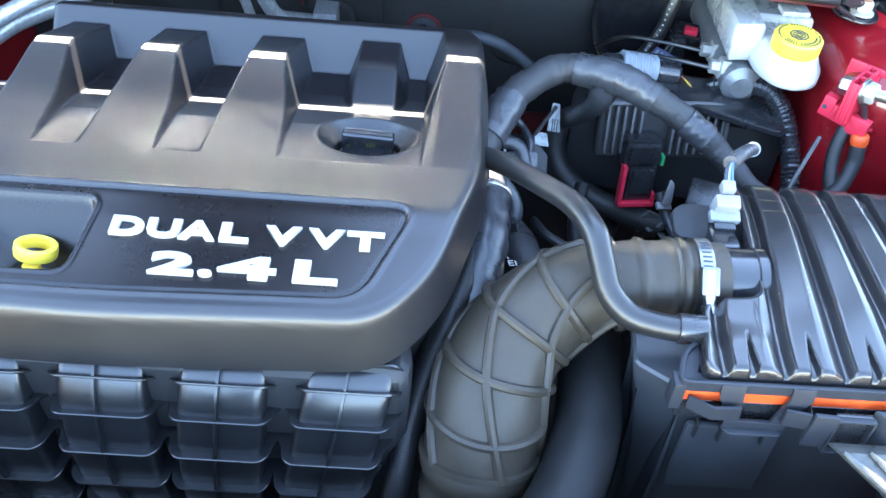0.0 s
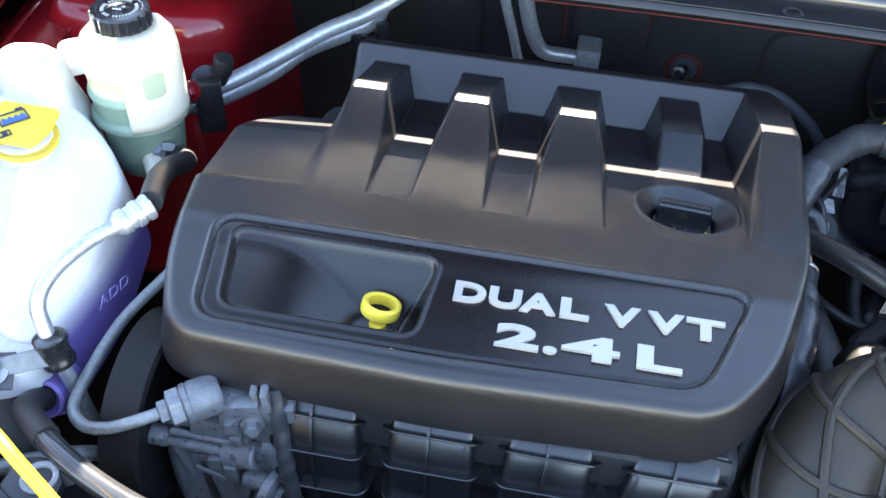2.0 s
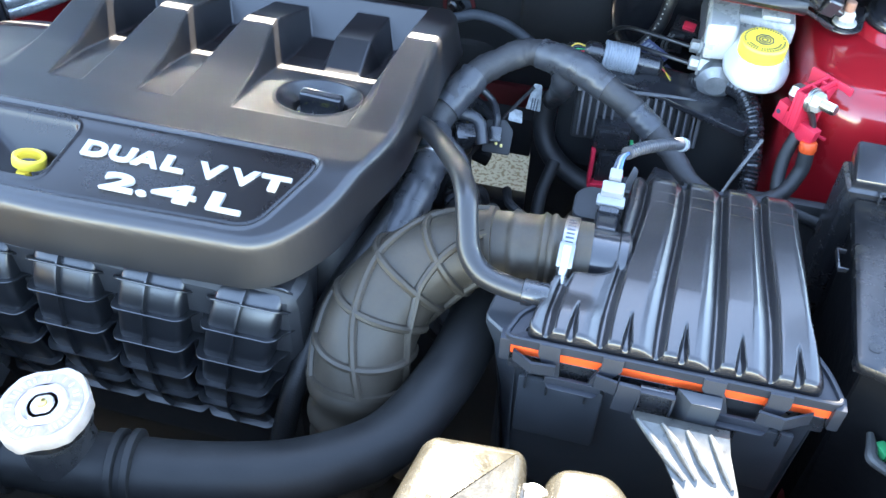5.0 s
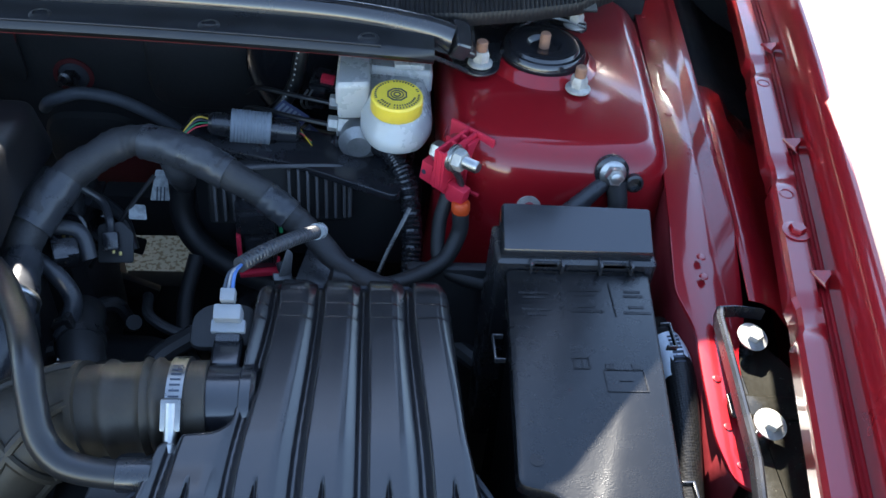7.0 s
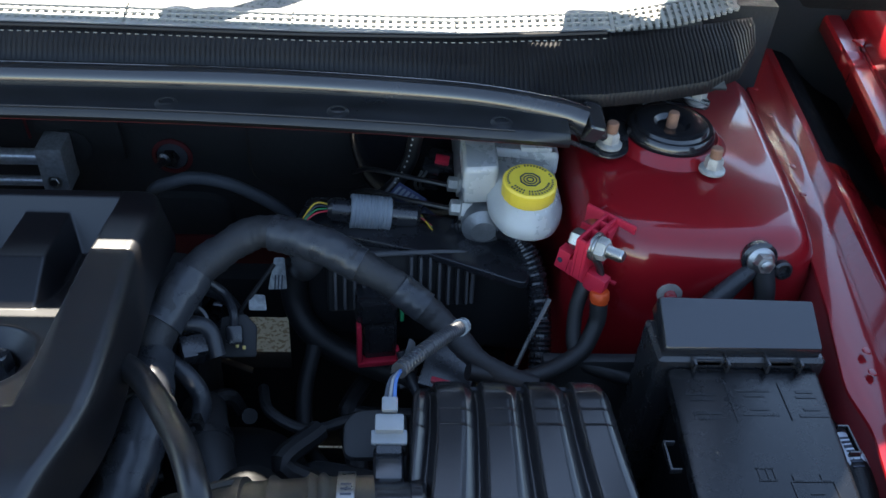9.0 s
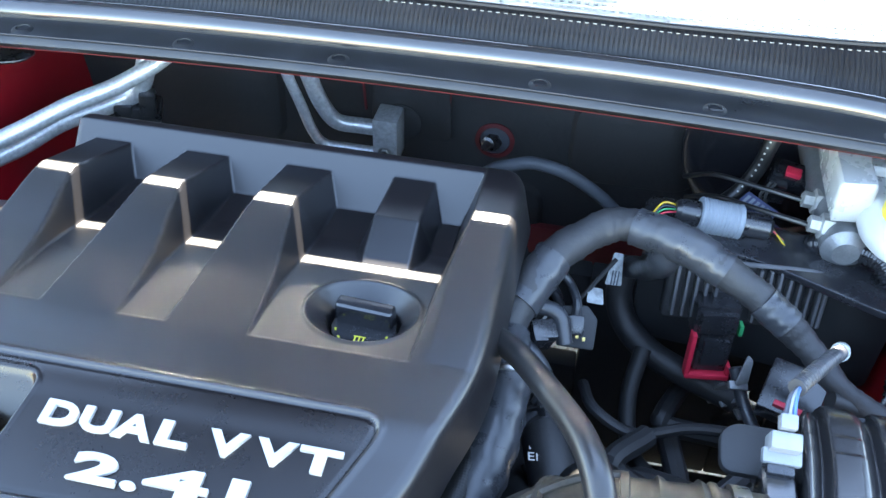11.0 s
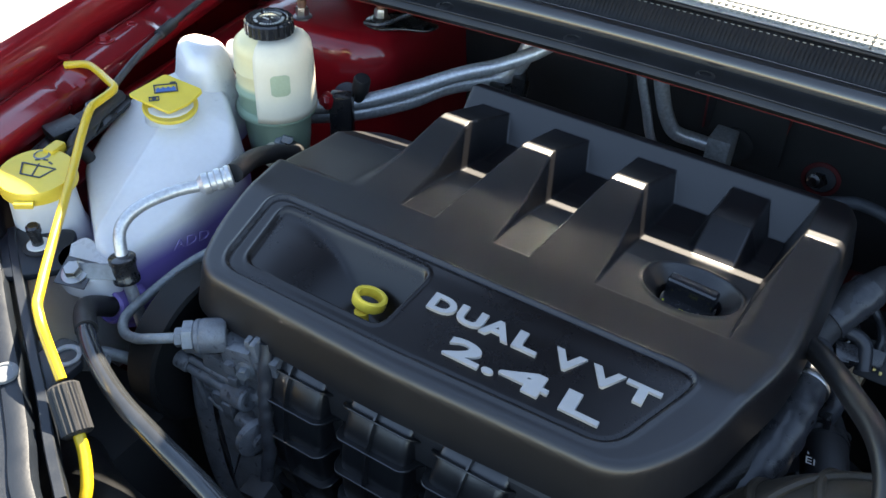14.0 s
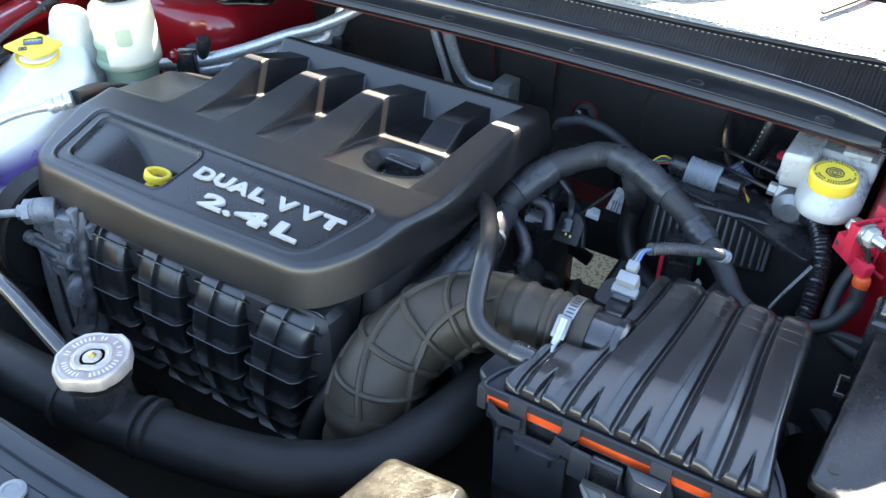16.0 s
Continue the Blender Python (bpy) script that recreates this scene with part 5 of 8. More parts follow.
def breather():
    b = thing("breather_pipe", "black moulded breather pipe from cover to air box", "pipe", (0.26, 0.14, 0.83))
    bm = bmesh.new()
    tube(bm, [(0.150, 0.330, 0.824), (0.168, 0.318, 0.829), (0.192, 0.292, 0.839), (0.220, 0.246, 0.854), (0.240, 0.208, 0.865), (0.252, 0.178, 0.865), (0.258, 0.158, 0.853), (0.265, 0.141, 0.838), (0.280, 0.130, 0.828), (0.304, 0.1255, 0.824), (0.330, 0.1235, 0.8235)], [0.0098, 0.0098, 0.0094, 0.0094, 0.0096, 0.0098, 0.0096, 0.0098, 0.0100, 0.0096, 0.0096], 20, 10)
    part("pipe", bm, PIPEBLACK, b)
    bm = bmesh.new()
    revolve(bm, (0.314, 0.1245, 0.8238), (1, -0.03, 0), [(0.009, 0), (0.0112, 0.001), (0.0112, 0.020), (0.010, 0.022)], 24)
    part("collar", bm, PLASTIC, b)


breather()


def sensor_plug():
    s = thing("sensor_plug", "pale grey sensor plug on the air box neck", "connector", (0.371, 0.245, 0.83))
    bm = bmesh.new()
    box(bm, (0.371, 0.247, 0.845), (0.020, 0.012, 0.019), pose(0, 0, 0, 25, 0, 0), 0.002)
    box(bm, (0.371, 0.2415, 0.838), (0.025, 0.010, 0.007), pose(0, 0, 0, 25, 0, 0), 0.0015)
    part("body", bm, PLUGGREY, s)
    bm = bmesh.new()
    box(bm, (0.371, 0.254, 0.858), (0.011, 0.010, 0.010), pose(0, 0, 0, 25, 0, 0), 0.0015)
    part("latch", bm, PLUGGREY, s)
    bm = bmesh.new()
    box(bm, (0.371, 0.240, 0.829), (0.018, 0.014, 0.016), pose(0, 0, 0, 20, 0, 0), 0.002)
    part("socket", bm, PLASTIC, s)
    for k, m in enumerate((INK, PLUGGREY, BLUEINK)):
        bm = bmesh.new()
        tube(bm, [(0.368 + 0.003 * k, 0.256, 0.862), (0.371 + 0.002 * k, 0.268, 0.868), (0.379, 0.280, 0.866)], 0.0014, 6, 5)
        part("wire", bm, m, s)
    bm = bmesh.new()
    corrugated(bm, [(0.377, 0.279, 0.8655), (0.392, 0.302, 0.858), (0.412, 0.335, 0.842), (0.428, 0.362, 0.826)], 0.0062, 0.004, 12, 0.12)
    part("conduit", bm, TAPE, s)
    bm = bmesh.new()
    revolve(bm, (0.428, 0.362, 0.826), (0.3, 0.7, -0.5), [(0.0072, 0), (0.0072, 0.010), (0.005, 0.012)], 16)
    part("end_cap", bm, TAG, s)


sensor_plug()


# ---- fuse box, strut towers and the side by the battery cables ----
def fuse_box():
    f = thing("fuse_box", "black dusty fuse box with a hinged lid", "fuse box", (0.64, 0.2, 0.55))
    lid = [(0.585, 0.312), (0.706, 0.312), (0.678, 0.043), (0.622, 0.043), (0.613, 0.082), (0.597, 0.103), (0.573, 0.109)]
    bm = bmesh.new()
    slab(bm, lid, 0.008, [(0.004, 0.826), (0, 0.827), (0, 0.833), (0.0012, 0.8358), (0.004, 0.837)], None, 4)
    top = part("lid", bm, DUSTY, f)
    bm = bmesh.new()
    slab(bm, lid, 0.008, [(0.02, 0.55), (0.014, 0.70), (0.010, 0.8265)])
    part("body", bm, LINER, f)
    bm = bmesh.new()
    slab(bm, [(0.577, 0.358), (0.713, 0.356), (0.712, 0.312), (0.578, 0.312)], 0.004, [(0.004, 0.60), (0, 0.70), (0, 0.842), (0.003, 0.845)])
    part("terminal_housing", bm, PLASTIC, f)
    bm = bmesh.new()
    slab(bm, [(-0.064, 0.024), (0.064, 0.022), (0.061, -0.024), (-0.066, -0.024)], 0.004, [(0, -0.012), (0, 0.0), (0.0008, 0.0035), (0.002, 0.005)], Matrix.Translation((0.647, 0.339, 0.8555)) @ pose(0, 0, 0, 17))
    part("terminal_cover", bm, GLOSSY, f)
    for x in (0.618, 0.676):
        bm = bmesh.new()
        for dx in (-0.013, 0.013):
            box(bm, (x + dx, 0.316, 0.842), (0.0022, 0.022, 0.010), None, 0.0006)
        box(bm, (x, 0.317, 0.841), (0.020, 0.010, 0.006), None, 0.001)
        part("hinge", bm, PLASTIC, f)
    for x, y in ((0.712, 0.250), (0.694, 0.105), (0.572, 0.235)):
        bm = bmesh.new()
        s = 1 if x > 0.6 else -1
        for dy in (-0.012, 0.012):
            box(bm, (x - s * 0.002, y + dy, 0.826), (0.008, 0.0016, 0.005), None, 0.0004)
        box(bm, (x + s * 0.002, y, 0.826), (0.0016, 0.0256, 0.005), None, 0.0004)
        part("side_latch", bm, PLASTIC, f)
    bm = bmesh.new()
    box(bm, (0.582, 0.118, 0.828), (0.014, 0.010, 0.012), None, 0.001)
    part("front_latch", bm, PLASTIC, f)
    # raised drawing of a battery and a book, dividers and bars in place of the fine print
    z = 0.8373
    for name, strokes in (
        ("battery_mark", (((0.663, 0.206), (0.030, 0.0009)), ((0.663, 0.186), (0.030, 0.0009)), ((0.648, 0.196), (0.0009, 0.02)), ((0.678, 0.196), (0.0009, 0.02)), ((0.653, 0.209), (0.006, 0.006)), ((0.673, 0.209), (0.006, 0.006)), ((0.663, 0.196), (0.010, 0.001)))),
        ("book_mark", (((0.627, 0.212), (0.0012, 0.010)), ((0.633, 0.212), (0.0012, 0.010)), ((0.632, 0.217), (0.013, 0.001)), ((0.632, 0.207), (0.013, 0.001)), ((0.638, 0.212), (0.0012, 0.010)))),
        ("divider", (((0.626, 0.278), (0.0009, 0.04)),)),
        ("divider", (((0.668, 0.278), (0.0009, 0.036)),)),
    ):
        bm = bmesh.new()
        for (x, y), (w, d) in strokes:
            box(bm, (x, y, z), (w, d, 0.0008), None, 0)
        part(name, bm, DUSTY, top)
    for x, y, w in ((0.605, 0.284, 0.024), (0.605, 0.279, 0.018), (0.605, 0.266, 0.022), (0.605, 0.261, 0.015), (0.646, 0.288, 0.026), (0.646, 0.283, 0.016), (0.646, 0.270, 0.014), (0.646, 0.265, 0.027),
                    (0.686, 0.287, 0.013), (0.686, 0.282, 0.016), (0.686, 0.270, 0.012), (0.686, 0.264, 0.022)):
        bm = bmesh.new()
        box(bm, (x, y, z - 0.0002), (w, 0.0026, 0.0006), None, 0)
        part("text_bar", bm, DUSTY, top)
    bm = bmesh.new()
    revolve(bm, (0.588, 0.128, 0.8365), (0, 0, 1), [(0.005, 0), (0.005, 0.0012), (0.002, 0.0012)], 18)
    part("moulding_mark", bm, DUSTY, top)


fuse_box()


def strut_tower(side):
    left = side > 0
    c = Vector((0.648, 0.594)) if left else Vector((-0.532, 0.680))
    z = 0.874 if left else 0.845
    def q(x, y):
        return (x, y) if left else (0.125 - x, y + 0.085)
    dz = 0 if left else z - 0.874
    t = thing("strut_tower", "glossy dark red strut tower" + (" with rusty studs" if left else " beside the reservoirs"), "strut tower", (c.x, c.y, 0.5), "strut towers")
    bm = bmesh.new()
    ring = [q(*p) for p in [(0.543, 0.475), (0.585, 0.437), (0.66, 0.428), (0.752, 0.430), (0.764, 0.50), (0.785, 0.77), (0.543, 0.77)]]
    slab(bm, ring, 0.075, [(-0.016, 0.45), (-0.010, 0.70), (-0.004, 0.80 + dz), (-0.003, 0.825 + dz), (0.0, 0.838 + dz), (0.005, 0.849 + dz), (0.012, 0.8575 + dz), (0.020, 0.862 + dz), (0.027, 0.8645 + dz)], None, 12)
    part("shell", bm, RED, t, angle=50)
    bm = bmesh.new()
    revolve(bm, (*c, z - 0.012), (0, 0, 1), [(0.062, 0.0), (0.055, 0.004), (0.050, 0.010), (0.0475, 0.012), (0.0455, 0.010), (0.03, 0.008)], 56)
    part("rim", bm, RED, t)
    m = thing("strut_mount", "black rubber strut mount cap with a rusty centre stud", "strut mount", (c.x, c.y, z - 0.01), "strut mounts")
    bm = bmesh.new()
    revolve(bm, (*c, z - 0.004), (0, 0, 1), [(0.043, 0), (0.0445, 0.004), (0.043, 0.010), (0.041, 0.0125), (0.037, 0.012), (0.035, 0.015), (0.030, 0.016), (0.018, 0.0145), (0.014, 0.010), (0.010, 0.010)], 56)
    part("cap", bm, GLOSSY, m)
    bm = bmesh.new()
    revolve(bm, (*c, z + 0.004), (0, 0, 1), [(0.0055, 0), (0.0055, 0.016), (0.0045, 0.018), (0, 0.018)], 16)
    part("centre_stud", bm, RUST, m, "rusty centre stud")
    spots = [(0.580, 0.563, 0.012), (0.676, 0.536, 0.004), (0.690, 0.650, 0.012)] if left else [(-0.45, 0.588, 0.008), (-0.546, 0.545, 0.0)]
    for x, y, up in spots:
        bolt("tower_nut", (x, y, z - 0.010 + up), (0, 0, 1), 0.0088, 0.015, NUTMETAL if left else STEEL, t, 0.0125, "nut", "", (0.0058, 0.012, RUST))


strut_tower(1)
strut_tower(-1)


def cowl_bracket():
    b = thing("cowl_bracket", "black painted steel brace bolted to the strut tower", "bracket", (0.57, 0.58, 0.872))
    bm = bmesh.new()
    sharp_slab(bm, [(0.548, 0.600), (0.556, 0.556), (0.577, 0.541), (0.598, 0.552), (0.604, 0.585), (0.622, 0.628), (0.66, 0.652), (0.70, 0.638), (0.706, 0.655), (0.68, 0.685), (0.60, 0.678), (0.556, 0.640)], 0.012, 0.8715, 0.8745, 0.001)
    part("plate", bm, PLASTIC, b)
    bm = bmesh.new()
    tube(bm, [(0.490, 0.528, 0.912), (0.525, 0.530, 0.902), (0.548, 0.540, 0.888), (0.566, 0.545, 0.877)], 0.0024, 8, 6)
    part("turned_edge", bm, PLASTIC, b)
    bm = bmesh.new()
    tube(bm, [(0.605, 0.585, 0.877), (0.622, 0.628, 0.880), (0.66, 0.654, 0.882), (0.700, 0.640, 0.880)], 0.003, 8, 6)
    part("turned_edge", bm, PLASTIC, b)
    bm = bmesh.new()
    box(bm, (0.556, 0.556, 0.905), (0.018, 0.034, 0.022), pose(0, 0, 0, 20, 20, 12), 0.004, 3)
    box(bm, (0.567, 0.570, 0.897), (0.014, 0.040, 0.008), pose(0, 0, 0, 20, 30, 12), 0.003, 3)
    part("clip", bm, SEAL, b)
    # its fellow on the other tower
    b = thing("cowl_bracket", "black painted steel brace bolted to the strut tower", "bracket", (-0.44, 0.60, 0.84))
    bm = bmesh.new()
    sharp_slab(bm, [(-0.475, 0.590), (-0.462, 0.568), (-0.440, 0.566), (-0.420, 0.585), (-0.385, 0.600), (-0.380, 0.625), (-0.45, 0.625)], 0.010, 0.8365, 0.8395, 0.001)
    part("plate", bm, PLASTIC, b)
    bm = bmesh.new()
    tube(bm, [(-0.462, 0.569, 0.842), (-0.436, 0.570, 0.846), (-0.412, 0.590, 0.858), (-0.375, 0.600, 0.875), (-0.31, 0.585, 0.895)], 0.0035, 8, 6)
    part("turned_edge", bm, PLASTIC, b)


cowl_bracket()


def tower_bits():
    g = thing("ground_cable", "black taped ground cable bolted to the strut tower", "cable", (0.69, 0.425, 0.83))
    bm = bmesh.new()
    revolve(bm, (0.695, 0.436, 0.846), (0, -1, 0.25), [(0.016, 0), (0.016, 0.006), (0.013, 0.008), (0, 0.008)], 28)
    lug = part("lug", bm, PLASTIC, g)
    bm = bmesh.new()
    revolve(bm, (0.717, 0.432, 0.837), (0, -1, 0.3), [(0.0085, 0), (0.0085, 0.008), (0.0060, 0.009), (0.0055, 0.003), (0, 0.003)], 20)
    part("loop", bm, PLASTIC, lug)
    bolt("bolt", (0.695, 0.428, 0.848), (0, -1, 0.35), 0.0092, 0.013, STEEL, g, 0.0125, "", "", (0.005, 0.004, STEEL))
    bm = bmesh.new()
    tube(bm, [(0.690, 0.428, 0.838), (0.672, 0.420, 0.823), (0.655, 0.412, 0.806), (0.640, 0.40, 0.77)], [0.007, 0.0085, 0.010, 0.009], 14, 6)
    part("cable", bm, TAPE, g)
    bm = bmesh.new()
    tube(bm, [(0.700, 0.428, 0.838), (0.704, 0.416, 0.815), (0.704, 0.41, 0.77)], [0.010, 0.009, 0.008], 14, 6)
    part("cable", bm, RUBBER, g)
    n = thing("tower_stud", "painted stud with a pale washer on the strut tower", "stud", (0.625, 0.424, 0.80))
    bm = bmesh.new()
    revolve(bm, (0.623, 0.430, 0.806), (0, -1, 0.15), [(0.0115, 0), (0.0115, 0.003), (0.009, 0.0035), (0, 0.0035)], 24)
    part("washer", bm, NUTMETAL, n)
    bm = bmesh.new()
    corrugated(bm, [(0.623, 0.427, 0.806), (0.623, 0.415, 0.807), (0.623, 0.405, 0.808)], 0.0058, 0.004, 14, 0.15)
    part("thread", bm, RED, n)


tower_bits()


def jump_terminal():
    j = thing("battery_terminal_block", "red plastic battery terminal block with a steel bolt", "terminal", (0.55, 0.44, 0.78))
    t = Matrix.Translation((0.535, 0.448, 0.852)) @ pose(0, 0, 0, 0, 0, -41)
    turned = t.to_3x3().to_4x4()

    def blocks(bm, rows):
        for c, s in rows:
            box(bm, t @ Vector(c), s, turned, 0.0009)
    # the holder: a double wall with two open pockets along its top
    bm = bmesh.new()
    blocks(bm, [((0.0065, 0.012, -0.010), (0.003, 0.050, 0.042)), ((0.0155, 0.012, -0.010), (0.003, 0.050, 0.042)), ((0.011, -0.0115, -0.010), (0.006, 0.003, 0.042)), ((0.011, 0.0085, -0.003), (0.006, 0.0025, 0.028)),
                ((0.011, 0.0235, -0.003), (0.006, 0.0025, 0.028)), ((0.011, 0.012, -0.018), (0.006, 0.047, 0.024))])
    part("holder", bm, REDPLASTIC, j)
    bm = bmesh.new()
    blocks(bm, [((0.011, 0.0372, -0.018), (0.050, 0.003, 0.058)), ((0.0265, 0.0285, -0.0455), (0.019, 0.019, 0.003)), ((0.0185, 0.0285, -0.020), (0.003, 0.019, 0.052)), ((-0.006, 0.030, -0.020), (0.014, 0.003, 0.030))])
    part("shroud", bm, REDPLASTIC, j)
    # the lower arm with its lug hole
    arm = t @ pose(0.011, 0.0, -0.028, 0, 6, 0)
    bm = bmesh.new()
    for a, b, c, d in ((-0.0255, -0.013, -0.011, 0.011), (-0.013, 0.006, -0.011, 0.006), (0.006, 0.0255, -0.015, 0.004)):
        box(bm, arm @ Vector(((a + b) / 2, 0.0, (c + d) / 2)), (b - a, 0.011, d - c), arm.to_3x3().to_4x4(), 0.0008)
    lower = part("arm", bm, REDPLASTIC, j)
    bm = bmesh.new()
    revolve(bm, arm @ Vector((-0.0215, -0.0052, -0.001)), arm.to_3x3() @ Vector((0, -1, 0)), [(0.0026, 0), (0.0026, 0.0006), (0, 0.0006)], 14)
    part("hole", bm, INK, lower)
    for a in (-0.009, 0.004):
        bm = bmesh.new()
        box(bm, arm @ Vector((a, -0.0058, -0.003)), (0.0012, 0.0014, 0.015), arm.to_3x3().to_4x4(), 0.0003)
        part("rib", bm, REDPLASTIC, lower)
    way = turned.to_3x3() @ Vector((1, 0, 0.10))
    at = t @ Vector((0.0, 0, 0))
    bm = bmesh.new()
    hexagon(bm, at + way * 0.005, -way, 0.0098, 0.010)
    part("bolt_head", bm, STEEL, j)
    bm = bmesh.new()
    revolve(bm, at + way * 0.017, way, [(0.0130, 0), (0.0130, 0.0022), (0.0115, 0.0026), (0.0120, 0.003), (0.0120, 0.0048), (0.0, 0.005)], 26)
    part("washers", bm, STEEL, j)
    bm = bmesh.new()
    hexagon(bm, at + way * 0.0215, way, 0.0105, 0.0085)
    part("nut", bm, NUTMETAL, j)
    bm = bmesh.new()
    revolve(bm, at + way * 0.029, way, [(0.0058, 0)] + [(0.0058 - 0.0008 * (k % 2), 0.0008 * k) for k in range(1, 20)] + [(0.0046, 0.0165), (0, 0.0165)], 16)
    part("thread", bm, STEEL, j)
    bm = bmesh.new()
    tube(bm, [at + way * 0.019 + Vector((0, -0.003, -0.010)), Vector((0.556, 0.434, 0.83)), Vector((0.561, 0.432, 0.812))], [0.006, 0.0055, 0.005], 10, 5, None, 0.6)
    part("cable_lug", bm, BLACKSTEEL, j)
    bm = bmesh.new()
    revolve(bm, (0.558, 0.426, 0.811), (0.1, -0.2, -1), [(0.0075, 0), (0.0088, 0.002), (0.0088, 0.009), (0.0078, 0.011), (0.0075, 0.0135), (0.006, 0.014)], 20)
    part("cable_boot", bm, ORANGE, j, "orange rubber sleeve")
    bm = bmesh.new()
    tube(bm, [(0.559, 0.423, 0.799), (0.558, 0.416, 0.778), (0.540, 0.397, 0.757), (0.49, 0.375, 0.75), (0.44, 0.37, 0.765)], 0.0080, 14, 7)
    part("cable", bm, RUBBER, j)
    bm = bmesh.new()
    tube(bm, [(0.549, 0.442, 0.815), (0.540, 0.425, 0.780), (0.545, 0.40, 0.75), (0.59, 0.39, 0.735)], 0.007, 12, 7)
    part("cable", bm, RUBBER, j)


jump_terminal()


def brake_reservoir():
    b = thing("brake_fluid_reservoir", "milky brake fluid reservoir with a yellow cap", "reservoir", (0.49, 0.55, 0.76))
    bm = bmesh.new()
    for ring, dz in (([(0.438, 0.524), (0.472, 0.528), (0.474, 0.620), (0.440, 0.620)], 0.0), ([(0.441, 0.570), (0.534, 0.560), (0.536, 0.660), (0.441, 0.660)], -0.005)):
        slab(bm, ring, 0.006, [(0.004, 0.828), (0.002, 0.832), (0.002, 0.846 + dz), (0.0, 0.847 + dz), (0.0, 0.864 + dz), (0.001, 0.868 + dz), (0.003, 0.870 + dz)])
    tank = part("tank", bm, BRAKEPLASTIC, b)
    bm = bmesh.new()
    slab(bm, [(0.463, 0.615), (0.533, 0.615), (0.533, 0.505), (0.520, 0.478), (0.498, 0.470), (0.476, 0.478), (0.463, 0.505)], 0.022, [(0.004, 0.826), (0.001, 0.828), (0, 0.830), (0, 0.838), (0.002, 0.841), (0.006, 0.850), (0.009, 0.855), (0.012, 0.857)], None, 6)
    part("filler_chamber", bm, BRAKEPLASTIC, b, "", 60)
    bm = bmesh.new()
    revolve(bm, (0.497, 0.506, 0.852), (0, -0.06, 1), [(0.025, 0), (0.0235, 0.003), (0.022, 0.004), (0.022, 0.010)], 36)
    part("neck", bm, BRAKEPLASTIC, b)
    bm = bmesh.new()
    revolve(bm, (0.497, 0.506, 0.857), (0, -0.06, 1), [(0.0240, 0), (0.0247, 0.001), (0.0247, 0.0145), (0.0232, 0.0165), (0, 0.0165)], 64, lambda f: 1 + 0.012 * (math.sin(20 * f) > 0))
    cap = part("cap", bm, YELLOW, b, "yellow screw cap with dark printing")
    g = Matrix.Translation((0.497, 0.505, 0.8736)) @ pose(0, 0, 0, 3.4, 0, 0)
    bm = bmesh.new()
    for rr, w, n in ((0.0098, 0.0011, 8), (0.0062, 0.0008, 28), (0.0034, 0.0009, 20)):
        ring = []
        for k in range(n):
            f = 2 * math.pi * k / n + math.pi / 8
            ring.append((rr * math.cos(f), rr * math.sin(f)))
        rings = [[g @ Vector((x * s, y * s, h)) for x, y in ring] for s, h in ((1 - w / rr, 0), (1 - w / rr, 0.0006), (1 + w / rr * 0.2, 0.0006), (1 + w / rr * 0.2, 0))]
        rings_to_faces(bm, rings, cap=False)
    rng = random.Random(4)
    for k in range(44):
        f = 2 * math.pi * k / 44
        if rng.random() < 0.12:
            continue
        for rr in ((0.0208, 0.0172) if 200 < math.degrees(f) < 345 else (0.0205,)):
            box(bm, g @ Vector((rr * math.cos(f), rr * math.sin(f), 0.0003)), (0.0011, 0.0019, 0.0006), g.to_3x3().to_4x4() @ pose(0, 0, 0, 0, 0, math.degrees(f) - 90), 0)
    part("print", bm, INK, cap)
    bm = bmesh.new()
    box(bm, (0.510, 0.568, 0.871), (0.030, 0.022, 0.006), None, 0.002)
    part("moulding", bm, BRAKEPLASTIC, tank)
    m = thing("brake_master_cylinder", "cast aluminium brake master cylinder with pipe fittings", "master cylinder", (0.46, 0.58, 0.72))
    bm = bmesh.new()
    revolve(bm, (0.462, 0.70, 0.806), (0, -1, -0.03), [(0.024, 0), (0.024, 0.10), (0.021, 0.115), (0.021, 0.175), (0.012, 0.182), (0, 0.182)], 28)
    part("barrel", bm, ALU, m)
    for x, y, z in ((0.450, 0.588, 0.805), (0.450, 0.545, 0.808)):
        bm = bmesh.new()
        revolve(bm, (x + 0.004, y, z), (-1, 0, 0.1), [(0.0125, 0), (0.0125, 0.014), (0.008, 0.015), (0.008, 0.024), (0.004, 0.025)], 6)
        part("union", bm, NUTMETAL, m)
        bm = bmesh.new()
        tube(bm, [(x - 0.018, y, z), (x - 0.06, y + 0.01, z + 0.002), (x - 0.10, y + 0.04, z - 0.01), (x - 0.12, y + 0.09, z - 0.05)], 0.0026, 8, 6)
        part("brake_pipe", bm, PIPEBLACK, m)
    o = thing("brake_booster", "black round brake booster on the firewall", "brake booster", (0.40, 0.70, 0.70))
    bm = bmesh.new()
    revolve(bm, (0.44, 0.755, 0.775), (0, -1, 0), [(0.112, 0), (0.112, 0.038), (0.108, 0.042), (0.085, 0.055), (0.04, 0.062), (0, 0.064)], 56)
    part("drum", bm, GLOSSY, o)
    bm = bmesh.new()
    revolve(bm, (0.44, 0.755, 0.775), (0, -1, 0), [(0.1125, 0.018), (0.1145, 0.019), (0.115, 0.022), (0.115, 0.032), (0.1145, 0.035), (0.1125, 0.036)], 56)
    part("crimped_rim", bm, GLOSSY, o)
    p = thing("sensor_connector", "black sensor plug with a red lock beside the reservoir", "connector", (0.425, 0.645, 0.78))
    bm = bmesh.new()
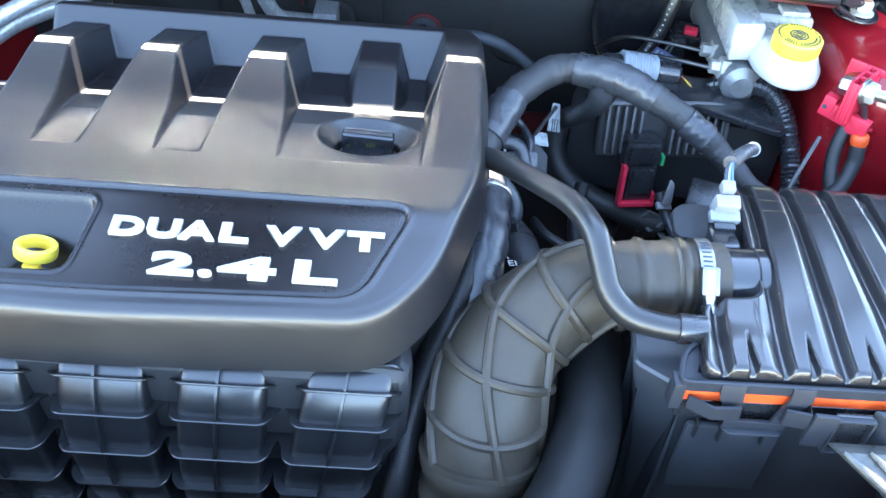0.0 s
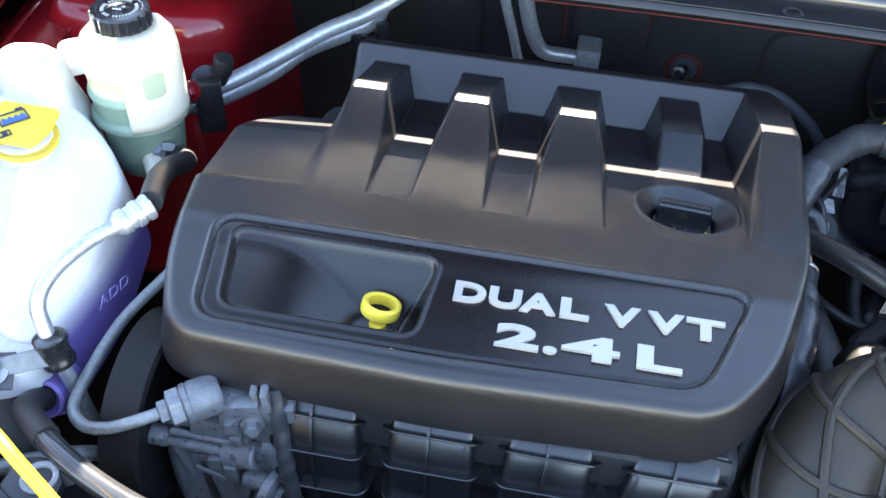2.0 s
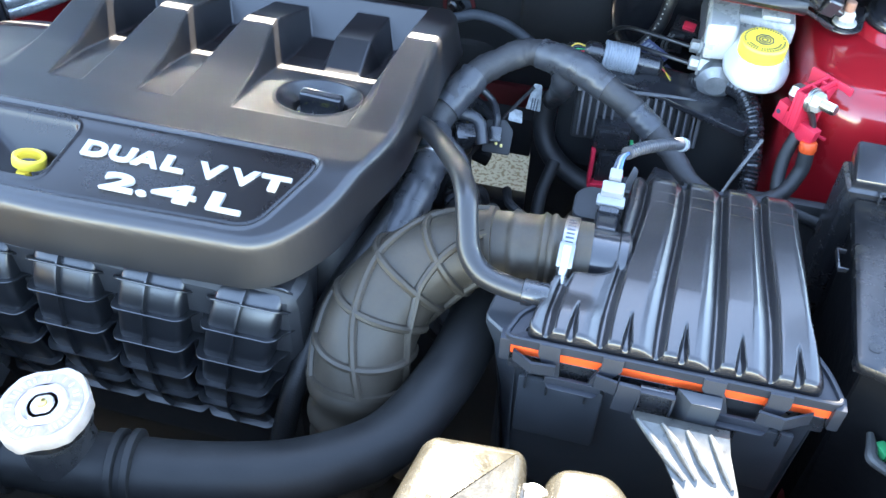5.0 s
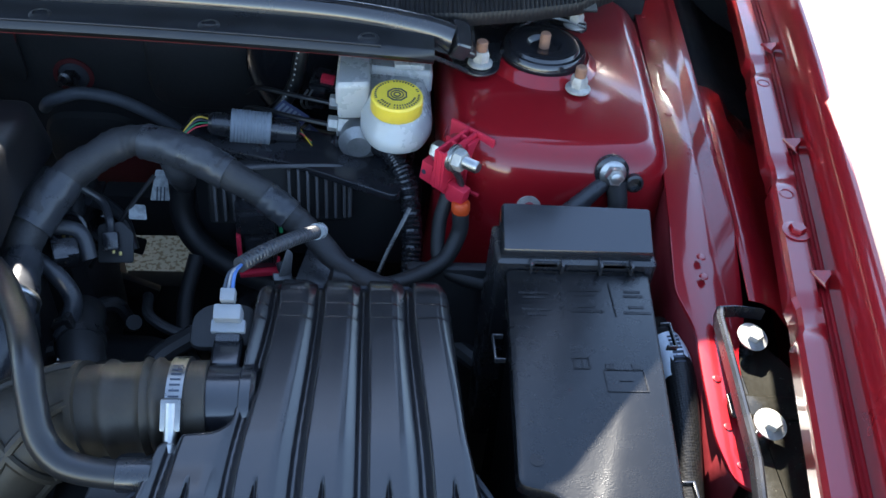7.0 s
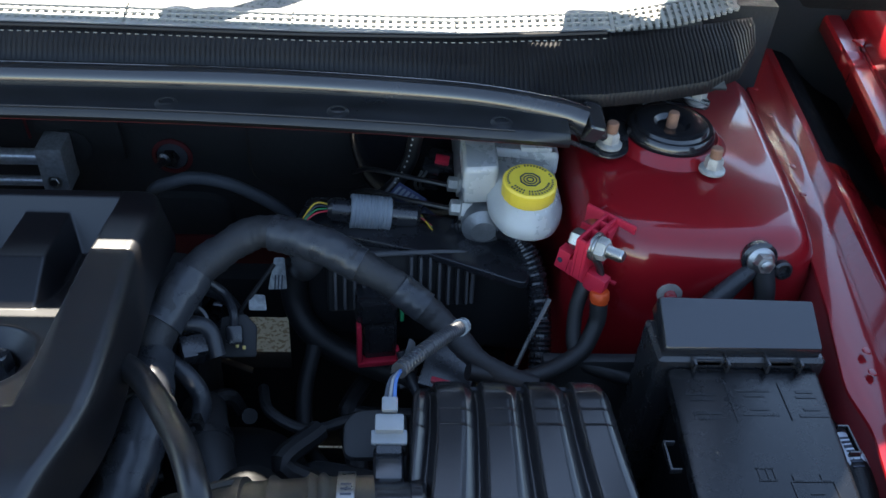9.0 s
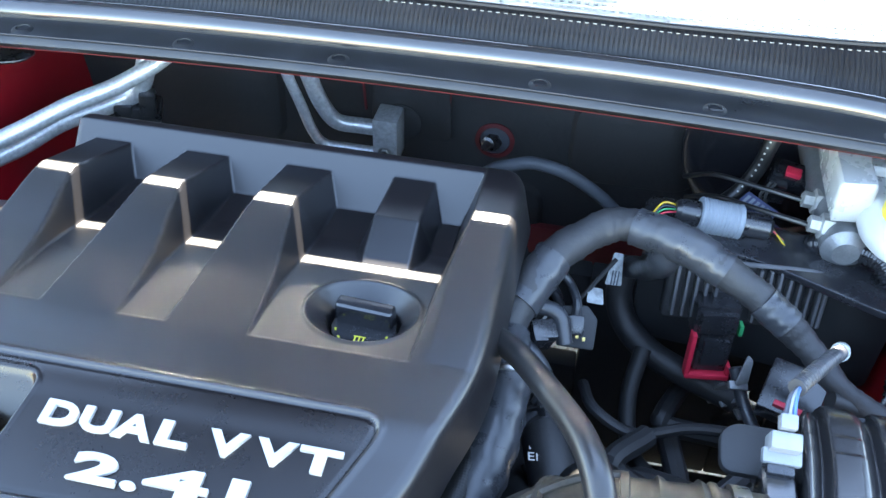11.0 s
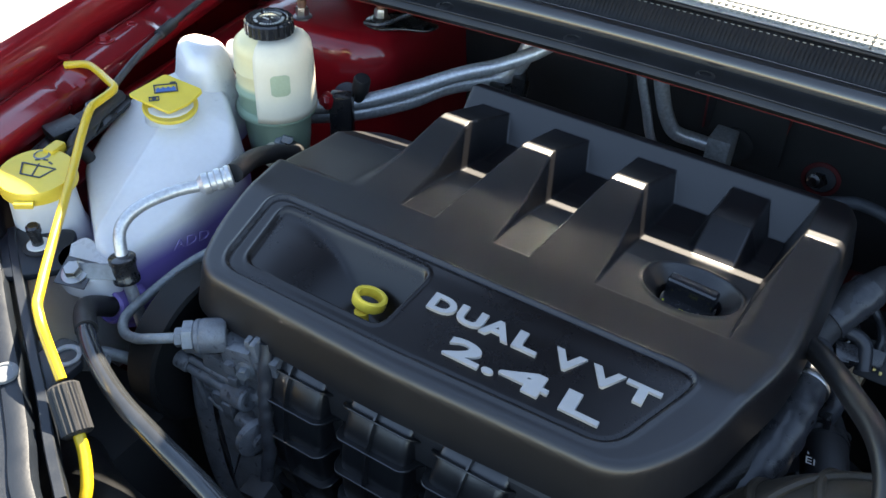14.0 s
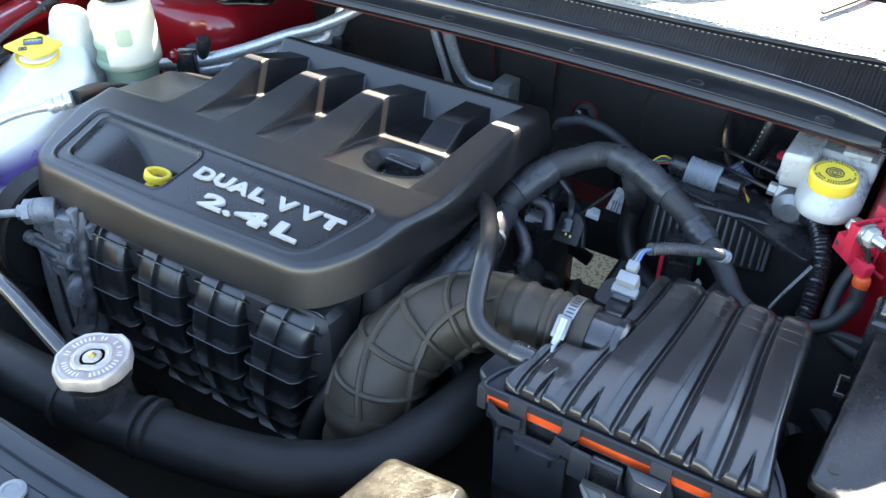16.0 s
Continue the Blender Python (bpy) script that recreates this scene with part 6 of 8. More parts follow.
    box(bm, (0.424, 0.638, 0.798), (0.034, 0.026, 0.018), pose(0, 0, 0, 15, 6, -8), 0.002)
    box(bm, (0.414, 0.632, 0.786), (0.020, 0.022, 0.022), pose(0, 0, 0, 10, 0, -8), 0.002)
    body = part("body", bm, PLASTIC, p)
    bm = bmesh.new()
    box(bm, (0.426, 0.630, 0.808), (0.015, 0.010, 0.006), pose(0, 0, 0, 15, 6, -8), 0.001)
    part("lock", bm, REDPLASTIC, body, "small red lock")
    for dx in (0.0, 0.005):
        bm = bmesh.new()
        tube(bm, [(0.408 + dx, 0.634, 0.780), (0.402 + dx, 0.622, 0.775), (0.398 + dx, 0.615, 0.788), (0.405 + dx, 0.62, 0.80)], 0.0016, 8, 5)
        part("wire", bm, WIREGREY, body)
    line = [(0.345, 0.600, 0.762), (0.362, 0.618, 0.766), (0.380, 0.628, 0.781), (0.392, 0.632, 0.806), (0.397, 0.634, 0.832), (0.404, 0.640, 0.856), (0.415, 0.66, 0.88)]
    w = thing("booster_hose", "black hose with pale print beside the brake booster", "hose", (0.36, 0.615, 0.75))
    bm = bmesh.new()
    tube(bm, line, 0.0078, 14, 8)
    part("hose", bm, PIPEBLACK, w)
    run = curve(line, 8)
    for k in range(16, 36, 2):
        a, b = Vector(run[k]), Vector(run[k + 1])
        bm = bmesh.new()
        tube(bm, [a + Vector((-0.0035, -0.0067, 0.0012)), (a + b) / 2 + Vector((-0.0035, -0.0067, 0.0012))], 0.0010, 6, 2)
        part("print_bar", bm, PRINT, w)


brake_reservoir()


# ---- harness and modules ----
def harness():
    h = thing("wiring_harness", "thick black taped wiring harness arching over the gearbox", "wiring harness", (0.28, 0.45, 0.77))
    main = [(0.170, 0.330, 0.72), (0.172, 0.350, 0.770), (0.182, 0.385, 0.803), (0.205, 0.425, 0.824), (0.2415, 0.460, 0.835), (0.270, 0.462, 0.841), (0.3086, 0.446, 0.842), (0.346, 0.432, 0.831), (0.379, 0.422, 0.814), (0.402, 0.411, 0.801), (0.420, 0.403, 0.788), (0.455, 0.378, 0.765), (0.50, 0.365, 0.75)]
    radii = [0.015, 0.016, 0.0165, 0.0155, 0.0148, 0.0150, 0.0155, 0.0142, 0.0132, 0.0128, 0.0118, 0.010, 0.0095]
    bm = bmesh.new()
    tube(bm, main, radii, 18, 10, lambda run, s, f: 1 + 0.03 * math.sin(run * 620 + f) + 0.045 * math.sin(run * 170 + 2 * f) + 0.03 * math.sin(run * 95 + 3 * f))
    part("trunk", bm, CLOTH, h, angle=60)
    for a, b in ((5, 8), (0, 2), (8, 10), (2, 4)):
        bm = bmesh.new()
        tube(bm, main[a:b], [r + 0.0014 for r in radii[a:b]], 24, 16, lambda run, s, f: 1 + 0.022 * math.sin(run * 700 + 3 * f) + 0.04 * math.sin(run * 240 + 2 * f) * math.sin(3 * f + run * 60))
        part("tape_wrap", bm, TAPE, h, "shiny black tape wrap", 60)
    bm = bmesh.new()
    tube(bm, [(0.296, 0.450, 0.840), (0.298, 0.455, 0.815), (0.291, 0.490, 0.775), (0.280, 0.535, 0.735)], [0.015, 0.014, 0.012, 0.011], 14, 6, lambda run, s, f: 1 + 0.05 * math.sin(run * 500 + 2 * f))
    part("branch", bm, TAPE, h, "", 60)
    for pts, r in (([(0.172, 0.38, 0.775), (0.20, 0.365, 0.765), (0.215, 0.35, 0.745), (0.205, 0.33, 0.72)], 0.008), ([(0.185, 0.40, 0.79), (0.215, 0.40, 0.785), (0.225, 0.385, 0.765)], 0.007)):
        bm = bmesh.new()
        tube(bm, pts, r, 12, 6)
        part("branch", bm, TAPE, h, "", 60)
    for k, (dy, dz) in enumerate(((0.0, 0.0), (0.004, 0.006))):
        bm = bmesh.new()
        tube(bm, [(0.190, 0.50 + dy, 0.735 + dz), (0.200, 0.518 + dy, 0.71 + dz), (0.215, 0.52 + dy, 0.69), (0.225, 0.505, 0.665)], 0.0045, 10, 6)
        part("branch", bm, TAPE, h, "", 60)
    bm = bmesh.new()
    revolve(bm, (0.196, 0.530, 0.680), (0.1, -1, 0.4), [(0.022, 0), (0.022, 0.016), (0.018, 0.018), (0.016, 0.010), (0.0, 0.010)], 26)
    box(bm, (0.198, 0.512, 0.700), (0.010, 0.006, 0.020), pose(0, 0, 0, 20, 15, 0), 0.001)
    part("connector", bm, PLASTIC, h)
    bm = bmesh.new()
    box(bm, (0.203, 0.386, 0.770), (0.022, 0.018, 0.026), pose(0, 0, 0, 20, 10, 25), 0.002)
    box(bm, (0.203, 0.376, 0.772), (0.012, 0.006, 0.016), pose(0, 0, 0, 20, 10, 25), 0.001)
    part("connector", bm, PLASTIC, h)
    # taped looms beside the cover
    l = thing("engine_loom", "black taped loom hanging beside the engine cover", "wiring loom", (0.17, 0.2, 0.68))
    bm = bmesh.new()
    tube(bm, [(0.180, 0.36, 0.79), (0.184, 0.31, 0.785), (0.180, 0.255, 0.775), (0.168, 0.205, 0.755), (0.156, 0.165, 0.73), (0.15, 0.14, 0.67)], [0.016, 0.019, 0.021, 0.021, 0.019, 0.016], 16, 8, lambda run, s, f: 1 + 0.05 * math.sin(run * 260 + 2 * f))
    part("loom", bm, TAPE, l, "", 60)
    bm = bmesh.new()
    revolve(bm, (0.184, 0.316, 0.785), (0.02, -1, -0.1), [(0.021, 0), (0.0215, 0.001), (0.0215, 0.004), (0.021, 0.005)], 24)
    part("tie_band", bm, STEEL, l)
    s = [(0.180, 0.365, 0.785), (0.178, 0.30, 0.785), (0.166, 0.225, 0.775), (0.149, 0.171, 0.760), (0.138, 0.145, 0.742), (0.127, 0.115, 0.715), (0.119, 0.078, 0.68), (0.112, 0.05, 0.63), (0.10, 0.03, 0.58)]
    hose("braided_cable", s, 0.0115, BRAID, "black braided cable sleeve beside the intake manifold", "cable", "", 14, 8)
    b = [(-0.217, 0.088, 0.800), (-0.211, 0.074, 0.765), (-0.205, 0.064, 0.735), (-0.199, 0.057, 0.70), (-0.198, 0.047, 0.665)]
    c = thing("pump_cable", "black wrapped sensor cable with a plug beside the pump", "cable", (-0.205, 0.05, 0.62))
    bm = bmesh.new()
    tube(bm, b, 0.0065, 12, 8, lambda run, s, f: 1 + 0.10 * math.sin(run * 1100 + f))
    part("sleeve", bm, TAPE, c, "", 60)
    bm = bmesh.new()
    box(bm, (-0.196, 0.040, 0.650), (0.028, 0.020, 0.042), pose(0, 0, 0, 12, -10, 0), 0.002)
    plug = part("plug", bm, DARK, c)
    bm = bmesh.new()
    box(bm, (-0.200, 0.0285, 0.652), (0.020, 0.002, 0.004), pose(0, 0, 0, 12, -10, 0), 0.0006)
    part("lock_tab", bm, REDPLASTIC, plug, "red lock tab")
    for dx in (-0.006, 0.0, 0.006):
        bm = bmesh.new()
        box(bm, (-0.192 + dx, 0.0285, 0.638), (0.0012, 0.0012, 0.028), pose(0, 0, 0, 12, -10, 0), 0)
        part("guide", bm, PLASTIC, plug)


harness()


def modules():
    # grey inline connector
    g = thing("inline_connector", "grey ribbed inline connector between black cables", "connector", (0.35, 0.545, 0.78))
    ax = (1, 0.06, -0.12)
    bm = bmesh.new()
    revolve(bm, (0.332, 0.546, 0.802), ax, [(0.0165, 0), (0.0175, 0.001)] + [(0.0175 - 0.0009 * (k % 2), 0.002 + 0.0016 * k) for k in range(22)] + [(0.0175, 0.039), (0.0165, 0.040)], 32)
    part("shell", bm, GREYPLASTIC, g)
    bm = bmesh.new()
    revolve(bm, (0.310, 0.545, 0.8045), ax, [(0.008, 0), (0.0115, 0.004), (0.0125, 0.023)], 20)
    part("plug_body", bm, PLASTIC, g)
    bm = bmesh.new()
    revolve(bm, (0.371, 0.5485, 0.7975), ax, [(0.0125, 0), (0.0125, 0.026), (0.009, 0.030)], 20)
    part("plug_body", bm, PLASTIC, g)
    for k, m in enumerate((REDPLASTIC, GREEN, INK, YPAINT)):
        bm = bmesh.new()
        tube(bm, [(0.313, 0.545 + 0.003 * (k - 1.5), 0.806), (0.298, 0.538 + 0.003 * k, 0.803 + 0.002 * k), (0.285, 0.522 + 0.002 * k, 0.80)], 0.0009, 6, 5)
        part("wire", bm, m, g)
        bm = bmesh.new()
        tube(bm, [(0.400, 0.549 + 0.002 * k, 0.795), (0.418, 0.540 - 0.003 * k, 0.785), (0.435, 0.528 - 0.003 * k, 0.776)], 0.0008, 6, 5)
        part("wire", bm, m, g)
    # control module under a dark shelf
    shelf = thing("battery_tray", "black plastic tray over the gearbox", "tray", (0.40, 0.50, 0.70))
    turn = pose(0, 0, 0, 0, 0, -7)
    bm = bmesh.new()
    t = Matrix.Translation((0.405, 0.534, 0.788)) @ turn @ pose(0, 0, 0, 3, 2, 0)
    sharp_slab(bm, [(-0.13, -0.015), (0.0, -0.030), (0.105, -0.058), (0.115, 0.022), (-0.12, 0.035)], 0.012, -0.010, 0.0, 0.003, t)
    part("top", bm, PLASTIC, shelf)
    bm = bmesh.new()
    box(bm, (0.41, 0.545, 0.70), (0.24, 0.05, 0.11), turn, 0.01)
    part("wall", bm, DARK, shelf)
    # made-up dark sheet that hides the red wall behind it
    bm = bmesh.new()
    box(bm, (0.585, 0.398, 0.58), (0.15, 0.012, 0.35), None, 0.004)
    part("side_wall", bm, DARK, shelf)
    e = thing("control_module", "dark finned engine control module under the tray", "control module", (0.38, 0.50, 0.70))
    t = Matrix.Translation((0.382, 0.500, 0.752)) @ pose(0, 0, 0, 76, 0, 5)
    turned = t.to_3x3().to_4x4()
    bm = bmesh.new()
    box(bm, t @ Vector((0, 0, -0.008)), (0.142, 0.066, 0.016), turned, 0.005, 3)
    body = part("case", bm, DARK, e)
    for k in range(15):
        if 4 < k < 8:
            continue
        bm = bmesh.new()
        box(bm, t @ Vector((-0.063 + 0.0092 * k, 0.002, 0.004)), (0.0030, 0.054, 0.011), turned, 0.001)
        part("fin", bm, GREYFIN, body)
    bm = bmesh.new()
    tube(bm, [t @ Vector(q) for q in ((-0.070, 0.030, 0.006), (0.0, 0.033, 0.006), (0.062, 0.031, 0.006), (0.071, 0.020, 0.006), (0.071, -0.025, 0.006))], 0.0024, 8, 6)
    part("edge_bead", bm, GREYFIN, body)
    p = thing("module_plug", "black module plug with a red locking lever", "connector", (0.36, 0.48, 0.66))
    t = Matrix.Translation((0.360, 0.478, 0.724)) @ pose(0, 0, 0, 84, 0, 8)
    turned = t.to_3x3().to_4x4()
    bm = bmesh.new()
    box(bm, t @ Vector((0, 0.012, -0.004)), (0.040, 0.036, 0.026), turned, 0.003)
    box(bm, t @ Vector((0.001, 0.014, 0.010)), (0.034, 0.022, 0.010), turned, 0.002)
    box(bm, t @ Vector((0.003, -0.022, 0.000)), (0.032, 0.044, 0.022), turned, 0.003)
    box(bm, t @ Vector((0.003, -0.020, 0.012)), (0.024, 0.030, 0.006), turned, 0.002)
    plug = part("body", bm, PLASTIC, p)
    bm = bmesh.new()
    box(bm, t @ Vector((0.001, 0.0225, 0.0135)), (0.026, 0.003, 0.0012), turned, 0)
    part("label", bm, BLUEINK, plug, "blue printed strip")
    bm = bmesh.new()
    for q, s in (((-0.0185, -0.024, 0.010), (0.005, 0.050, 0.012)), ((0.0005, -0.0475, 0.010), (0.042, 0.006, 0.014)), ((0.0195, -0.041, 0.010), (0.004, 0.014, 0.012))):
        box(bm, t @ Vector(q), s, turned, 0.002)
    part("lever", bm, REDPLASTIC, p, "red locking lever")
    bm = bmesh.new()
    box(bm, t @ Vector((0.024, 0.004, 0.004)), (0.004, 0.012, 0.010), turned, 0.001)
    part("green_seal", bm, GREEN, plug)
    for x, y, z, w in ((0.385, 0.470, 0.652, 0.020), (0.400, 0.462, 0.646, 0.012), (0.372, 0.478, 0.645, 0.012)):
        bm = bmesh.new()
        box(bm, (x, y, z), (w, 0.004, 0.020), pose(0, 0, 0, 20, 35, 20), 0.001)
        box(bm, (x + 0.004, y - 0.006, z - 0.010), (w * 0.7, 0.012, 0.003), pose(0, 0, 0, 10, 20, 30), 0.0008)
        whole("metal_tab", bm, ALU, "small bent metal tab under the module plug", "bracket", "metal tabs")
    p = thing("module_plug", "second black module plug with a red edge", "connector", (0.43, 0.42, 0.68))
    bm = bmesh.new()
    box(bm, (0.432, 0.425, 0.705), (0.05, 0.05, 0.03), pose(0, 0, 0, 25, 0, -20), 0.003)
    part("body", bm, PLASTIC, p)
    bm = bmesh.new()
    box(bm, (0.436, 0.399, 0.711), (0.05, 0.005, 0.012), pose(0, 0, 0, 25, 0, -20), 0.001)
    part("edge", bm, REDPLASTIC, p)
    # corrugated conduit beside the reservoir
    bm = bmesh.new()
    corrugated(bm, [(0.420, 0.560, 0.762), (0.432, 0.553, 0.774), (0.446, 0.545, 0.787), (0.463, 0.535, 0.796), (0.482, 0.525, 0.800), (0.497, 0.513, 0.797), (0.511, 0.490, 0.777), (0.517, 0.455, 0.745), (0.516, 0.42, 0.71)], 0.0112, 0.0055, 16, 0.13)
    whole("corrugated_conduit", bm, PLASTIC, "black corrugated wiring conduit below the brake reservoir", "conduit", "", "", 20)
    # cable ties, tag
    bm = bmesh.new()
    tube(bm, [(0.478, 0.372, 0.752), (0.493, 0.39, 0.785), (0.51, 0.41, 0.815)], 0.0022, 6, 6, None, 0.5)
    box(bm, (0.478, 0.371, 0.752), (0.010, 0.008, 0.008), pose(0, 0, 0, 0, 0, 20), 0.001)
    whole("cable_tie", bm, PLASTIC, "black cable tie round the battery cables", "cable tie")
    t = thing("wire_tag", "clear printed tag hanging from the harness", "tag", (0.255, 0.50, 0.74))
    m = Matrix.Translation((0.264, 0.504, 0.756)) @ pose(0, 0, 0, 62, 25, 35)
    bm = bmesh.new()
    sharp_slab(bm, [(-0.006, 0.015), (0.006, 0.015), (0.011, -0.016), (-0.011, -0.016)], 0.002, -0.0006, 0.0006, 0.0003, m)
    tag = part("strip", bm, TAG, t)
    bm = bmesh.new()
    for x in (-0.004, 0.0, 0.004):
        box(bm, m @ Vector((x, -0.009, 0.0008)), (0.0012, 0.014, 0.0006), m.to_3x3().to_4x4(), 0)
    part("print_bars", bm, INK, tag)
    # labels on the sensor cables
    for x, y, z, a in ((0.389, 0.577, 0.796, -38), (0.414, 0.573, 0.768, -44)):
        bm = bmesh.new()
        box(bm, (x, y, z), (0.036, 0.020, 0.004), pose(0, 0, 0, 20, 8, a), 0.001)
        c = whole("cable_label", bm, BLUELABEL, "dark blue cable label with pale bars", "label", "cable labels")
        bm = bmesh.new()
        for k in range(5):
            box(bm, Vector((x, y, z)) + pose(0, 0, 0, 20, 8, a) @ Vector((-0.013 + 0.0055 * k, 0, 0.0023)), (0.003, 0.012, 0.0005), pose(0, 0, 0, 20, 8, a), 0)
        part("bars", bm, GREYPLASTIC, c)


GREYFIN = mat("module_fins", (0.11, 0.11, 0.115), 0.5, metal=0.3)
BLUELABEL = mat("cable_label", (0.05, 0.06, 0.12), 0.4)
modules()


def hoses():
    hose("vacuum_hose", [(0.118, 0.630, 0.757), (0.130, 0.615, 0.775), (0.148, 0.609, 0.786), (0.168, 0.610, 0.791), (0.199, 0.614, 0.783), (0.226, 0.620, 0.765), (0.252, 0.626, 0.742), (0.27, 0.63, 0.72)], 0.0068, DUSTYHOSE, "thin dusty grey hose arching before the firewall", "hose")
    g = thing("coolant_hose", "black coolant hose with a spring clamp and pale print", "hose", (0.22, 0.30, 0.60))
    bm = bmesh.new()
    tube(bm, [(0.205, 0.385, 0.69), (0.212, 0.355, 0.708), (0.222, 0.320, 0.713), (0.236, 0.275, 0.700), (0.250, 0.23, 0.67)], 0.0205, 22, 8)
    part("hose", bm, RUBBER, g)
    bm = bmesh.new()
    revolve(bm, (0.2175, 0.337, 0.7115), (0.25, -0.96, 0.05), [(0.0208, 0), (0.0222, 0.0005), (0.0222, 0.010), (0.0208, 0.0105)], 30)
    box(bm, (0.205, 0.337, 0.734), (0.016, 0.010, 0.005), pose(0, 0, 0, 0, -35, 0), 0.001)
    box(bm, (0.214, 0.334, 0.739), (0.006, 0.010, 0.012), pose(0, 0, 0, 0, -15, 0), 0.001)
    part("spring_clamp", bm, BLACKSTEEL, g)
    m = Matrix.Translation((0.2215, 0.290, 0.7265)) @ pose(0, 0, 0, -8, 0, 8)
    lettering("print", "ENG", 0.013, m, PRINT, g, 0.0002, 1.0, 0.0, "CENTER")
    bm = bmesh.new()
    box(bm, m @ Vector((0.001, 0.016, -0.0014)), (0.024, 0.004, 0.0006), m.to_3x3().to_4x4(), 0)
    part("print_bars", bm, PRINT, g)
    hose("lower_hose", [(0.278, 0.545, 0.735), (0.274, 0.533, 0.70), (0.285, 0.518, 0.675), (0.310, 0.500, 0.660), (0.345, 0.485, 0.652), (0.40, 0.47, 0.64)], 0.0135, RUBBER, "black rubber hose curving under the module", "hose")
    r = thing("radiator_hose", "thick black upper radiator hose with a filler neck", "radiator hose", (0.0, -0.08, 0.70))
    bm = bmesh.new()
    tube(bm, [(-0.36, -0.03, 0.66), (-0.29, -0.062, 0.705), (-0.21, -0.083, 0.738), (-0.12, -0.090, 0.750), (-0.04, -0.087, 0.753), (0.04, -0.076, 0.748), (0.11, -0.057, 0.738), (0.175, -0.026, 0.727), (0.228, 0.020, 0.722), (0.258, 0.085, 0.728), (0.270, 0.15, 0.73), (0.272, 0.21, 0.735), (0.26, 0.28, 0.72)], 0.0265, 26, 10)
    part("hose", bm, HOSE, r)
    for x, y, way in ((0.038, -0.071, (0.97, 0.2, -0.06)), (0.050, -0.068, (0.97, 0.2, -0.06)), (-0.045, -0.084, (0.99, 0.1, -0.02))):
        bm = bmesh.new()
        revolve(bm, (x, y - 0.005, 0.751), way, [(0.0262, 0), (0.0290, 0.001), (0.0290, 0.006), (0.0262, 0.007)], 32)
        part("ridge", bm, HOSE, r)
    bm = bmesh.new()
    revolve(bm, (0.0, -0.079, 0.762), (0, 0, 1), [(0.028, 0), (0.026, 0.020), (0.026, 0.030), (0.030, 0.034), (0.030, 0.038)], 32)
    part("filler_neck", bm, BLACKSTEEL, r)
    bm = bmesh.new()
    lobes = lambda f: 1 + 0.075 * max(0.0, math.cos(2 * f + 0.5)) ** 2 + 0.035 * max(0.0, math.cos(6 * f)) ** 4 - 0.05 * max(0.0, math.cos(2 * f - 0.75)) ** 8
    revolve(bm, (0.0, -0.079, 0.806), (0, 0, 1), [(0.0295, 0), (0.0325, 0.002), (0.0330, 0.012), (0.0315, 0.0148), (0.0295, 0.0150), (0.0285, 0.0142), (0.0185, 0.0142), (0.0170, 0.0158), (0.0145, 0.0160), (0.013, 0.0146), (0.0085, 0.0140), (0.0075, 0.0155), (0.004, 0.0160), (0, 0.0162)], 120, lobes)
    top = part("filler_cap", bm, CAPMETAL, r, "worn aluminium cap with stamped bars")
    bm = bmesh.new()
    ring = [(0.0283, 0.0), (0.0283, 0.0003), (0.0188, 0.0003), (0.0188, 0.0)]
    revolve(bm, (0.0, -0.079, 0.8203), (0, 0, 1), ring, 96, lambda f: 1.0)
    part("printed_ring", bm, CAPFIELD, top, "brownish worn printed ring")
    rng = random.Random(7)
    bm = bmesh.new()
    for k in range(40):
        f = 2 * math.pi * k / 40
        if rng.random() < 0.15:
            continue
        box(bm, (0.0238 * math.cos(f), -0.079 + 0.0238 * math.sin(f), 0.8207), (0.0014, 0.0044, 0.0004), pose(0, 0, 0, 0, 0, math.degrees(f) - 90), 0)
    part("stamped_bars", bm, PRINT, top)
    bm = bmesh.new()
    revolve(bm, (0.0, -0.079, 0.8218), (0, 0, 1), [(0.004, 0), (0.0036, 0.0015), (0, 0.003)], 12)
    part("rivet", bm, BRASS, top)
    # overflow line from the coolant tank to the neck
    o = thing("overflow_hose", "dark metal overflow line from tank to filler neck", "hose", (-0.2, -0.04, 0.79))
    bm = bmesh.new()
    tube(bm, [(-0.398, 0.070, 0.760), (-0.398, 0.056, 0.772), (-0.390, 0.041, 0.786), (-0.375, 0.028, 0.793), (-0.358, 0.016, 0.796)], 0.0098, 16, 8)
    part("rubber_end", bm, RUBBER, o)
    bm = bmesh.new()
    tube(bm, [(-0.368, 0.023, 0.794), (-0.350, 0.010, 0.797), (-0.315, -0.008, 0.797), (-0.27, -0.0245, 0.798), (-0.217, -0.037, 0.800), (-0.156, -0.050, 0.802), (-0.09, -0.066, 0.800), (-0.026, -0.080, 0.794)], 0.0080, 20, 8)
    part("line", bm, SHINYSTEEL, o)


CAPFIELD = mat("cap_print_field", (0.27, 0.205, 0.195), 0.55, var=(150, 0.4))
CAPMETAL = mat("worn_cap_metal", (0.40, 0.35, 0.32), 0.42, metal=0.5, var=(80, 0.25), bump=(400, 0.2))
BRASS = mat("brass", (0.55, 0.42, 0.15), 0.35, metal=1.0)
hoses()


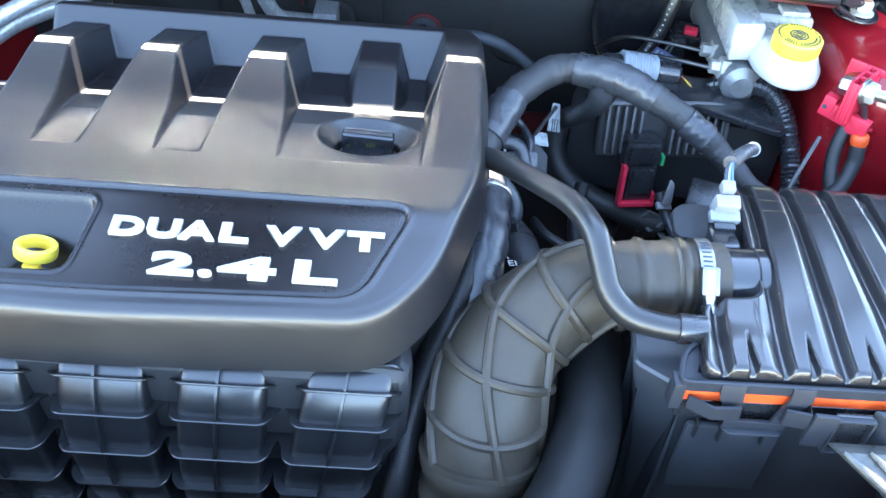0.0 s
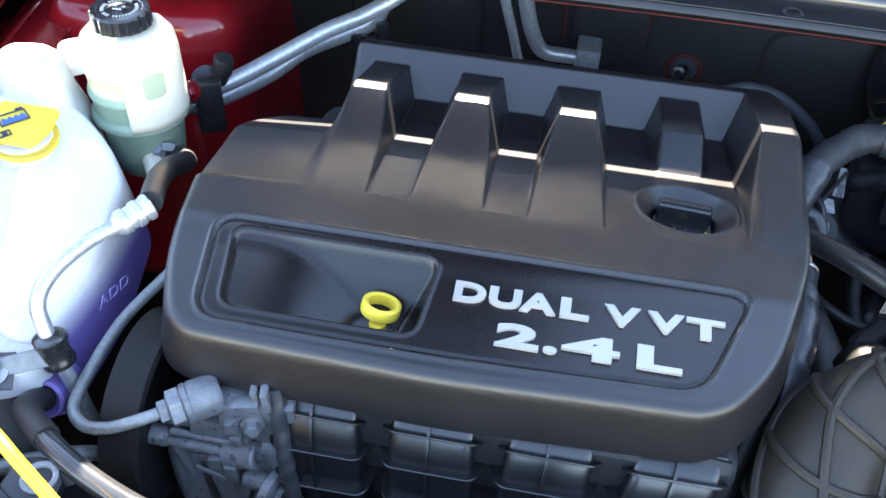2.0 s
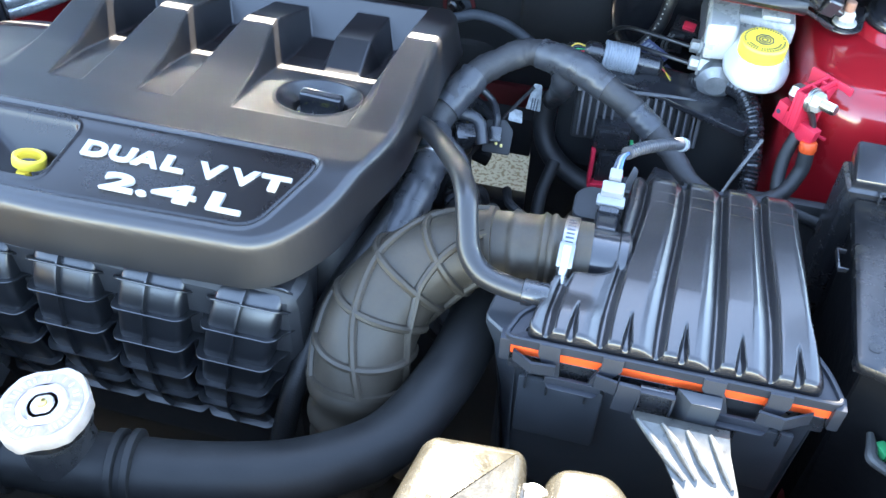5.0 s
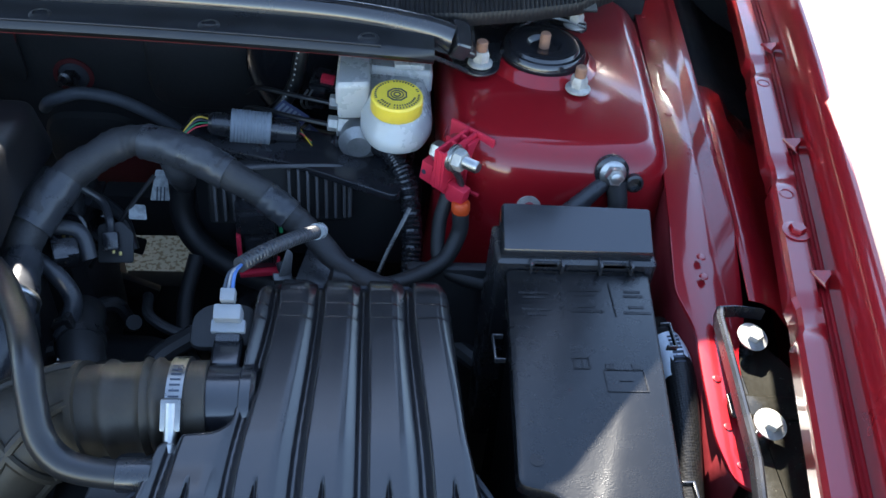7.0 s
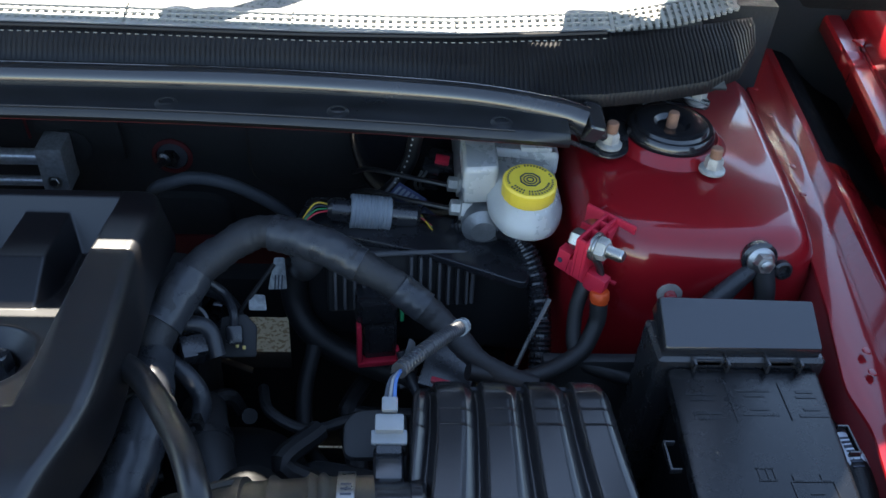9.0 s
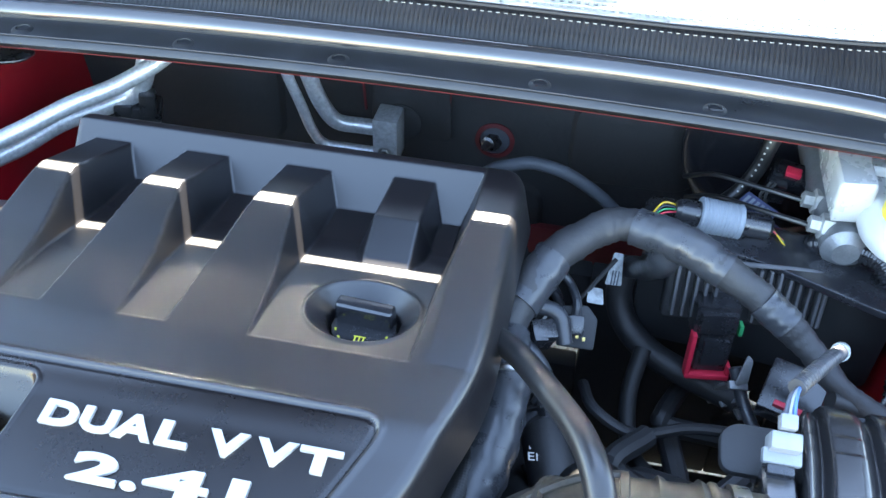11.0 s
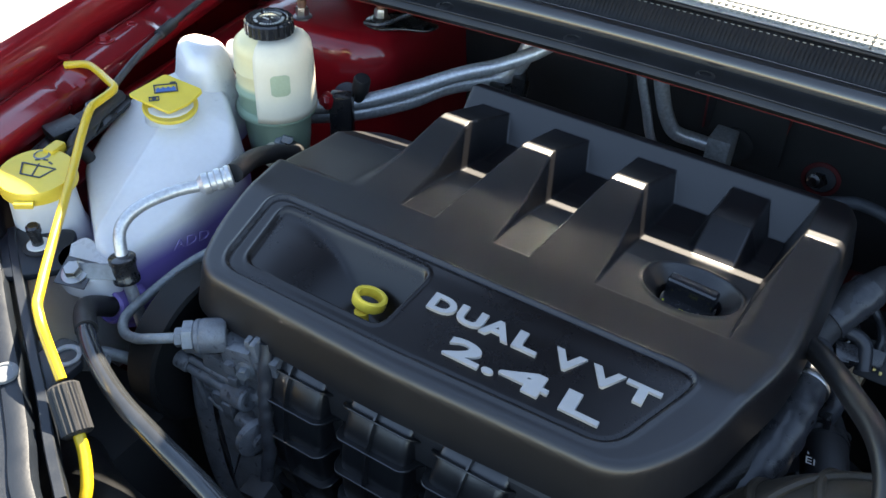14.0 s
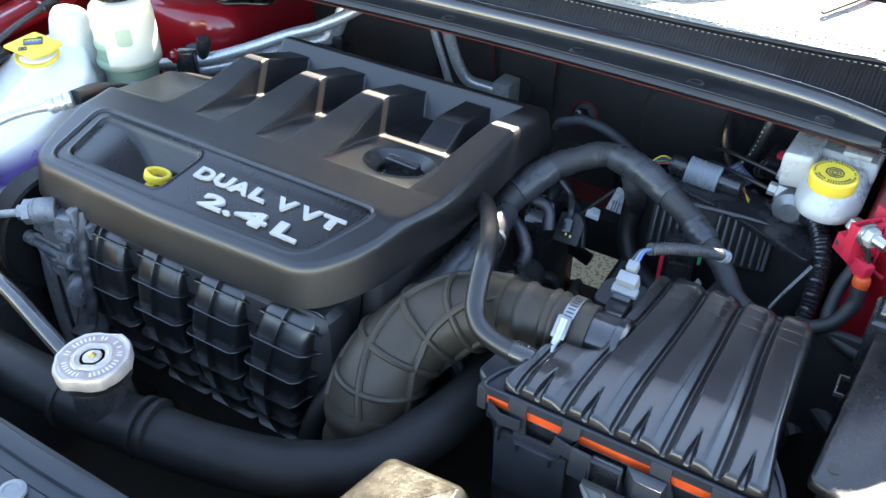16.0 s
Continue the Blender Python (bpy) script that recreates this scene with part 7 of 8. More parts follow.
# ---- reservoirs and lines on the other side ----
def coolant_tank():
    t = thing("coolant_tank", "milky coolant tank with purple coolant and a yellow flip cap", "coolant tank", (-0.47, 0.2, 0.62))
    def h(x, y):
        # two faces that fall from a crease between the filler and the ear
        s = (x + 0.495) * 0.9477 - (0.262 - y) * 0.3193
        z = 0.8495 - 0.25 * (0.262 - np.minimum(y, 0.285)) - 0.16 * np.maximum(0, -s) - 0.24 * np.maximum(0, s)
        return z + 0.0012 * np.exp(-(s / 0.0025) ** 2)

    body = moulded("tank", [(-0.392, 0.080), (-0.384, 0.175), (-0.394, 0.262), (-0.426, 0.300), (-0.468, 0.335), (-0.50, 0.350), (-0.562, 0.345), (-0.575, 0.28), (-0.562, 0.205), (-0.543, 0.163), (-0.474, 0.112), (-0.43, 0.078)], 0.016, h, 0.002, TANK, t, "", 0.008, 6.5, 0.018)
    bm = bmesh.new()
    slab(bm, [(-0.483, 0.318), (-0.494, 0.356), (-0.515, 0.372), (-0.553, 0.366), (-0.563, 0.342), (-0.545, 0.322), (-0.505, 0.300)], 0.014, [(-0.016, 0.78), (-0.010, 0.828), (-0.003, 0.850), (0.001, 0.873), (0.004, 0.880), (0.009, 0.885), (0.015, 0.887)], None, 7)
    part("riser", bm, TANK, t, "", 60)
    bm = bmesh.new()
    slab(bm, [(-0.462, 0.108), (-0.395, 0.092), (-0.400, 0.068), (-0.430, 0.052), (-0.456, 0.060), (-0.466, 0.076)], 0.014, [(0.004, 0.765), (0, 0.770), (0, 0.792), (0.004, 0.797)], None, 6)
    part("ear", bm, MILKY, t)
    bm = bmesh.new()
    revolve(bm, (-0.402, 0.096, 0.745), (0.1, -0.85, 0.45), [(0.022, 0), (0.020, 0.010), (0.0165, 0.014), (0.0160, 0.030), (0.0135, 0.032), (0.012, 0.026)], 26)
    part("outlet", bm, TANK, t)
    bm = bmesh.new()
    revolve(bm, (-0.495, 0.262, 0.830), (0, 0, 1), [(0.030, 0), (0.0285, 0.006), (0.0275, 0.014), (0.0270, 0.027), (0.024, 0.0285), (0.0, 0.0285)], 36)
    part("filler", bm, MILKY, t)
    c = part("cap", revolve(bmesh.new(), (-0.490, 0.258, 0.8555), (0.16, -0.12, 1), [(0.0260, 0), (0.0285, 0.0006), (0.0290, 0.003), (0.0275, 0.0042), (0.0255, 0.003)], 44), YELLOW, t)
    # the flat lid, tilted towards the engine, its far end turned down
    n = Vector((0.155, -0.117, 1.0)).normalized()
    ex = (Vector((0.65, 0.75, 0)) - n * n.dot(Vector((0.65, 0.75, 0)))).normalized()
    m = Matrix.Translation((-0.4972, 0.2620, 0.8740)) @ Matrix((ex, n.cross(ex), n)).transposed().to_4x4()
    bm = bmesh.new()
    ring = rounded([(-0.520, 0.2306), (-0.4705, 0.2370), (-0.466, 0.262), (-0.468, 0.2864), (-0.514, 0.2785)], 0.004)
    level = [0.8740 - 0.155 * (p.x + 0.4972) + 0.117 * (p.y - 0.262) - 3.0 * max(0.0, p.x + 0.476) ** 1.5 for p in ring]
    rings_to_faces(bm, [[Vector((p.x, p.y, z + dz)) for p, z in zip(ring, level)] for dz in (-0.0026, -0.0006)] + [[Vector((-0.494 + (p.x + 0.494) * 0.985, 0.258 + (p.y - 0.258) * 0.985, z)) for p, z in zip(ring, level)]])
    flip = part("flip_lid", bm, YELLOW, c, "yellow flip lid with a printed tank symbol")
    bm = bmesh.new()
    for (x, y), (w, d) in (((0.0, 0.0062), (0.023, 0.0012)), ((0.0, -0.0062), (0.023, 0.0012)), ((-0.0115, 0.0), (0.0012, 0.0136)), ((0.0115, 0.0), (0.0012, 0.0136)), ((0.008, 0.0078), (0.006, 0.0026)),
                           ((-0.0130, -0.0125), (0.0095, 0.0010)), ((-0.0130, -0.0180), (0.0095, 0.0010)), ((-0.0178, -0.0152), (0.0010, 0.0062)), ((-0.0083, -0.0152), (0.0010, 0.0062)), ((-0.0130, -0.0152), (0.0042, 0.0034))):
        box(bm, m @ Vector((x, y, 0.0003)), (w, d, 0.0008), m.to_3x3().to_4x4(), 0)
    part("symbol", bm, INK, flip)
    bm = bmesh.new()
    box(bm, m @ Vector((0.0, -0.0030, 0.0004)), (0.0205, 0.0052, 0.0008), m.to_3x3().to_4x4(), 0)
    for k in range(4):
        box(bm, m @ Vector((-0.0078 + 0.0052 * k, 0.0002, 0.0004)), (0.0022, 0.0022, 0.0008), m.to_3x3().to_4x4() @ pose(0, 0, 0, 0, 0, 45), 0)
    part("liquid_symbol", bm, BLUEINK, flip)
    lm = Matrix.Translation((-0.3800, 0.140, 0.790)) @ pose(0, 0, 0, 90, 0, 86) @ pose(0, 0, 0, 0, 0, -14)
    lettering("embossing", "ADD", 0.015, lm, EMBOSS, body, 0.0004, 1.4)
    bolt("bolt", (-0.424, 0.060, 0.797), (0.1, -0.3, 0.95), 0.0085, 0.010, STEEL, t, 0.0125)
    bm = bmesh.new()
    box(bm, (-0.424, 0.061, 0.7965), (0.030, 0.030, 0.002), pose(0, 0, 0, 17, 5, 20), 0.0008)
    part("bracket_plate", bm, BLACKSTEEL, t)
    bolt("riser_bolt", (-0.486, 0.384, 0.868), (0.5, -0.75, 0.4), 0.0075, 0.010, STEEL, t, 0.0115)
    bm = bmesh.new()
    sharp_slab(bm, [(-0.030, -0.020), (0.012, -0.018), (0.018, 0.0), (0.010, 0.016), (-0.030, 0.014)], 0.010, -0.006, 0.0, 0.002, Matrix.Translation((-0.488, 0.386, 0.868)) @ pose(0, 0, 0, 62, 0, 34))
    part("riser_ear", bm, MILKY, t)


coolant_tank()


def steering_reservoir():
    r = thing("power_steering_reservoir", "ivory power steering fluid reservoir with a black cap", "reservoir", (-0.437, 0.362, 0.76))
    c = (-0.437, 0.364)
    bm = bmesh.new()
    revolve(bm, (*c, 0.765), (0, 0, 1), [(0.030, 0), (0.034, 0.004), (0.0365, 0.025), (0.0385, 0.054), (0.0405, 0.057), (0.0450, 0.0595), (0.0455, 0.063), (0.0450, 0.0665), (0.0412, 0.069), (0.0412, 0.085), (0.0432, 0.087), (0.0436, 0.0895), (0.0432, 0.092), (0.0412, 0.094), (0.0412, 0.111), (0.0426, 0.1125), (0.0426, 0.1155), (0.0412, 0.117), (0.0412, 0.135), (0.0395, 0.142), (0.033, 0.1485), (0.025, 0.1515), (0.0225, 0.155)], 48)
    part("bottle", bm, STEERING, r, "", 50)
    bm = bmesh.new()
    rings = []
    for f in np.linspace(radians(-76), radians(60), 24):
        ring = []
        for rr, h in ((0.0452, 0.828), (0.0452, 0.836), (0.0440, 0.892), (0.0422, 0.904), (0.036, 0.9120), (0.026, 0.9170)):
            ring.append(Vector((c[0] + rr * math.cos(f), c[1] + rr * math.sin(f), h)))
        rings.append(ring)
    rings_to_faces(bm, rings, closed=False, cap=False)
    s = part("shield", bm, SHIELD, r, "ivory outer wrap with a sight window", 50)
    solid(s, 0.0016)
    bm = bmesh.new()
    rings = []
    for k, f in enumerate(np.linspace(radians(-53), radians(-27), 10)):
        cut = 0.003 * (k in (0, 9)) + 0.001 * (k in (1, 8))
        rings.append([Vector((c[0] + 0.0463 * math.cos(f), c[1] + 0.0463 * math.sin(f), h)) for h in (0.862 + cut, 0.870, 0.880, 0.887 - cut)])
    rings_to_faces(bm, rings, closed=False, cap=False)
    part("window", bm, SIGHT, s, "greenish sight window")
    bm = bmesh.new()
    revolve(bm, (*c, 0.9165), (0, 0, 1), [(0.0235, 0), (0.0255, 0.001), (0.0255, 0.014), (0.0240, 0.0160), (0.020, 0.0160), (0.0188, 0.0150), (0.011, 0.0150), (0.009, 0.0163), (0, 0.0163)], 120, lambda f: 1 + 0.045 * (0.5 + 0.5 * math.sin(20 * f)))
    cap = part("cap", bm, GLOSSY, r, "black ridged screw cap")
    bm = bmesh.new()
    rng = random.Random(3)
    for k in range(34):
        f = 2 * math.pi * k / 34
        if rng.random() < 0.18:
            continue
        box(bm, (c[0] + 0.0150 * math.cos(f), c[1] + 0.0150 * math.sin(f), 0.9318), (0.0014, 0.0030, 0.0006), pose(0, 0, 0, 0, 0, math.degrees(f) - 90), 0)
    part("print_bars", bm, PRINT, cap)
    for x, y, w in ((-0.004, 0.001, 0.0028), (0.004, 0.001, 0.0028), (0.0, -0.0045, 0.008)):
        bm = bmesh.new()
        box(bm, (c[0] + x, c[1] + y, 0.9330), (w, 0.0016, 0.0006), None, 0)
        part("print_mark", bm, PRINT, cap)
    bm = bmesh.new()
    revolve(bm, (c[0] + 0.018, c[1] - 0.030, 0.790), (0.55, -0.8, -0.2), [(0.010, 0), (0.010, 0.020), (0.009, 0.022)], 18)
    part("outlet", bm, SHIELD, r)
    bm = bmesh.new()
    revolve(bm, (-0.414, 0.346, 0.789), (1, -0.1, 0.1), [(0.0122, 0), (0.0136, 0.0006), (0.0136, 0.008), (0.0122, 0.0085)], 24)
    box(bm, (-0.412, 0.336, 0.801), (0.007, 0.012, 0.010), pose(0, 0, 0, 20, 0, 10), 0.001)
    box(bm, (-0.404, 0.340, 0.804), (0.012, 0.006, 0.008), pose(0, 0, 0, -20, 20, 30), 0.001)
    part("spring_clip", bm, GREYPLASTIC, r)


SIGHT = mat("sight_window", (0.40, 0.47, 0.34), 0.2)
steering_reservoir()


def pressure_line():
    p = thing("steering_pressure_line", "aluminium steering line with a black rubber hose", "pipe", (-0.38, 0.1, 0.75))
    bm = bmesh.new()
    tube(bm, [(-0.422, 0.348, 0.788), (-0.408, 0.345, 0.789), (-0.388, 0.336, 0.796), (-0.376, 0.316, 0.808), (-0.375, 0.285, 0.826), (-0.366, 0.245, 0.844), (-0.354, 0.206, 0.854)], 0.0098, 16, 8)
    part("hose", bm, RUBBER, p)
    a = Vector((-0.371, 0.177, 0.8494)) - Vector((-0.3515, 0.2015, 0.855))
    bm = bmesh.new()
    revolve(bm, (-0.3515, 0.2015, 0.855), a, [(0.0098, 0), (0.0112, 0.0012), (0.0112, 0.005), (0.0100, 0.0062), (0.0100, 0.009), (0.0112, 0.0102), (0.0112, 0.015), (0.0096, 0.0165), (0.0096, 0.021), (0.0108, 0.0222), (0.0108, 0.028), (0.0082, 0.031), (0.006, 0.0335)], 26)
    part("crimp", bm, ALUPIPE, p, "bright crimped collar")
    bm = bmesh.new()
    tube(bm, [(-0.369, 0.179, 0.8495), (-0.384, 0.157, 0.849), (-0.397, 0.125, 0.845), (-0.401, 0.103, 0.833), (-0.394, 0.092, 0.812), (-0.387, 0.087, 0.79), (-0.380, 0.085, 0.755), (-0.372, 0.082, 0.71)], 0.0060, 16, 8)
    part("pipe", bm, ALUPIPE, p)
    bm = bmesh.new()
    revolve(bm, (-0.3905, 0.089, 0.813), (0.13, -0.1, -1), [(0.0105, 0), (0.0125, 0.001), (0.0125, 0.006), (0.0112, 0.008), (0.0112, 0.020), (0.0125, 0.022), (0.0125, 0.026), (0.010, 0.027)], 28)
    part("clip", bm, PLASTIC, p, "black plastic pipe clip")
    bm = bmesh.new()
    box(bm, (-0.404, 0.0725, 0.7995), (0.046, 0.003, 0.015), pose(0, 0, 0, -37, 0, 32), 0.0008)
    part("clip_bracket", bm, FITTING, p, "grey steel strap")
    bm = bmesh.new()
    revolve(bm, (-0.4215, 0.353, 0.7885), (1, -0.08, 0.1), [(0.0122, 0), (0.0138, 0.0005), (0.0138, 0.008), (0.0122, 0.0085)], 26)
    for dy in (-0.006, 0.006):
        box(bm, (-0.4175, 0.346 + dy, 0.8035), (0.007, 0.002, 0.010), pose(0, 0, 0, dy * 3000, 0, 0), 0.0006)
    part("spring_clamp", bm, FITTING, p, "pale spring clamp")
    q = thing("steering_feed_line", "bent aluminium line into the steering pump", "pipe", (-0.33, 0.07, 0.74))
    bm = bmesh.new()
    tube(bm, [(-0.325, 0.225, 0.80), (-0.345, 0.185, 0.790), (-0.364, 0.140, 0.780), (-0.370, 0.090, 0.772), (-0.368, 0.062, 0.769), (-0.354, 0.048, 0.769), (-0.333, 0.044, 0.776), (-0.314, 0.047, 0.784), (-0.293, 0.059, 0.787)], 0.0048, 16, 8)
    part("pipe", bm, LINEGREY, q)
    hose("lower_line", [(-0.44, -0.01, 0.75), (-0.40, 0.02, 0.745), (-0.36, 0.045, 0.735), (-0.33, 0.07, 0.70)], 0.006, LINEGREY, "thin aluminium line low beside the pump", "pipe")


pressure_line()


def ac_lines():
    a = thing("air_conditioning_lines", "paired aluminium air conditioning lines before the firewall", "pipe", (-0.3, 0.55, 0.77))
    bm = bmesh.new()
    tube(bm, [(-0.47, 0.42, 0.785), (-0.43, 0.445, 0.788), (-0.395, 0.475, 0.793), (-0.355, 0.520, 0.803), (-0.31, 0.560, 0.820), (-0.272, 0.585, 0.832), (-0.240, 0.605, 0.848), (-0.21, 0.64, 0.865), (-0.18, 0.70, 0.865)], 0.009, 18, 8)
    part("line", bm, ALUPIPE, a)
    bm = bmesh.new()
    tube(bm, [(-0.46, 0.44, 0.768), (-0.41, 0.475, 0.772), (-0.37, 0.53, 0.775), (-0.34, 0.575, 0.785), (-0.295, 0.612, 0.795), (-0.268, 0.622, 0.81), (-0.25, 0.625, 0.85), (-0.235, 0.64, 0.88)], 0.011, 18, 8)
    part("line", bm, ALUPIPE, a)
    bm = bmesh.new()
    revolve(bm, (-0.398, 0.468, 0.806), (0.3, -0.1, 1), [(0.008, -0.012), (0.008, 0.004), (0.0105, 0.005), (0.0105, 0.022), (0.009, 0.025), (0, 0.025)], 22)
    part("service_cap", bm, RUBBER, a, "black service port cap")
    bm = bmesh.new()
    revolve(bm, (-0.412, 0.462, 0.800), (0.5, -0.8, 0.5), [(0.017, 0), (0.017, 0.0015), (0.0, 0.0015)], 28)
    tag = part("warning_tag", bm, INK, a, "round warning tag with red and pale print")
    bm = bmesh.new()
    box(bm, (-0.409, 0.4565, 0.8045), (0.010, 0.0008, 0.010), pose(0, 0, 0, -32, 0, 32), 0)
    part("red_mark", bm, ORANGE, tag)
    bm = bmesh.new()
    box(bm, (-0.40, 0.435, 0.790), (0.028, 0.020, 0.060), pose(0, 0, 0, 0, 0, 25), 0.004)
    part("line_clamp", bm, PLASTIC, a)
    bolt("clamp_bolt", (-0.412, 0.424, 0.812), (-0.3, -1, 0.3), 0.007, 0.009, RED, a, 0.011)
    bm = bmesh.new()
    for c, s in (((-0.275, 0.625, 0.782), (0.05, 0.03, 0.02)), ((-0.258, 0.618, 0.796), (0.018, 0.018, 0.03)), ((-0.285, 0.612, 0.790), (0.02, 0.02, 0.014))):
        box(bm, c, s, pose(0, 0, 0, 8, 6, 20), 0.004)
    part("bracket", bm, BLACKSTEEL, a)
    b = thing("expansion_valve", "aluminium expansion valve block with two pipes on the firewall", "valve", (-0.012, 0.735, 0.68))
    bm = bmesh.new()
    box(bm, (-0.013, 0.722, 0.728), (0.030, 0.040, 0.060), None, 0.003)
    part("block", bm, ALUPIPE, b)
    bolt("bolt", (-0.013, 0.702, 0.714), (0, -1, 0.1), 0.0058, 0.004, STEEL, b, 0.0085)
    bm = bmesh.new()
    revolve(bm, (-0.002, 0.752, 0.735), (0, -1, 0), [(0.025, 0), (0.025, 0.012), (0.022, 0.014), (0.015, 0.014)], 30)
    part("gasket", bm, BAYFLOOR, b)
    bm = bmesh.new()
    tube(bm, [(-0.020, 0.715, 0.740), (-0.045, 0.712, 0.742), (-0.070, 0.702, 0.750), (-0.083, 0.695, 0.772), (-0.092, 0.690, 0.80), (-0.101, 0.685, 0.84), (-0.108, 0.685, 0.88)], 0.0095, 18, 8)
    part("pipe", bm, ALUPIPE, b)
    bm = bmesh.new()
    tube(bm, [(-0.020, 0.715, 0.706), (-0.060, 0.712, 0.708), (-0.088, 0.704, 0.715), (-0.099, 0.695, 0.738), (-0.109, 0.690, 0.775), (-0.122, 0.685, 0.82), (-0.134, 0.685, 0.87)], 0.0062, 16, 8)
    part("pipe", bm, ALUPIPE, b)
    s = thing("firewall_stud", "dull stud in a red ringed hole on the firewall", "stud", (0.14, 0.745, 0.72))
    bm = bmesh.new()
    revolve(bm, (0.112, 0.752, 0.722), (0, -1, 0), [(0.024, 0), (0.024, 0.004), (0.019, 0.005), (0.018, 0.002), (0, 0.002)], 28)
    part("ring", bm, RED_SHADED_DIRTY, s)
    bm = bmesh.new()
    revolve(bm, (0.112, 0.752, 0.722), (0, -1, 0), [(0.0185, 0.002), (0.0180, 0.0035), (0.012, 0.0050), (0, 0.0050)], 24)
    part("grommet", bm, DUSTYHOSE, s)
    bm = bmesh.new()
    hexagon(bm, (0.110, 0.751, 0.722), (0, -1, 0), 0.011, 0.012)
    revolve(bm, (0.106, 0.742, 0.724), (-0.2, -1, 0.1), [(0.008, 0), (0.0085, 0.006), (0.005, 0.008), (0.004, 0.018), (0, 0.018)], 12)
    part("nut", bm, BLACKSTEEL, s)


ac_lines()


def washer_bottle():
    w = thing("washer_bottle", "milky washer bottle with a yellow cap", "washer bottle", (-0.53, 0.10, 0.60))
    bm = bmesh.new()
    revolve(bm, (-0.517, 0.106, 0.60), (0, 0, 1), [(0.045, 0), (0.045, 0.13), (0.040, 0.165), (0.033, 0.19), (0.031, 0.225), (0.029, 0.236)], 36)
    part("bottle", bm, MILKY, w)
    bm = bmesh.new()
    revolve(bm, (-0.516, 0.106, 0.834), (0.05, -0.05, 1), [(0.034, 0), (0.0365, 0.002), (0.0365, 0.012), (0.035, 0.0155), (0.0, 0.0165)], 48)
    cap = part("cap", bm, YELLOW, w, "yellow snap cap with a wiper symbol")
    bm = bmesh.new()
    box(bm, (-0.496, 0.074, 0.838), (0.018, 0.012, 0.006), pose(0, 0, 0, 0, 0, 35), 0.0015)
    part("tab", bm, YELLOW, cap)
    bm = bmesh.new()
    box(bm, (-0.530, 0.140, 0.850), (0.012, 0.020, 0.010), pose(0, 0, 0, 0, 0, 10), 0.002)
    part("hinge_tab", bm, YELLOW, cap)
    bm = bmesh.new()
    m = Matrix.Translation((-0.516, 0.106, 0.8508)) @ pose(0, 0, 0, 3, 3, 20)
    for c, s, a in (((0, 0.006, 0), (0.034, 0.0016, 0.0006), 0), ((0, -0.010, 0), (0.020, 0.0016, 0.0006), 0), ((-0.0135, -0.002, 0), (0.0016, 0.018, 0.0006), 24), ((0.0135, -0.002, 0), (0.0016, 0.018, 0.0006), -24), ((0, 0.0, 0), (0.0014, 0.018, 0.0006), 10),
                    ((-0.006, 0.014, 0), (0.005, 0.0018, 0.0006), 25), ((0.001, 0.016, 0), (0.005, 0.0018, 0.0006), 0), ((0.008, 0.013, 0), (0.005, 0.0018, 0.0006), -25)):
        box(bm, m @ Vector(c), s, m.to_3x3().to_4x4() @ pose(0, 0, 0, 0, 0, a), 0)
    part("wiper_symbol", bm, INK, cap)
    bm = bmesh.new()
    tube(bm, [(-0.535, 0.185, 0.80), (-0.528, 0.168, 0.835), (-0.524, 0.158, 0.85), (-0.530, 0.19, 0.86), (-0.545, 0.24, 0.86)], 0.0065, 12, 8)
    part("fluid_hose", bm, RUBBER, w)


washer_bottle()


def prop_rod():
    r = thing("hood_prop_rod", "yellow hood prop rod with a ribbed black grip", "prop rod", (-0.29, -0.055, 0.74))
    bm = bmesh.new()
    tube(bm, [(-0.628, 0.240, 0.870), (-0.613, 0.249, 0.872), (-0.602, 0.2515, 0.8725), (-0.590, 0.2495, 0.8725), (-0.553, 0.238, 0.8725), (-0.543, 0.233, 0.8725), (-0.5385, 0.224, 0.8725), (-0.5345, 0.203, 0.8725), (-0.532, 0.193, 0.872), (-0.527, 0.183, 0.869), (-0.516, 0.165, 0.862), (-0.476, 0.113, 0.850), (-0.436, 0.064, 0.845), (-0.400, 0.023, 0.845), (-0.377, -0.002, 0.845), (-0.366, -0.0135, 0.845), (-0.354, -0.0215, 0.844), (-0.341, -0.029, 0.838), (-0.312, -0.043, 0.815)], 0.0043, 14, 8)
    part("rod", bm, YPAINT, r)
    bm = bmesh.new()
    tube(bm, [(-0.281, -0.060, 0.795), (-0.266, -0.069, 0.783), (-0.252, -0.082, 0.770), (-0.246, -0.094, 0.757), (-0.243, -0.104, 0.735), (-0.24, -0.11, 0.71)], 0.0048, 14, 8)
    part("rod_end", bm, YPAINT, r)
    a, b = Vector((-0.308, -0.046, 0.814)), Vector((-0.277, -0.063, 0.791))
    bm = bmesh.new()
    revolve(bm, a, b - a, [(0.009, 0), (0.0115, 0.002), (0.0115, (b - a).length - 0.002), (0.009, (b - a).length)], 72, lambda f: 1 + 0.09 * (math.sin(18 * f) > 0))
    part("grip", bm, RUBBER, r, "ribbed black foam grip")


prop_rod()


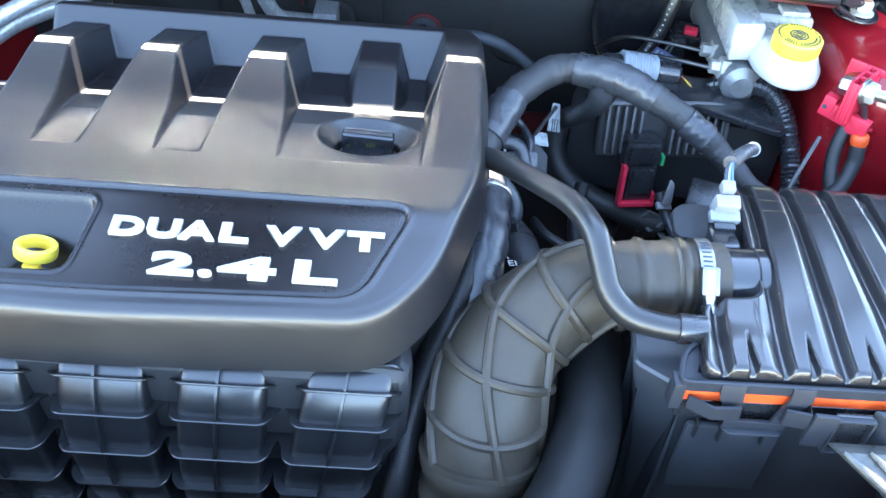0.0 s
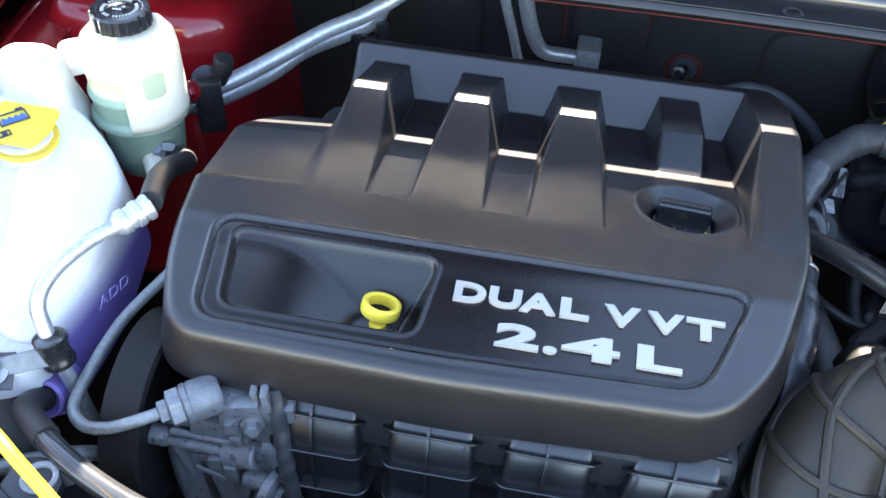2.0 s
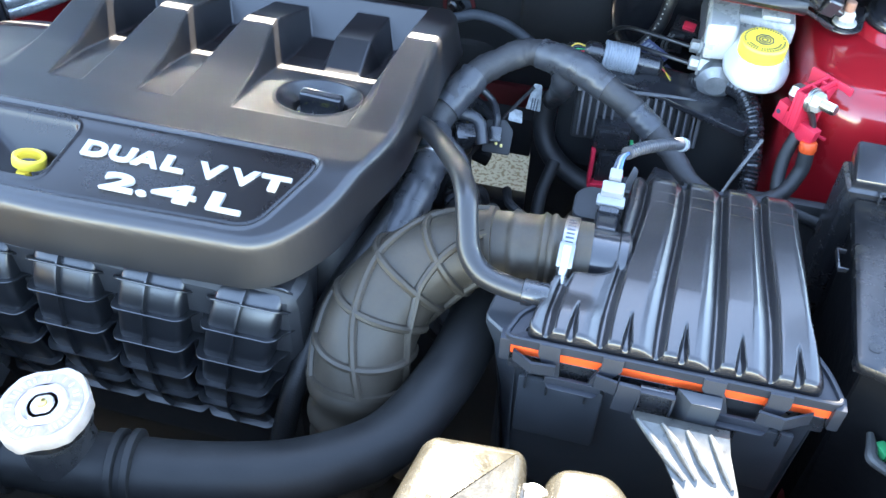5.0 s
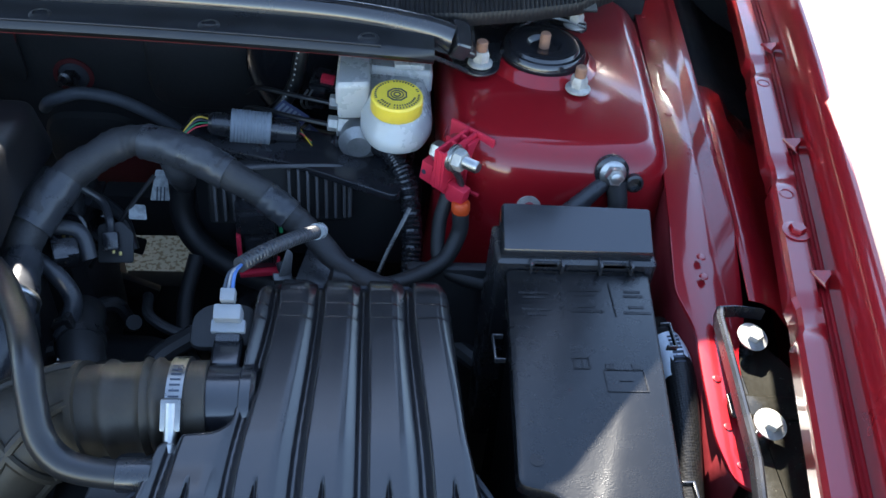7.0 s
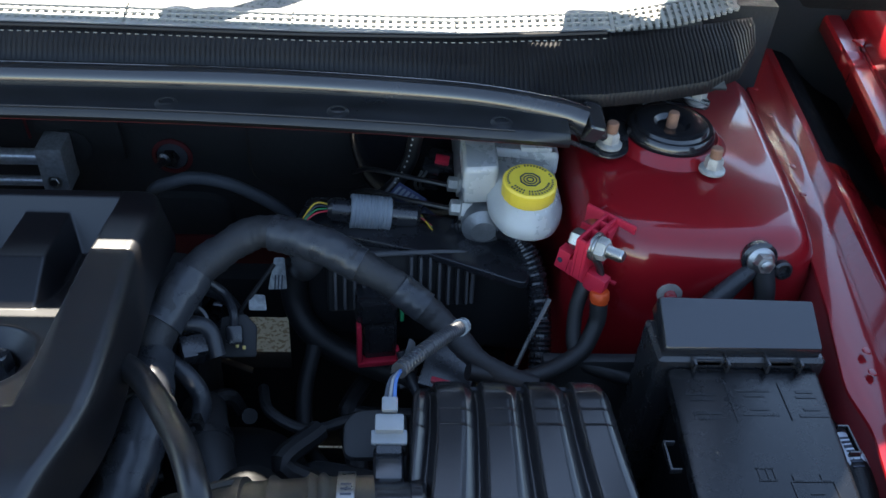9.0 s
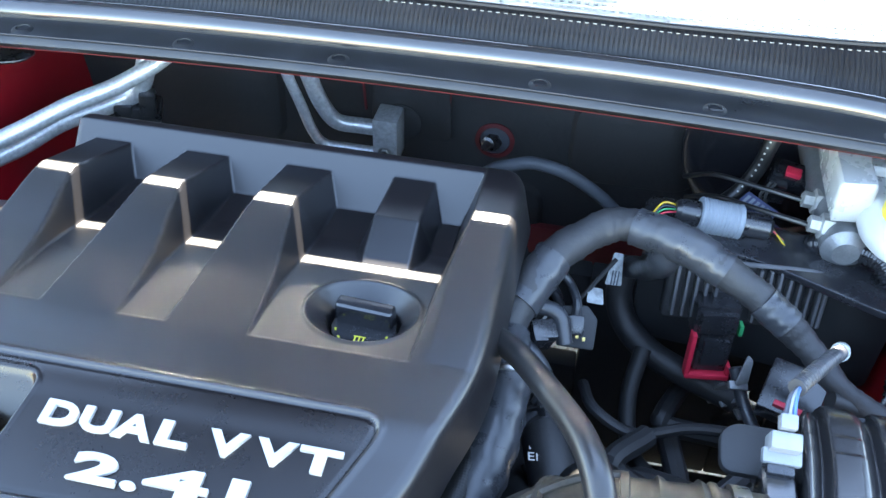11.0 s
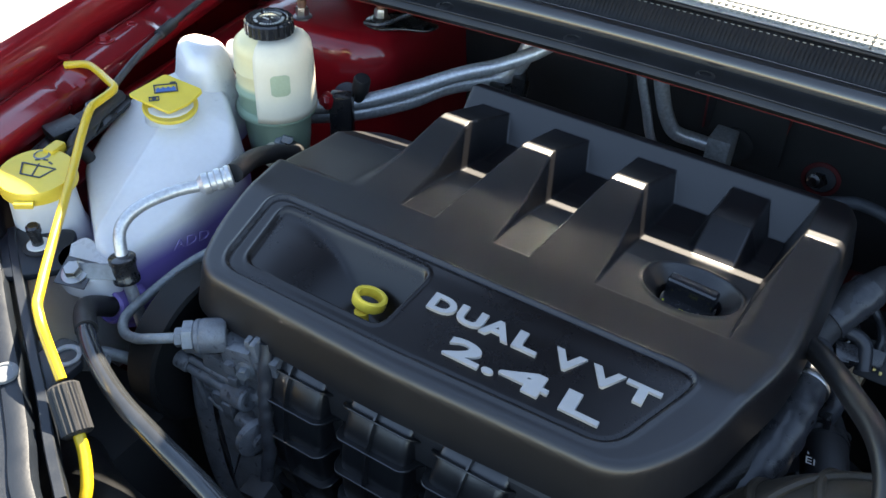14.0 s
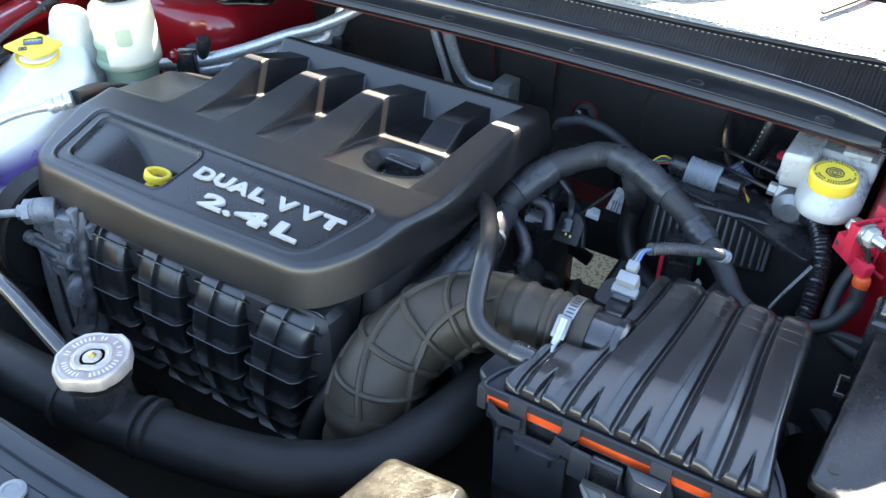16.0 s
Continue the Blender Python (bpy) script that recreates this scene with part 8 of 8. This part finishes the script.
def fender_side():
    """The hood cable and the black lamp bracket with clear push pins beside the fender."""
    c = thing("hood_release_cable", "black hood release cable with a sleeve along the fender", "cable", (-0.60, 0.33, 0.85))
    bm = bmesh.new()
    tube(bm, [(-0.556, 0.215, 0.848), (-0.566, 0.245, 0.857), (-0.585, 0.290, 0.861), (-0.605, 0.339, 0.861), (-0.641, 0.445, 0.860), (-0.66, 0.52, 0.855)], 0.0042, 12, 8)
    part("cable", bm, WIREGREY, c)
    bm = bmesh.new()
    revolve(bm, (-0.614, 0.362, 0.861), (-0.30, 0.95, 0), [(0.005, 0), (0.0068, 0.002), (0.0068, 0.036), (0.005, 0.039)], 18)
    part("sleeve", bm, RUBBER, c, "thicker black sleeve")
    b = thing("lamp_top_bracket", "black sheet bracket over the headlamp with clear push pins", "bracket", (-0.55, 0.17, 0.84))
    bm = bmesh.new()
    ring = rounded([(-0.578, 0.262), (-0.548, 0.258), (-0.530, 0.200), (-0.520, 0.150), (-0.505, 0.088), (-0.535, 0.070), (-0.556, 0.120), (-0.572, 0.185)], 0.012)
    rings_to_faces(bm, [[Vector((p.x, p.y, 0.846 - 0.10 * max(0.0, 0.16 - p.y) + dz)) for p in ring] for dz in (-0.004, -0.001, 0.0)])
    part("plate", bm, EDGEBLACK, b)
    bm = bmesh.new()
    box(bm, (-0.553, 0.170, 0.850), (0.030, 0.034, 0.012), pose(0, 0, 0, 4, 0, -14), 0.003)
    part("block", bm, EDGEBLACK, b)
    for x, y in ((-0.562, 0.218), (-0.531, 0.126)):
        z = 0.846 - 0.10 * max(0.0, 0.16 - y)
        bm = bmesh.new()
        revolve(bm, (x, y, z), (0.05, -0.1, 1), [(0.0125, 0), (0.0125, 0.002), (0.0095, 0.004), (0.0085, 0.009), (0.0065, 0.0105), (0.0060, 0.007), (0.0, 0.007)], 26)
        part("push_pin", bm, CLEARPIN, b, "clear grey push pin")
    bm = bmesh.new()
    tube(bm, [(-0.545, 0.205, 0.850), (-0.528, 0.185, 0.853), (-0.520, 0.160, 0.848), (-0.520, 0.130, 0.832), (-0.522, 0.11, 0.80)], 0.0058, 12, 7)
    part("fluid_hose", bm, RUBBER, b)


CLEARPIN = mat("clear_pin_plastic", (0.30, 0.34, 0.38), 0.22, var=(60, 0.2), trans=0.3)
fender_side()


# ---- the front panel, lamps and their fixings ----
def front_panel():
    p = thing("radiator_support_cover", "black plastic radiator support panel with push pins", "panel", (0.12, -0.17, 0.74))
    inner = [(-0.64, 0.145), (-0.541, 0.067), (-0.445, 0.004), (-0.367, -0.043), (-0.305, -0.082), (-0.249, -0.119), (-0.15, -0.150), (-0.03, -0.160), (0.10, -0.160), (0.22, -0.145), (0.36, -0.105), (0.46, -0.060), (0.555, -0.010), (0.625, 0.028), (0.690, 0.070), (0.73, 0.10)]
    line = curve([(x, y, 0) for x, y in inner], 4)
    rings = []
    for i, q in enumerate(line):
        d = line[min(i + 1, len(line) - 1)] - line[max(i - 1, 0)]
        n = Vector((d.y, -d.x, 0)).normalized()
        rings.append([q + n * a + Vector((0, 0, z)) for a, z in ((0.002, 0.74), (0.0, 0.792), (0.003, 0.799), (0.010, 0.801), (0.016, 0.799), (0.018, 0.795), (0.030, 0.795), (0.033, 0.799), (0.10, 0.804), (0.16, 0.795), (0.22, 0.74))])
    bm = bmesh.new()
    rings_to_faces(bm, rings, closed=False, cap=False)
    solid(part("panel", bm, PANELPLASTIC, p, "", 40), 0.003)
    for x, y in ((-0.366, -0.058), (-0.20, -0.19), (0.05, -0.205), (0.30, -0.165), (0.655, 0.0)):
        bm = bmesh.new()
        revolve(bm, (x, y, 0.802), (0, 0, 1), [(0.0115, 0), (0.0112, 0.0025), (0.008, 0.004), (0.007, 0.004), (0.0065, 0.003), (0, 0.003)], 28)
        part("push_pin", bm, GREYPIN, p)
    bm = bmesh.new()
    revolve(bm, (0.642, 0.016, 0.7985), (0, 0, 1), [(0.010, 0), (0.010, 0.0035), (0.0085, 0.004), (0.008, 0.001), (0, 0.001)], 24)
    part("locating_hole", bm, DARK, p)
    # lamp bracket with its peg by the washer bottle
    b = thing("lamp_bracket", "black plastic lamp bracket with an upright peg", "bracket", (-0.47, 0.06, 0.74))
    bm = bmesh.new()
    sharp_slab(bm, [(-0.53, 0.07), (-0.475, 0.105), (-0.435, 0.062), (-0.47, 0.02), (-0.51, 0.03)], 0.008, 0.788, 0.797, 0.002)
    part("plate", bm, PANELPLASTIC, b)
    bm = bmesh.new()
    revolve(bm, (-0.481, 0.066, 0.797), (0, 0, 1), [(0.015, 0), (0.015, 0.002), (0.0105, 0.003)], 26)
    part("washer", bm, RUBBER, b)
    bm = bmesh.new()
    revolve(bm, (-0.481, 0.066, 0.799), (0, 0, 1), [(0.0105, 0), (0.0105, 0.0025), (0.0055, 0.003)], 26)
    part("collar", bm, WHITEPLASTIC, b)
    bm = bmesh.new()
    revolve(bm, (-0.481, 0.066, 0.801), (0, 0, 1), [(0.0055, 0), (0.0055, 0.014), (0.0068, 0.015), (0.0068, 0.021), (0.005, 0.023), (0, 0.023)], 20)
    part("peg", bm, PLASTIC, b)
    # the strip along the panel's edge, with a cross plate between two openings
    s = thing("support_strip", "blue-grey plastic strip along the radiator support panel", "panel", (-0.36, -0.03, 0.76))
    line = curve([(-0.530, 0.067, 0), (-0.508, 0.051, 0), (-0.441, 0.009, 0), (-0.369, -0.035, 0), (-0.332, -0.057, 0), (-0.284, -0.088, 0), (-0.240, -0.114, 0)], 4)
    rings = []
    for i, q in enumerate(line):
        d = line[min(i + 1, len(line) - 1)] - line[max(i - 1, 0)]
        n = Vector((-d.y, d.x, 0)).normalized()
        rings.append([q + n * a + Vector((0, 0, z)) for a, z in ((0.0, 0.770), (0.0, 0.7965), (0.001, 0.798), (0.0075, 0.798), (0.0085, 0.797), (0.0085, 0.770))])
    bm = bmesh.new()
    rings_to_faces(bm, rings)
    part("strip", bm, PANELPLASTIC, s)
    bm = bmesh.new()
    sharp_slab(bm, [(-0.371, -0.029), (-0.369, -0.001), (-0.352, 0.003), (-0.331, -0.012), (-0.330, -0.050)], 0.004, 0.786, 0.7955, 0.0015)
    part("cross_plate", bm, PANELPLASTIC, s)
    bm = bmesh.new()
    revolve(bm, (-0.347, -0.014, 0.7950), (0, 0, 1), [(0.0125, 0), (0.0125, 0.0022), (0.0105, 0.0028), (0.0085, 0.0022), (0.0080, 0.0004)], 28)
    part("ring", bm, FITTING, s, "pale steel ring")
    f = thing("line_fitting", "grey line fitting beside the support strip", "fitting", (-0.338, -0.004, 0.775))
    for base, way, r, h in (((-0.345, -0.004, 0.782), (0.85, 0.45, 0.1), 0.0085, 0.012), ((-0.335, 0.002, 0.783), (0.85, 0.45, 0.1), 0.0065, 0.012)):
        bm = bmesh.new()
        revolve(bm, base, way, [(r * 0.8, 0), (r, 0.0015), (r, h - 0.0015), (r * 0.7, h), (0, h)], 18)
        part("collar", bm, FITTING, f)


PANELPLASTIC = mat("panel_plastic", (0.0105, 0.0140, 0.0195), 0.42, bump=(500, 0.2, 0.0004), var=(25, 0.25), spec=0.4, dust=((0.030, 0.033, 0.036), 1500, 0.74))
front_panel()


def front_brackets():
    # two humped brackets in full sun before the air box
    m = SUNBRACKET
    b = thing("horn_bracket", "satin zinc stamped bracket in bright sun", "bracket", (0.31, -0.04, 0.70))
    bm = bmesh.new()
    slab(bm, [(0.268, -0.004), (0.348, 0.002), (0.352, -0.05), (0.338, -0.12), (0.246, -0.12)], 0.014, [(0, 0.66), (0, 0.772), (0.002, 0.783), (0.006, 0.790), (0.011, 0.793)], None, 6)
    part("hump", bm, m, b)
    b = thing("latch_bracket", "rounded satin zinc bracket in bright sun", "bracket", (0.40, -0.04, 0.70))
    bm = bmesh.new()
    slab(bm, [(0.362, 0.0), (0.412, 0.003), (0.432, -0.02), (0.434, -0.10), (0.358, -0.10)], 0.022, [(0, 0.68), (0, 0.765), (0.003, 0.777), (0.008, 0.785), (0.013, 0.788)], None, 6)
    part("hump", bm, m, b)
    bolt("bolt", (0.356, -0.03, 0.77), (0, -0.3, 1), 0.008, 0.010, STEEL, b)
    h = thing("headlamp_cover", "black sheet cover of the headlamp with washer-head bolts", "headlamp", (0.77, 0.15, 0.72))
    bm = bmesh.new()
    slab(bm, [(0.760, 0.272), (0.790, 0.266), (0.812, 0.235), (0.822, 0.18), (0.806, 0.05), (0.77, -0.08), (0.722, -0.05), (0.736, 0.085), (0.752, 0.12)], 0.012, [(0, 0.72), (0, 0.806), (0.002, 0.810), (0.008, 0.811)], None, 5)
    part("cover", bm, LAMPSHEET, h)
    bm = bmesh.new()
    rings = []
    for x, y in [(0.790, 0.270), (0.770, 0.273), (0.757, 0.272), (0.754, 0.262), (0.749, 0.20), (0.743, 0.13), (0.737, 0.095), (0.722, 0.072), (0.700, 0.058), (0.66, 0.038)]:
        z = 0.838 - 0.25 * max(0.0, 0.11 - y)
        rings.append([Vector((x - 0.003, y + 0.002, z - 0.013)), Vector((x + 0.003, y, z - 0.013)), Vector((x + 0.003, y, z - 0.002)), Vector((x + 0.001, y, z)), Vector((x - 0.001, y + 0.001, z)), Vector((x - 0.003, y + 0.002, z - 0.002))])
    rings_to_faces(bm, rings)
    part("upright_edge", bm, PLASTIC, h)
    bm = bmesh.new()
    sharp_slab(bm, [(0.748, 0.205), (0.815, 0.200), (0.818, 0.180), (0.746, 0.182)], 0.004, 0.81, 0.8145, 0.002)
    part("raised_band", bm, LAMPSHEET, h)
    for x, y, z in ((0.779, 0.250, 0.8105), (0.766, 0.166, 0.8105)):
        bm = bmesh.new()
        revolve(bm, (x, y, z - 0.001), (0, 0, 1), [(0.006, 0), (0.006, 0.018)], 14)
        part("post", bm, GLOSSY, h)
        bolt("bolt", (x, y, z + 0.016), (0.1, -0.2, 1), 0.0072, 0.007, NUTMETAL, h, 0.0125, "zinc bolt with a broad washer")
    bolt("bolt", (0.760, 0.072, 0.812), (0.0, -0.2, 1), 0.011, 0.014, STEEL, h, 0.018, "", "", (0.006, 0.008, STEEL))
    for k in range(3):
        bm = bmesh.new()
        box(bm, (0.750 + 0.012 * k, 0.02, 0.813), (0.004, 0.07, 0.008), pose(0, 0, 0, 0, 0, -8), 0.001)
        part("fin", bm, GLOSSY, h)
    r = thing("body_label_tube", "black mesh sleeve with a paper barcode label", "cable sleeve", (0.735, 0.2, 0.72))
    bm = bmesh.new()
    tube(bm, [(0.722, 0.30, 0.78), (0.727, 0.255, 0.790), (0.726, 0.215, 0.780), (0.720, 0.15, 0.755), (0.712, 0.08, 0.735), (0.70, 0.0, 0.72)], 0.0125, 14, 8)
    part("sleeve", bm, BRAID, r)
    bm = bmesh.new()
    tube(bm, [(0.7245, 0.277, 0.7865), (0.7268, 0.257, 0.7895), (0.7268, 0.238, 0.7860)], 0.0132, 18, 6)
    lab = part("paper_label", bm, LABEL, r, "pale blue paper label with dark bars")
    bm = bmesh.new()
    for k in range(7):
        box(bm, (0.7255, 0.272 - 0.0045 * k, 0.8012 + 0.0006 * min(k, 3) - 0.0008 * max(0, k - 4)), (0.009, 0.0012 + 0.0006 * (k % 3), 0.001), pose(0, 0, 0, 0, 0, 5), 0)
    part("bars", bm, INK, lab)
    bm = bmesh.new()
    tube(bm, [(0.606, 0.101, 0.768), (0.606, 0.088, 0.768), (0.606, 0.078, 0.767), (0.617, 0.071, 0.765), (0.634, 0.063, 0.763), (0.658, 0.062, 0.762), (0.68, 0.07, 0.755)], [0.003, 0.0045, 0.005, 0.004, 0.0028, 0.0022, 0.002], 10, 6)
    c = whole("lamp_wire", bm, WIREGREY, "dusty grey wire with a green plug below the fuse box", "wire")
    bm = bmesh.new()
    box(bm, (0.615, 0.088, 0.766), (0.009, 0.014, 0.010), pose(0, 0, 0, 0, 0, 30), 0.002)
    part("green_plug", bm, GREEN, c)


SUNBRACKET = mat("satin_zinc_metal", (0.034, 0.032, 0.026), 0.26, metal=0.4, bump=(260, 0.5, 0.0008), var=(70, 0.45), rvar=0.1)
front_brackets()


def low_clutter():
    rng = random.Random(11)
    for k in range(16):
        x, y = rng.uniform(0.17, 0.55), rng.uniform(0.24, 0.52)
        if 0.27 < x < 0.37 and 0.38 < y < 0.56:
            continue
        z = rng.uniform(0.56, 0.66)
        bm = bmesh.new()
        pts = [(x + rng.uniform(-0.05, 0.05), y + rng.uniform(-0.05, 0.05), z + rng.uniform(-0.03, 0.03)) for _ in range(4)]
        tube(bm, pts, rng.uniform(0.004, 0.011), 10, 6)
        whole("low_cable", bm, RUBBER, "dark cable deep in the bay by the gearbox", "cable", "low cables")
    # plug and bracket by the gearbox, added to hide the bright ground gap, with small brass clips
    g = thing("gap_cover_plug", "black plug on a dark bracket, added to hide the bright ground gap", "sensor", (0.24, 0.49, 0.60))
    t = Matrix.Translation((0.232, 0.428, 0.748)) @ pose(0, 0, 0, 50, 0, 6)
    bm = bmesh.new()
    sharp_slab(bm, [(-0.014, -0.020), (0.018, -0.022), (0.020, 0.006), (0.010, 0.018), (-0.012, 0.016)], 0.003, -0.002, 0.002, 0.001, t)
    part("bracket", bm, DARK, g)
    bm = bmesh.new()
    box(bm, t @ Vector((0.0, 0.0, 0.007)), (0.015, 0.018, 0.011), t.to_3x3().to_4x4(), 0.003)
    part("plug", bm, PLASTIC, g)
    for x, y in ((0.002, -0.010), (0.008, -0.012)):
        bm = bmesh.new()
        box(bm, t @ Vector((x, y, 0.008)), (0.003, 0.004, 0.003), t.to_3x3().to_4x4(), 0.001)
        part("clip", bm, BRASS, g, "small brass clip")
    bm = bmesh.new()
    tube(bm, [t @ Vector((0.0, 0.008, 0.007)), t @ Vector((0.0, 0.020, 0.008)), (0.222, 0.452, 0.776), (0.205, 0.455, 0.79)], 0.004, 10, 6)
    part("cable", bm, TAPE, g)
    n = thing("hanging_plug", "open black plug with brass pins below the harness", "connector", (0.19, 0.43, 0.70))
    bm = bmesh.new()
    revolve(bm, (0.190, 0.438, 0.752), (0.15, -0.75, 0.65), [(0.010, -0.02), (0.0165, -0.012), (0.0175, 0.006), (0.0150, 0.0065), (0.0140, -0.002), (0.0, -0.002)], 22)
    part("shell", bm, GLOSSY, n)
    for k in range(6):
        bm = bmesh.new()
        f = k * math.pi / 3
        box(bm, (0.1905 + 0.007 * math.cos(f), 0.4345 + 0.005 * math.sin(f), 0.7545 + 0.005 * math.sin(f)), (0.0024, 0.0024, 0.004), pose(0, 0, 0, 45, 0, 0), 0.0004)
        part("pin", bm, BRASS, n)
    bm = bmesh.new()
    tube(bm, [(0.189, 0.446, 0.745), (0.186, 0.462, 0.742), (0.190, 0.475, 0.765), (0.196, 0.470, 0.795)], 0.0085, 12, 6, lambda run, s, f: 1 + 0.06 * math.sin(run * 600 + 2 * f))
    part("tail", bm, TAPE, n, "", 60)
    bm = bmesh.new()
    sharp_slab(bm, [(-0.009, -0.006), (0.008, -0.009), (0.009, 0.006), (-0.006, 0.009)], 0.002, -0.0005, 0.0005, 0.0002, Matrix.Translation((0.247, 0.468, 0.750)) @ pose(0, 0, 0, 40, 10, 25))
    whole("paper_tag", bm, TAG, "small pale tag on a thin cable", "tag")
    bm = bmesh.new()
    tube(bm, [(0.20, 0.44, 0.70), (0.235, 0.465, 0.748), (0.262, 0.495, 0.775)], 0.0022, 8, 6)
    tube(bm, [(0.25, 0.44, 0.66), (0.262, 0.40, 0.672), (0.30, 0.385, 0.665), (0.35, 0.40, 0.668), (0.40, 0.41, 0.66)], 0.0055, 10, 8)
    whole("thin_cable", bm, RUBBER, "thin black cables crossing the dark gap", "cable")
    for pts, r, m in (([(0.30, 0.46, 0.70), (0.292, 0.42, 0.672), (0.30, 0.37, 0.655), (0.33, 0.33, 0.66)], 0.008, HOSE), ([(0.385, 0.455, 0.70), (0.40, 0.43, 0.672), (0.42, 0.385, 0.665), (0.44, 0.35, 0.68)], 0.006, TAPE)):
        bm = bmesh.new()
        tube(bm, pts, r, 12, 6)
        whole("gearbox_hose", bm, m, "black hose over the gearbox", "hose", "gearbox hoses")
    bm = bmesh.new()
    sharp_slab(bm, [(-0.006, -0.016), (0.007, -0.012), (0.005, 0.010), (-0.002, 0.014)], 0.003, -0.001, 0.001, 0.0005, Matrix.Translation((0.392, 0.446, 0.708)) @ pose(0, 0, 0, 60, 20, 15))
    box(bm, (0.388, 0.438, 0.694), (0.020, 0.008, 0.004), pose(0, 0, 0, 30, 15, 20), 0.001)
    whole("metal_tab", bm, ALU, "bent aluminium tab beside the module plug", "bracket", "metal tabs")
    bm = bmesh.new()
    box(bm, (0.66, 0.60, 0.50), (0.22, 0.2, 0.2), None, 0.03)
    whole("subframe", bm, DARK, "dark steel subframe deep in the bay", "subframe")
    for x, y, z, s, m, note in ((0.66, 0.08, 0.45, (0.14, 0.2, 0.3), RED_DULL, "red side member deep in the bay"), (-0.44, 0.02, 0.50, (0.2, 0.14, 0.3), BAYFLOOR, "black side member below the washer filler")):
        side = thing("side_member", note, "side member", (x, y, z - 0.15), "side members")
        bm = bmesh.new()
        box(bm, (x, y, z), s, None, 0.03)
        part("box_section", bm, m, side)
        bm = bmesh.new()
        box(bm, (x, y - s[1] / 2 - 0.003, z + 0.08), (s[0] * 0.8, 0.008, 0.022), None, 0.002)
        part("seam_flange", bm, m, side)
        bolt("bolt", (x - 0.03, y - s[1] / 2 + 0.035, z + s[2] / 2 - 0.004), (0, 0, 1), 0.008, 0.009, BLACKSTEEL, side, 0.012)
    bm = bmesh.new()
    tube(bm, [(-0.49, 0.42, 0.83), (-0.52, 0.46, 0.84), (-0.53, 0.36, 0.83), (-0.54, 0.27, 0.82)], 0.004, 10, 8)
    revolve(bm, (-0.535, 0.40, 0.836), (0.05, -1, -0.05), [(0.006, 0), (0.0068, 0.002), (0.0068, 0.02), (0.006, 0.022)], 16)
    whole("washer_fluid_line", bm, RUBBER, "thin black washer line along the fender", "hose")


low_clutter()
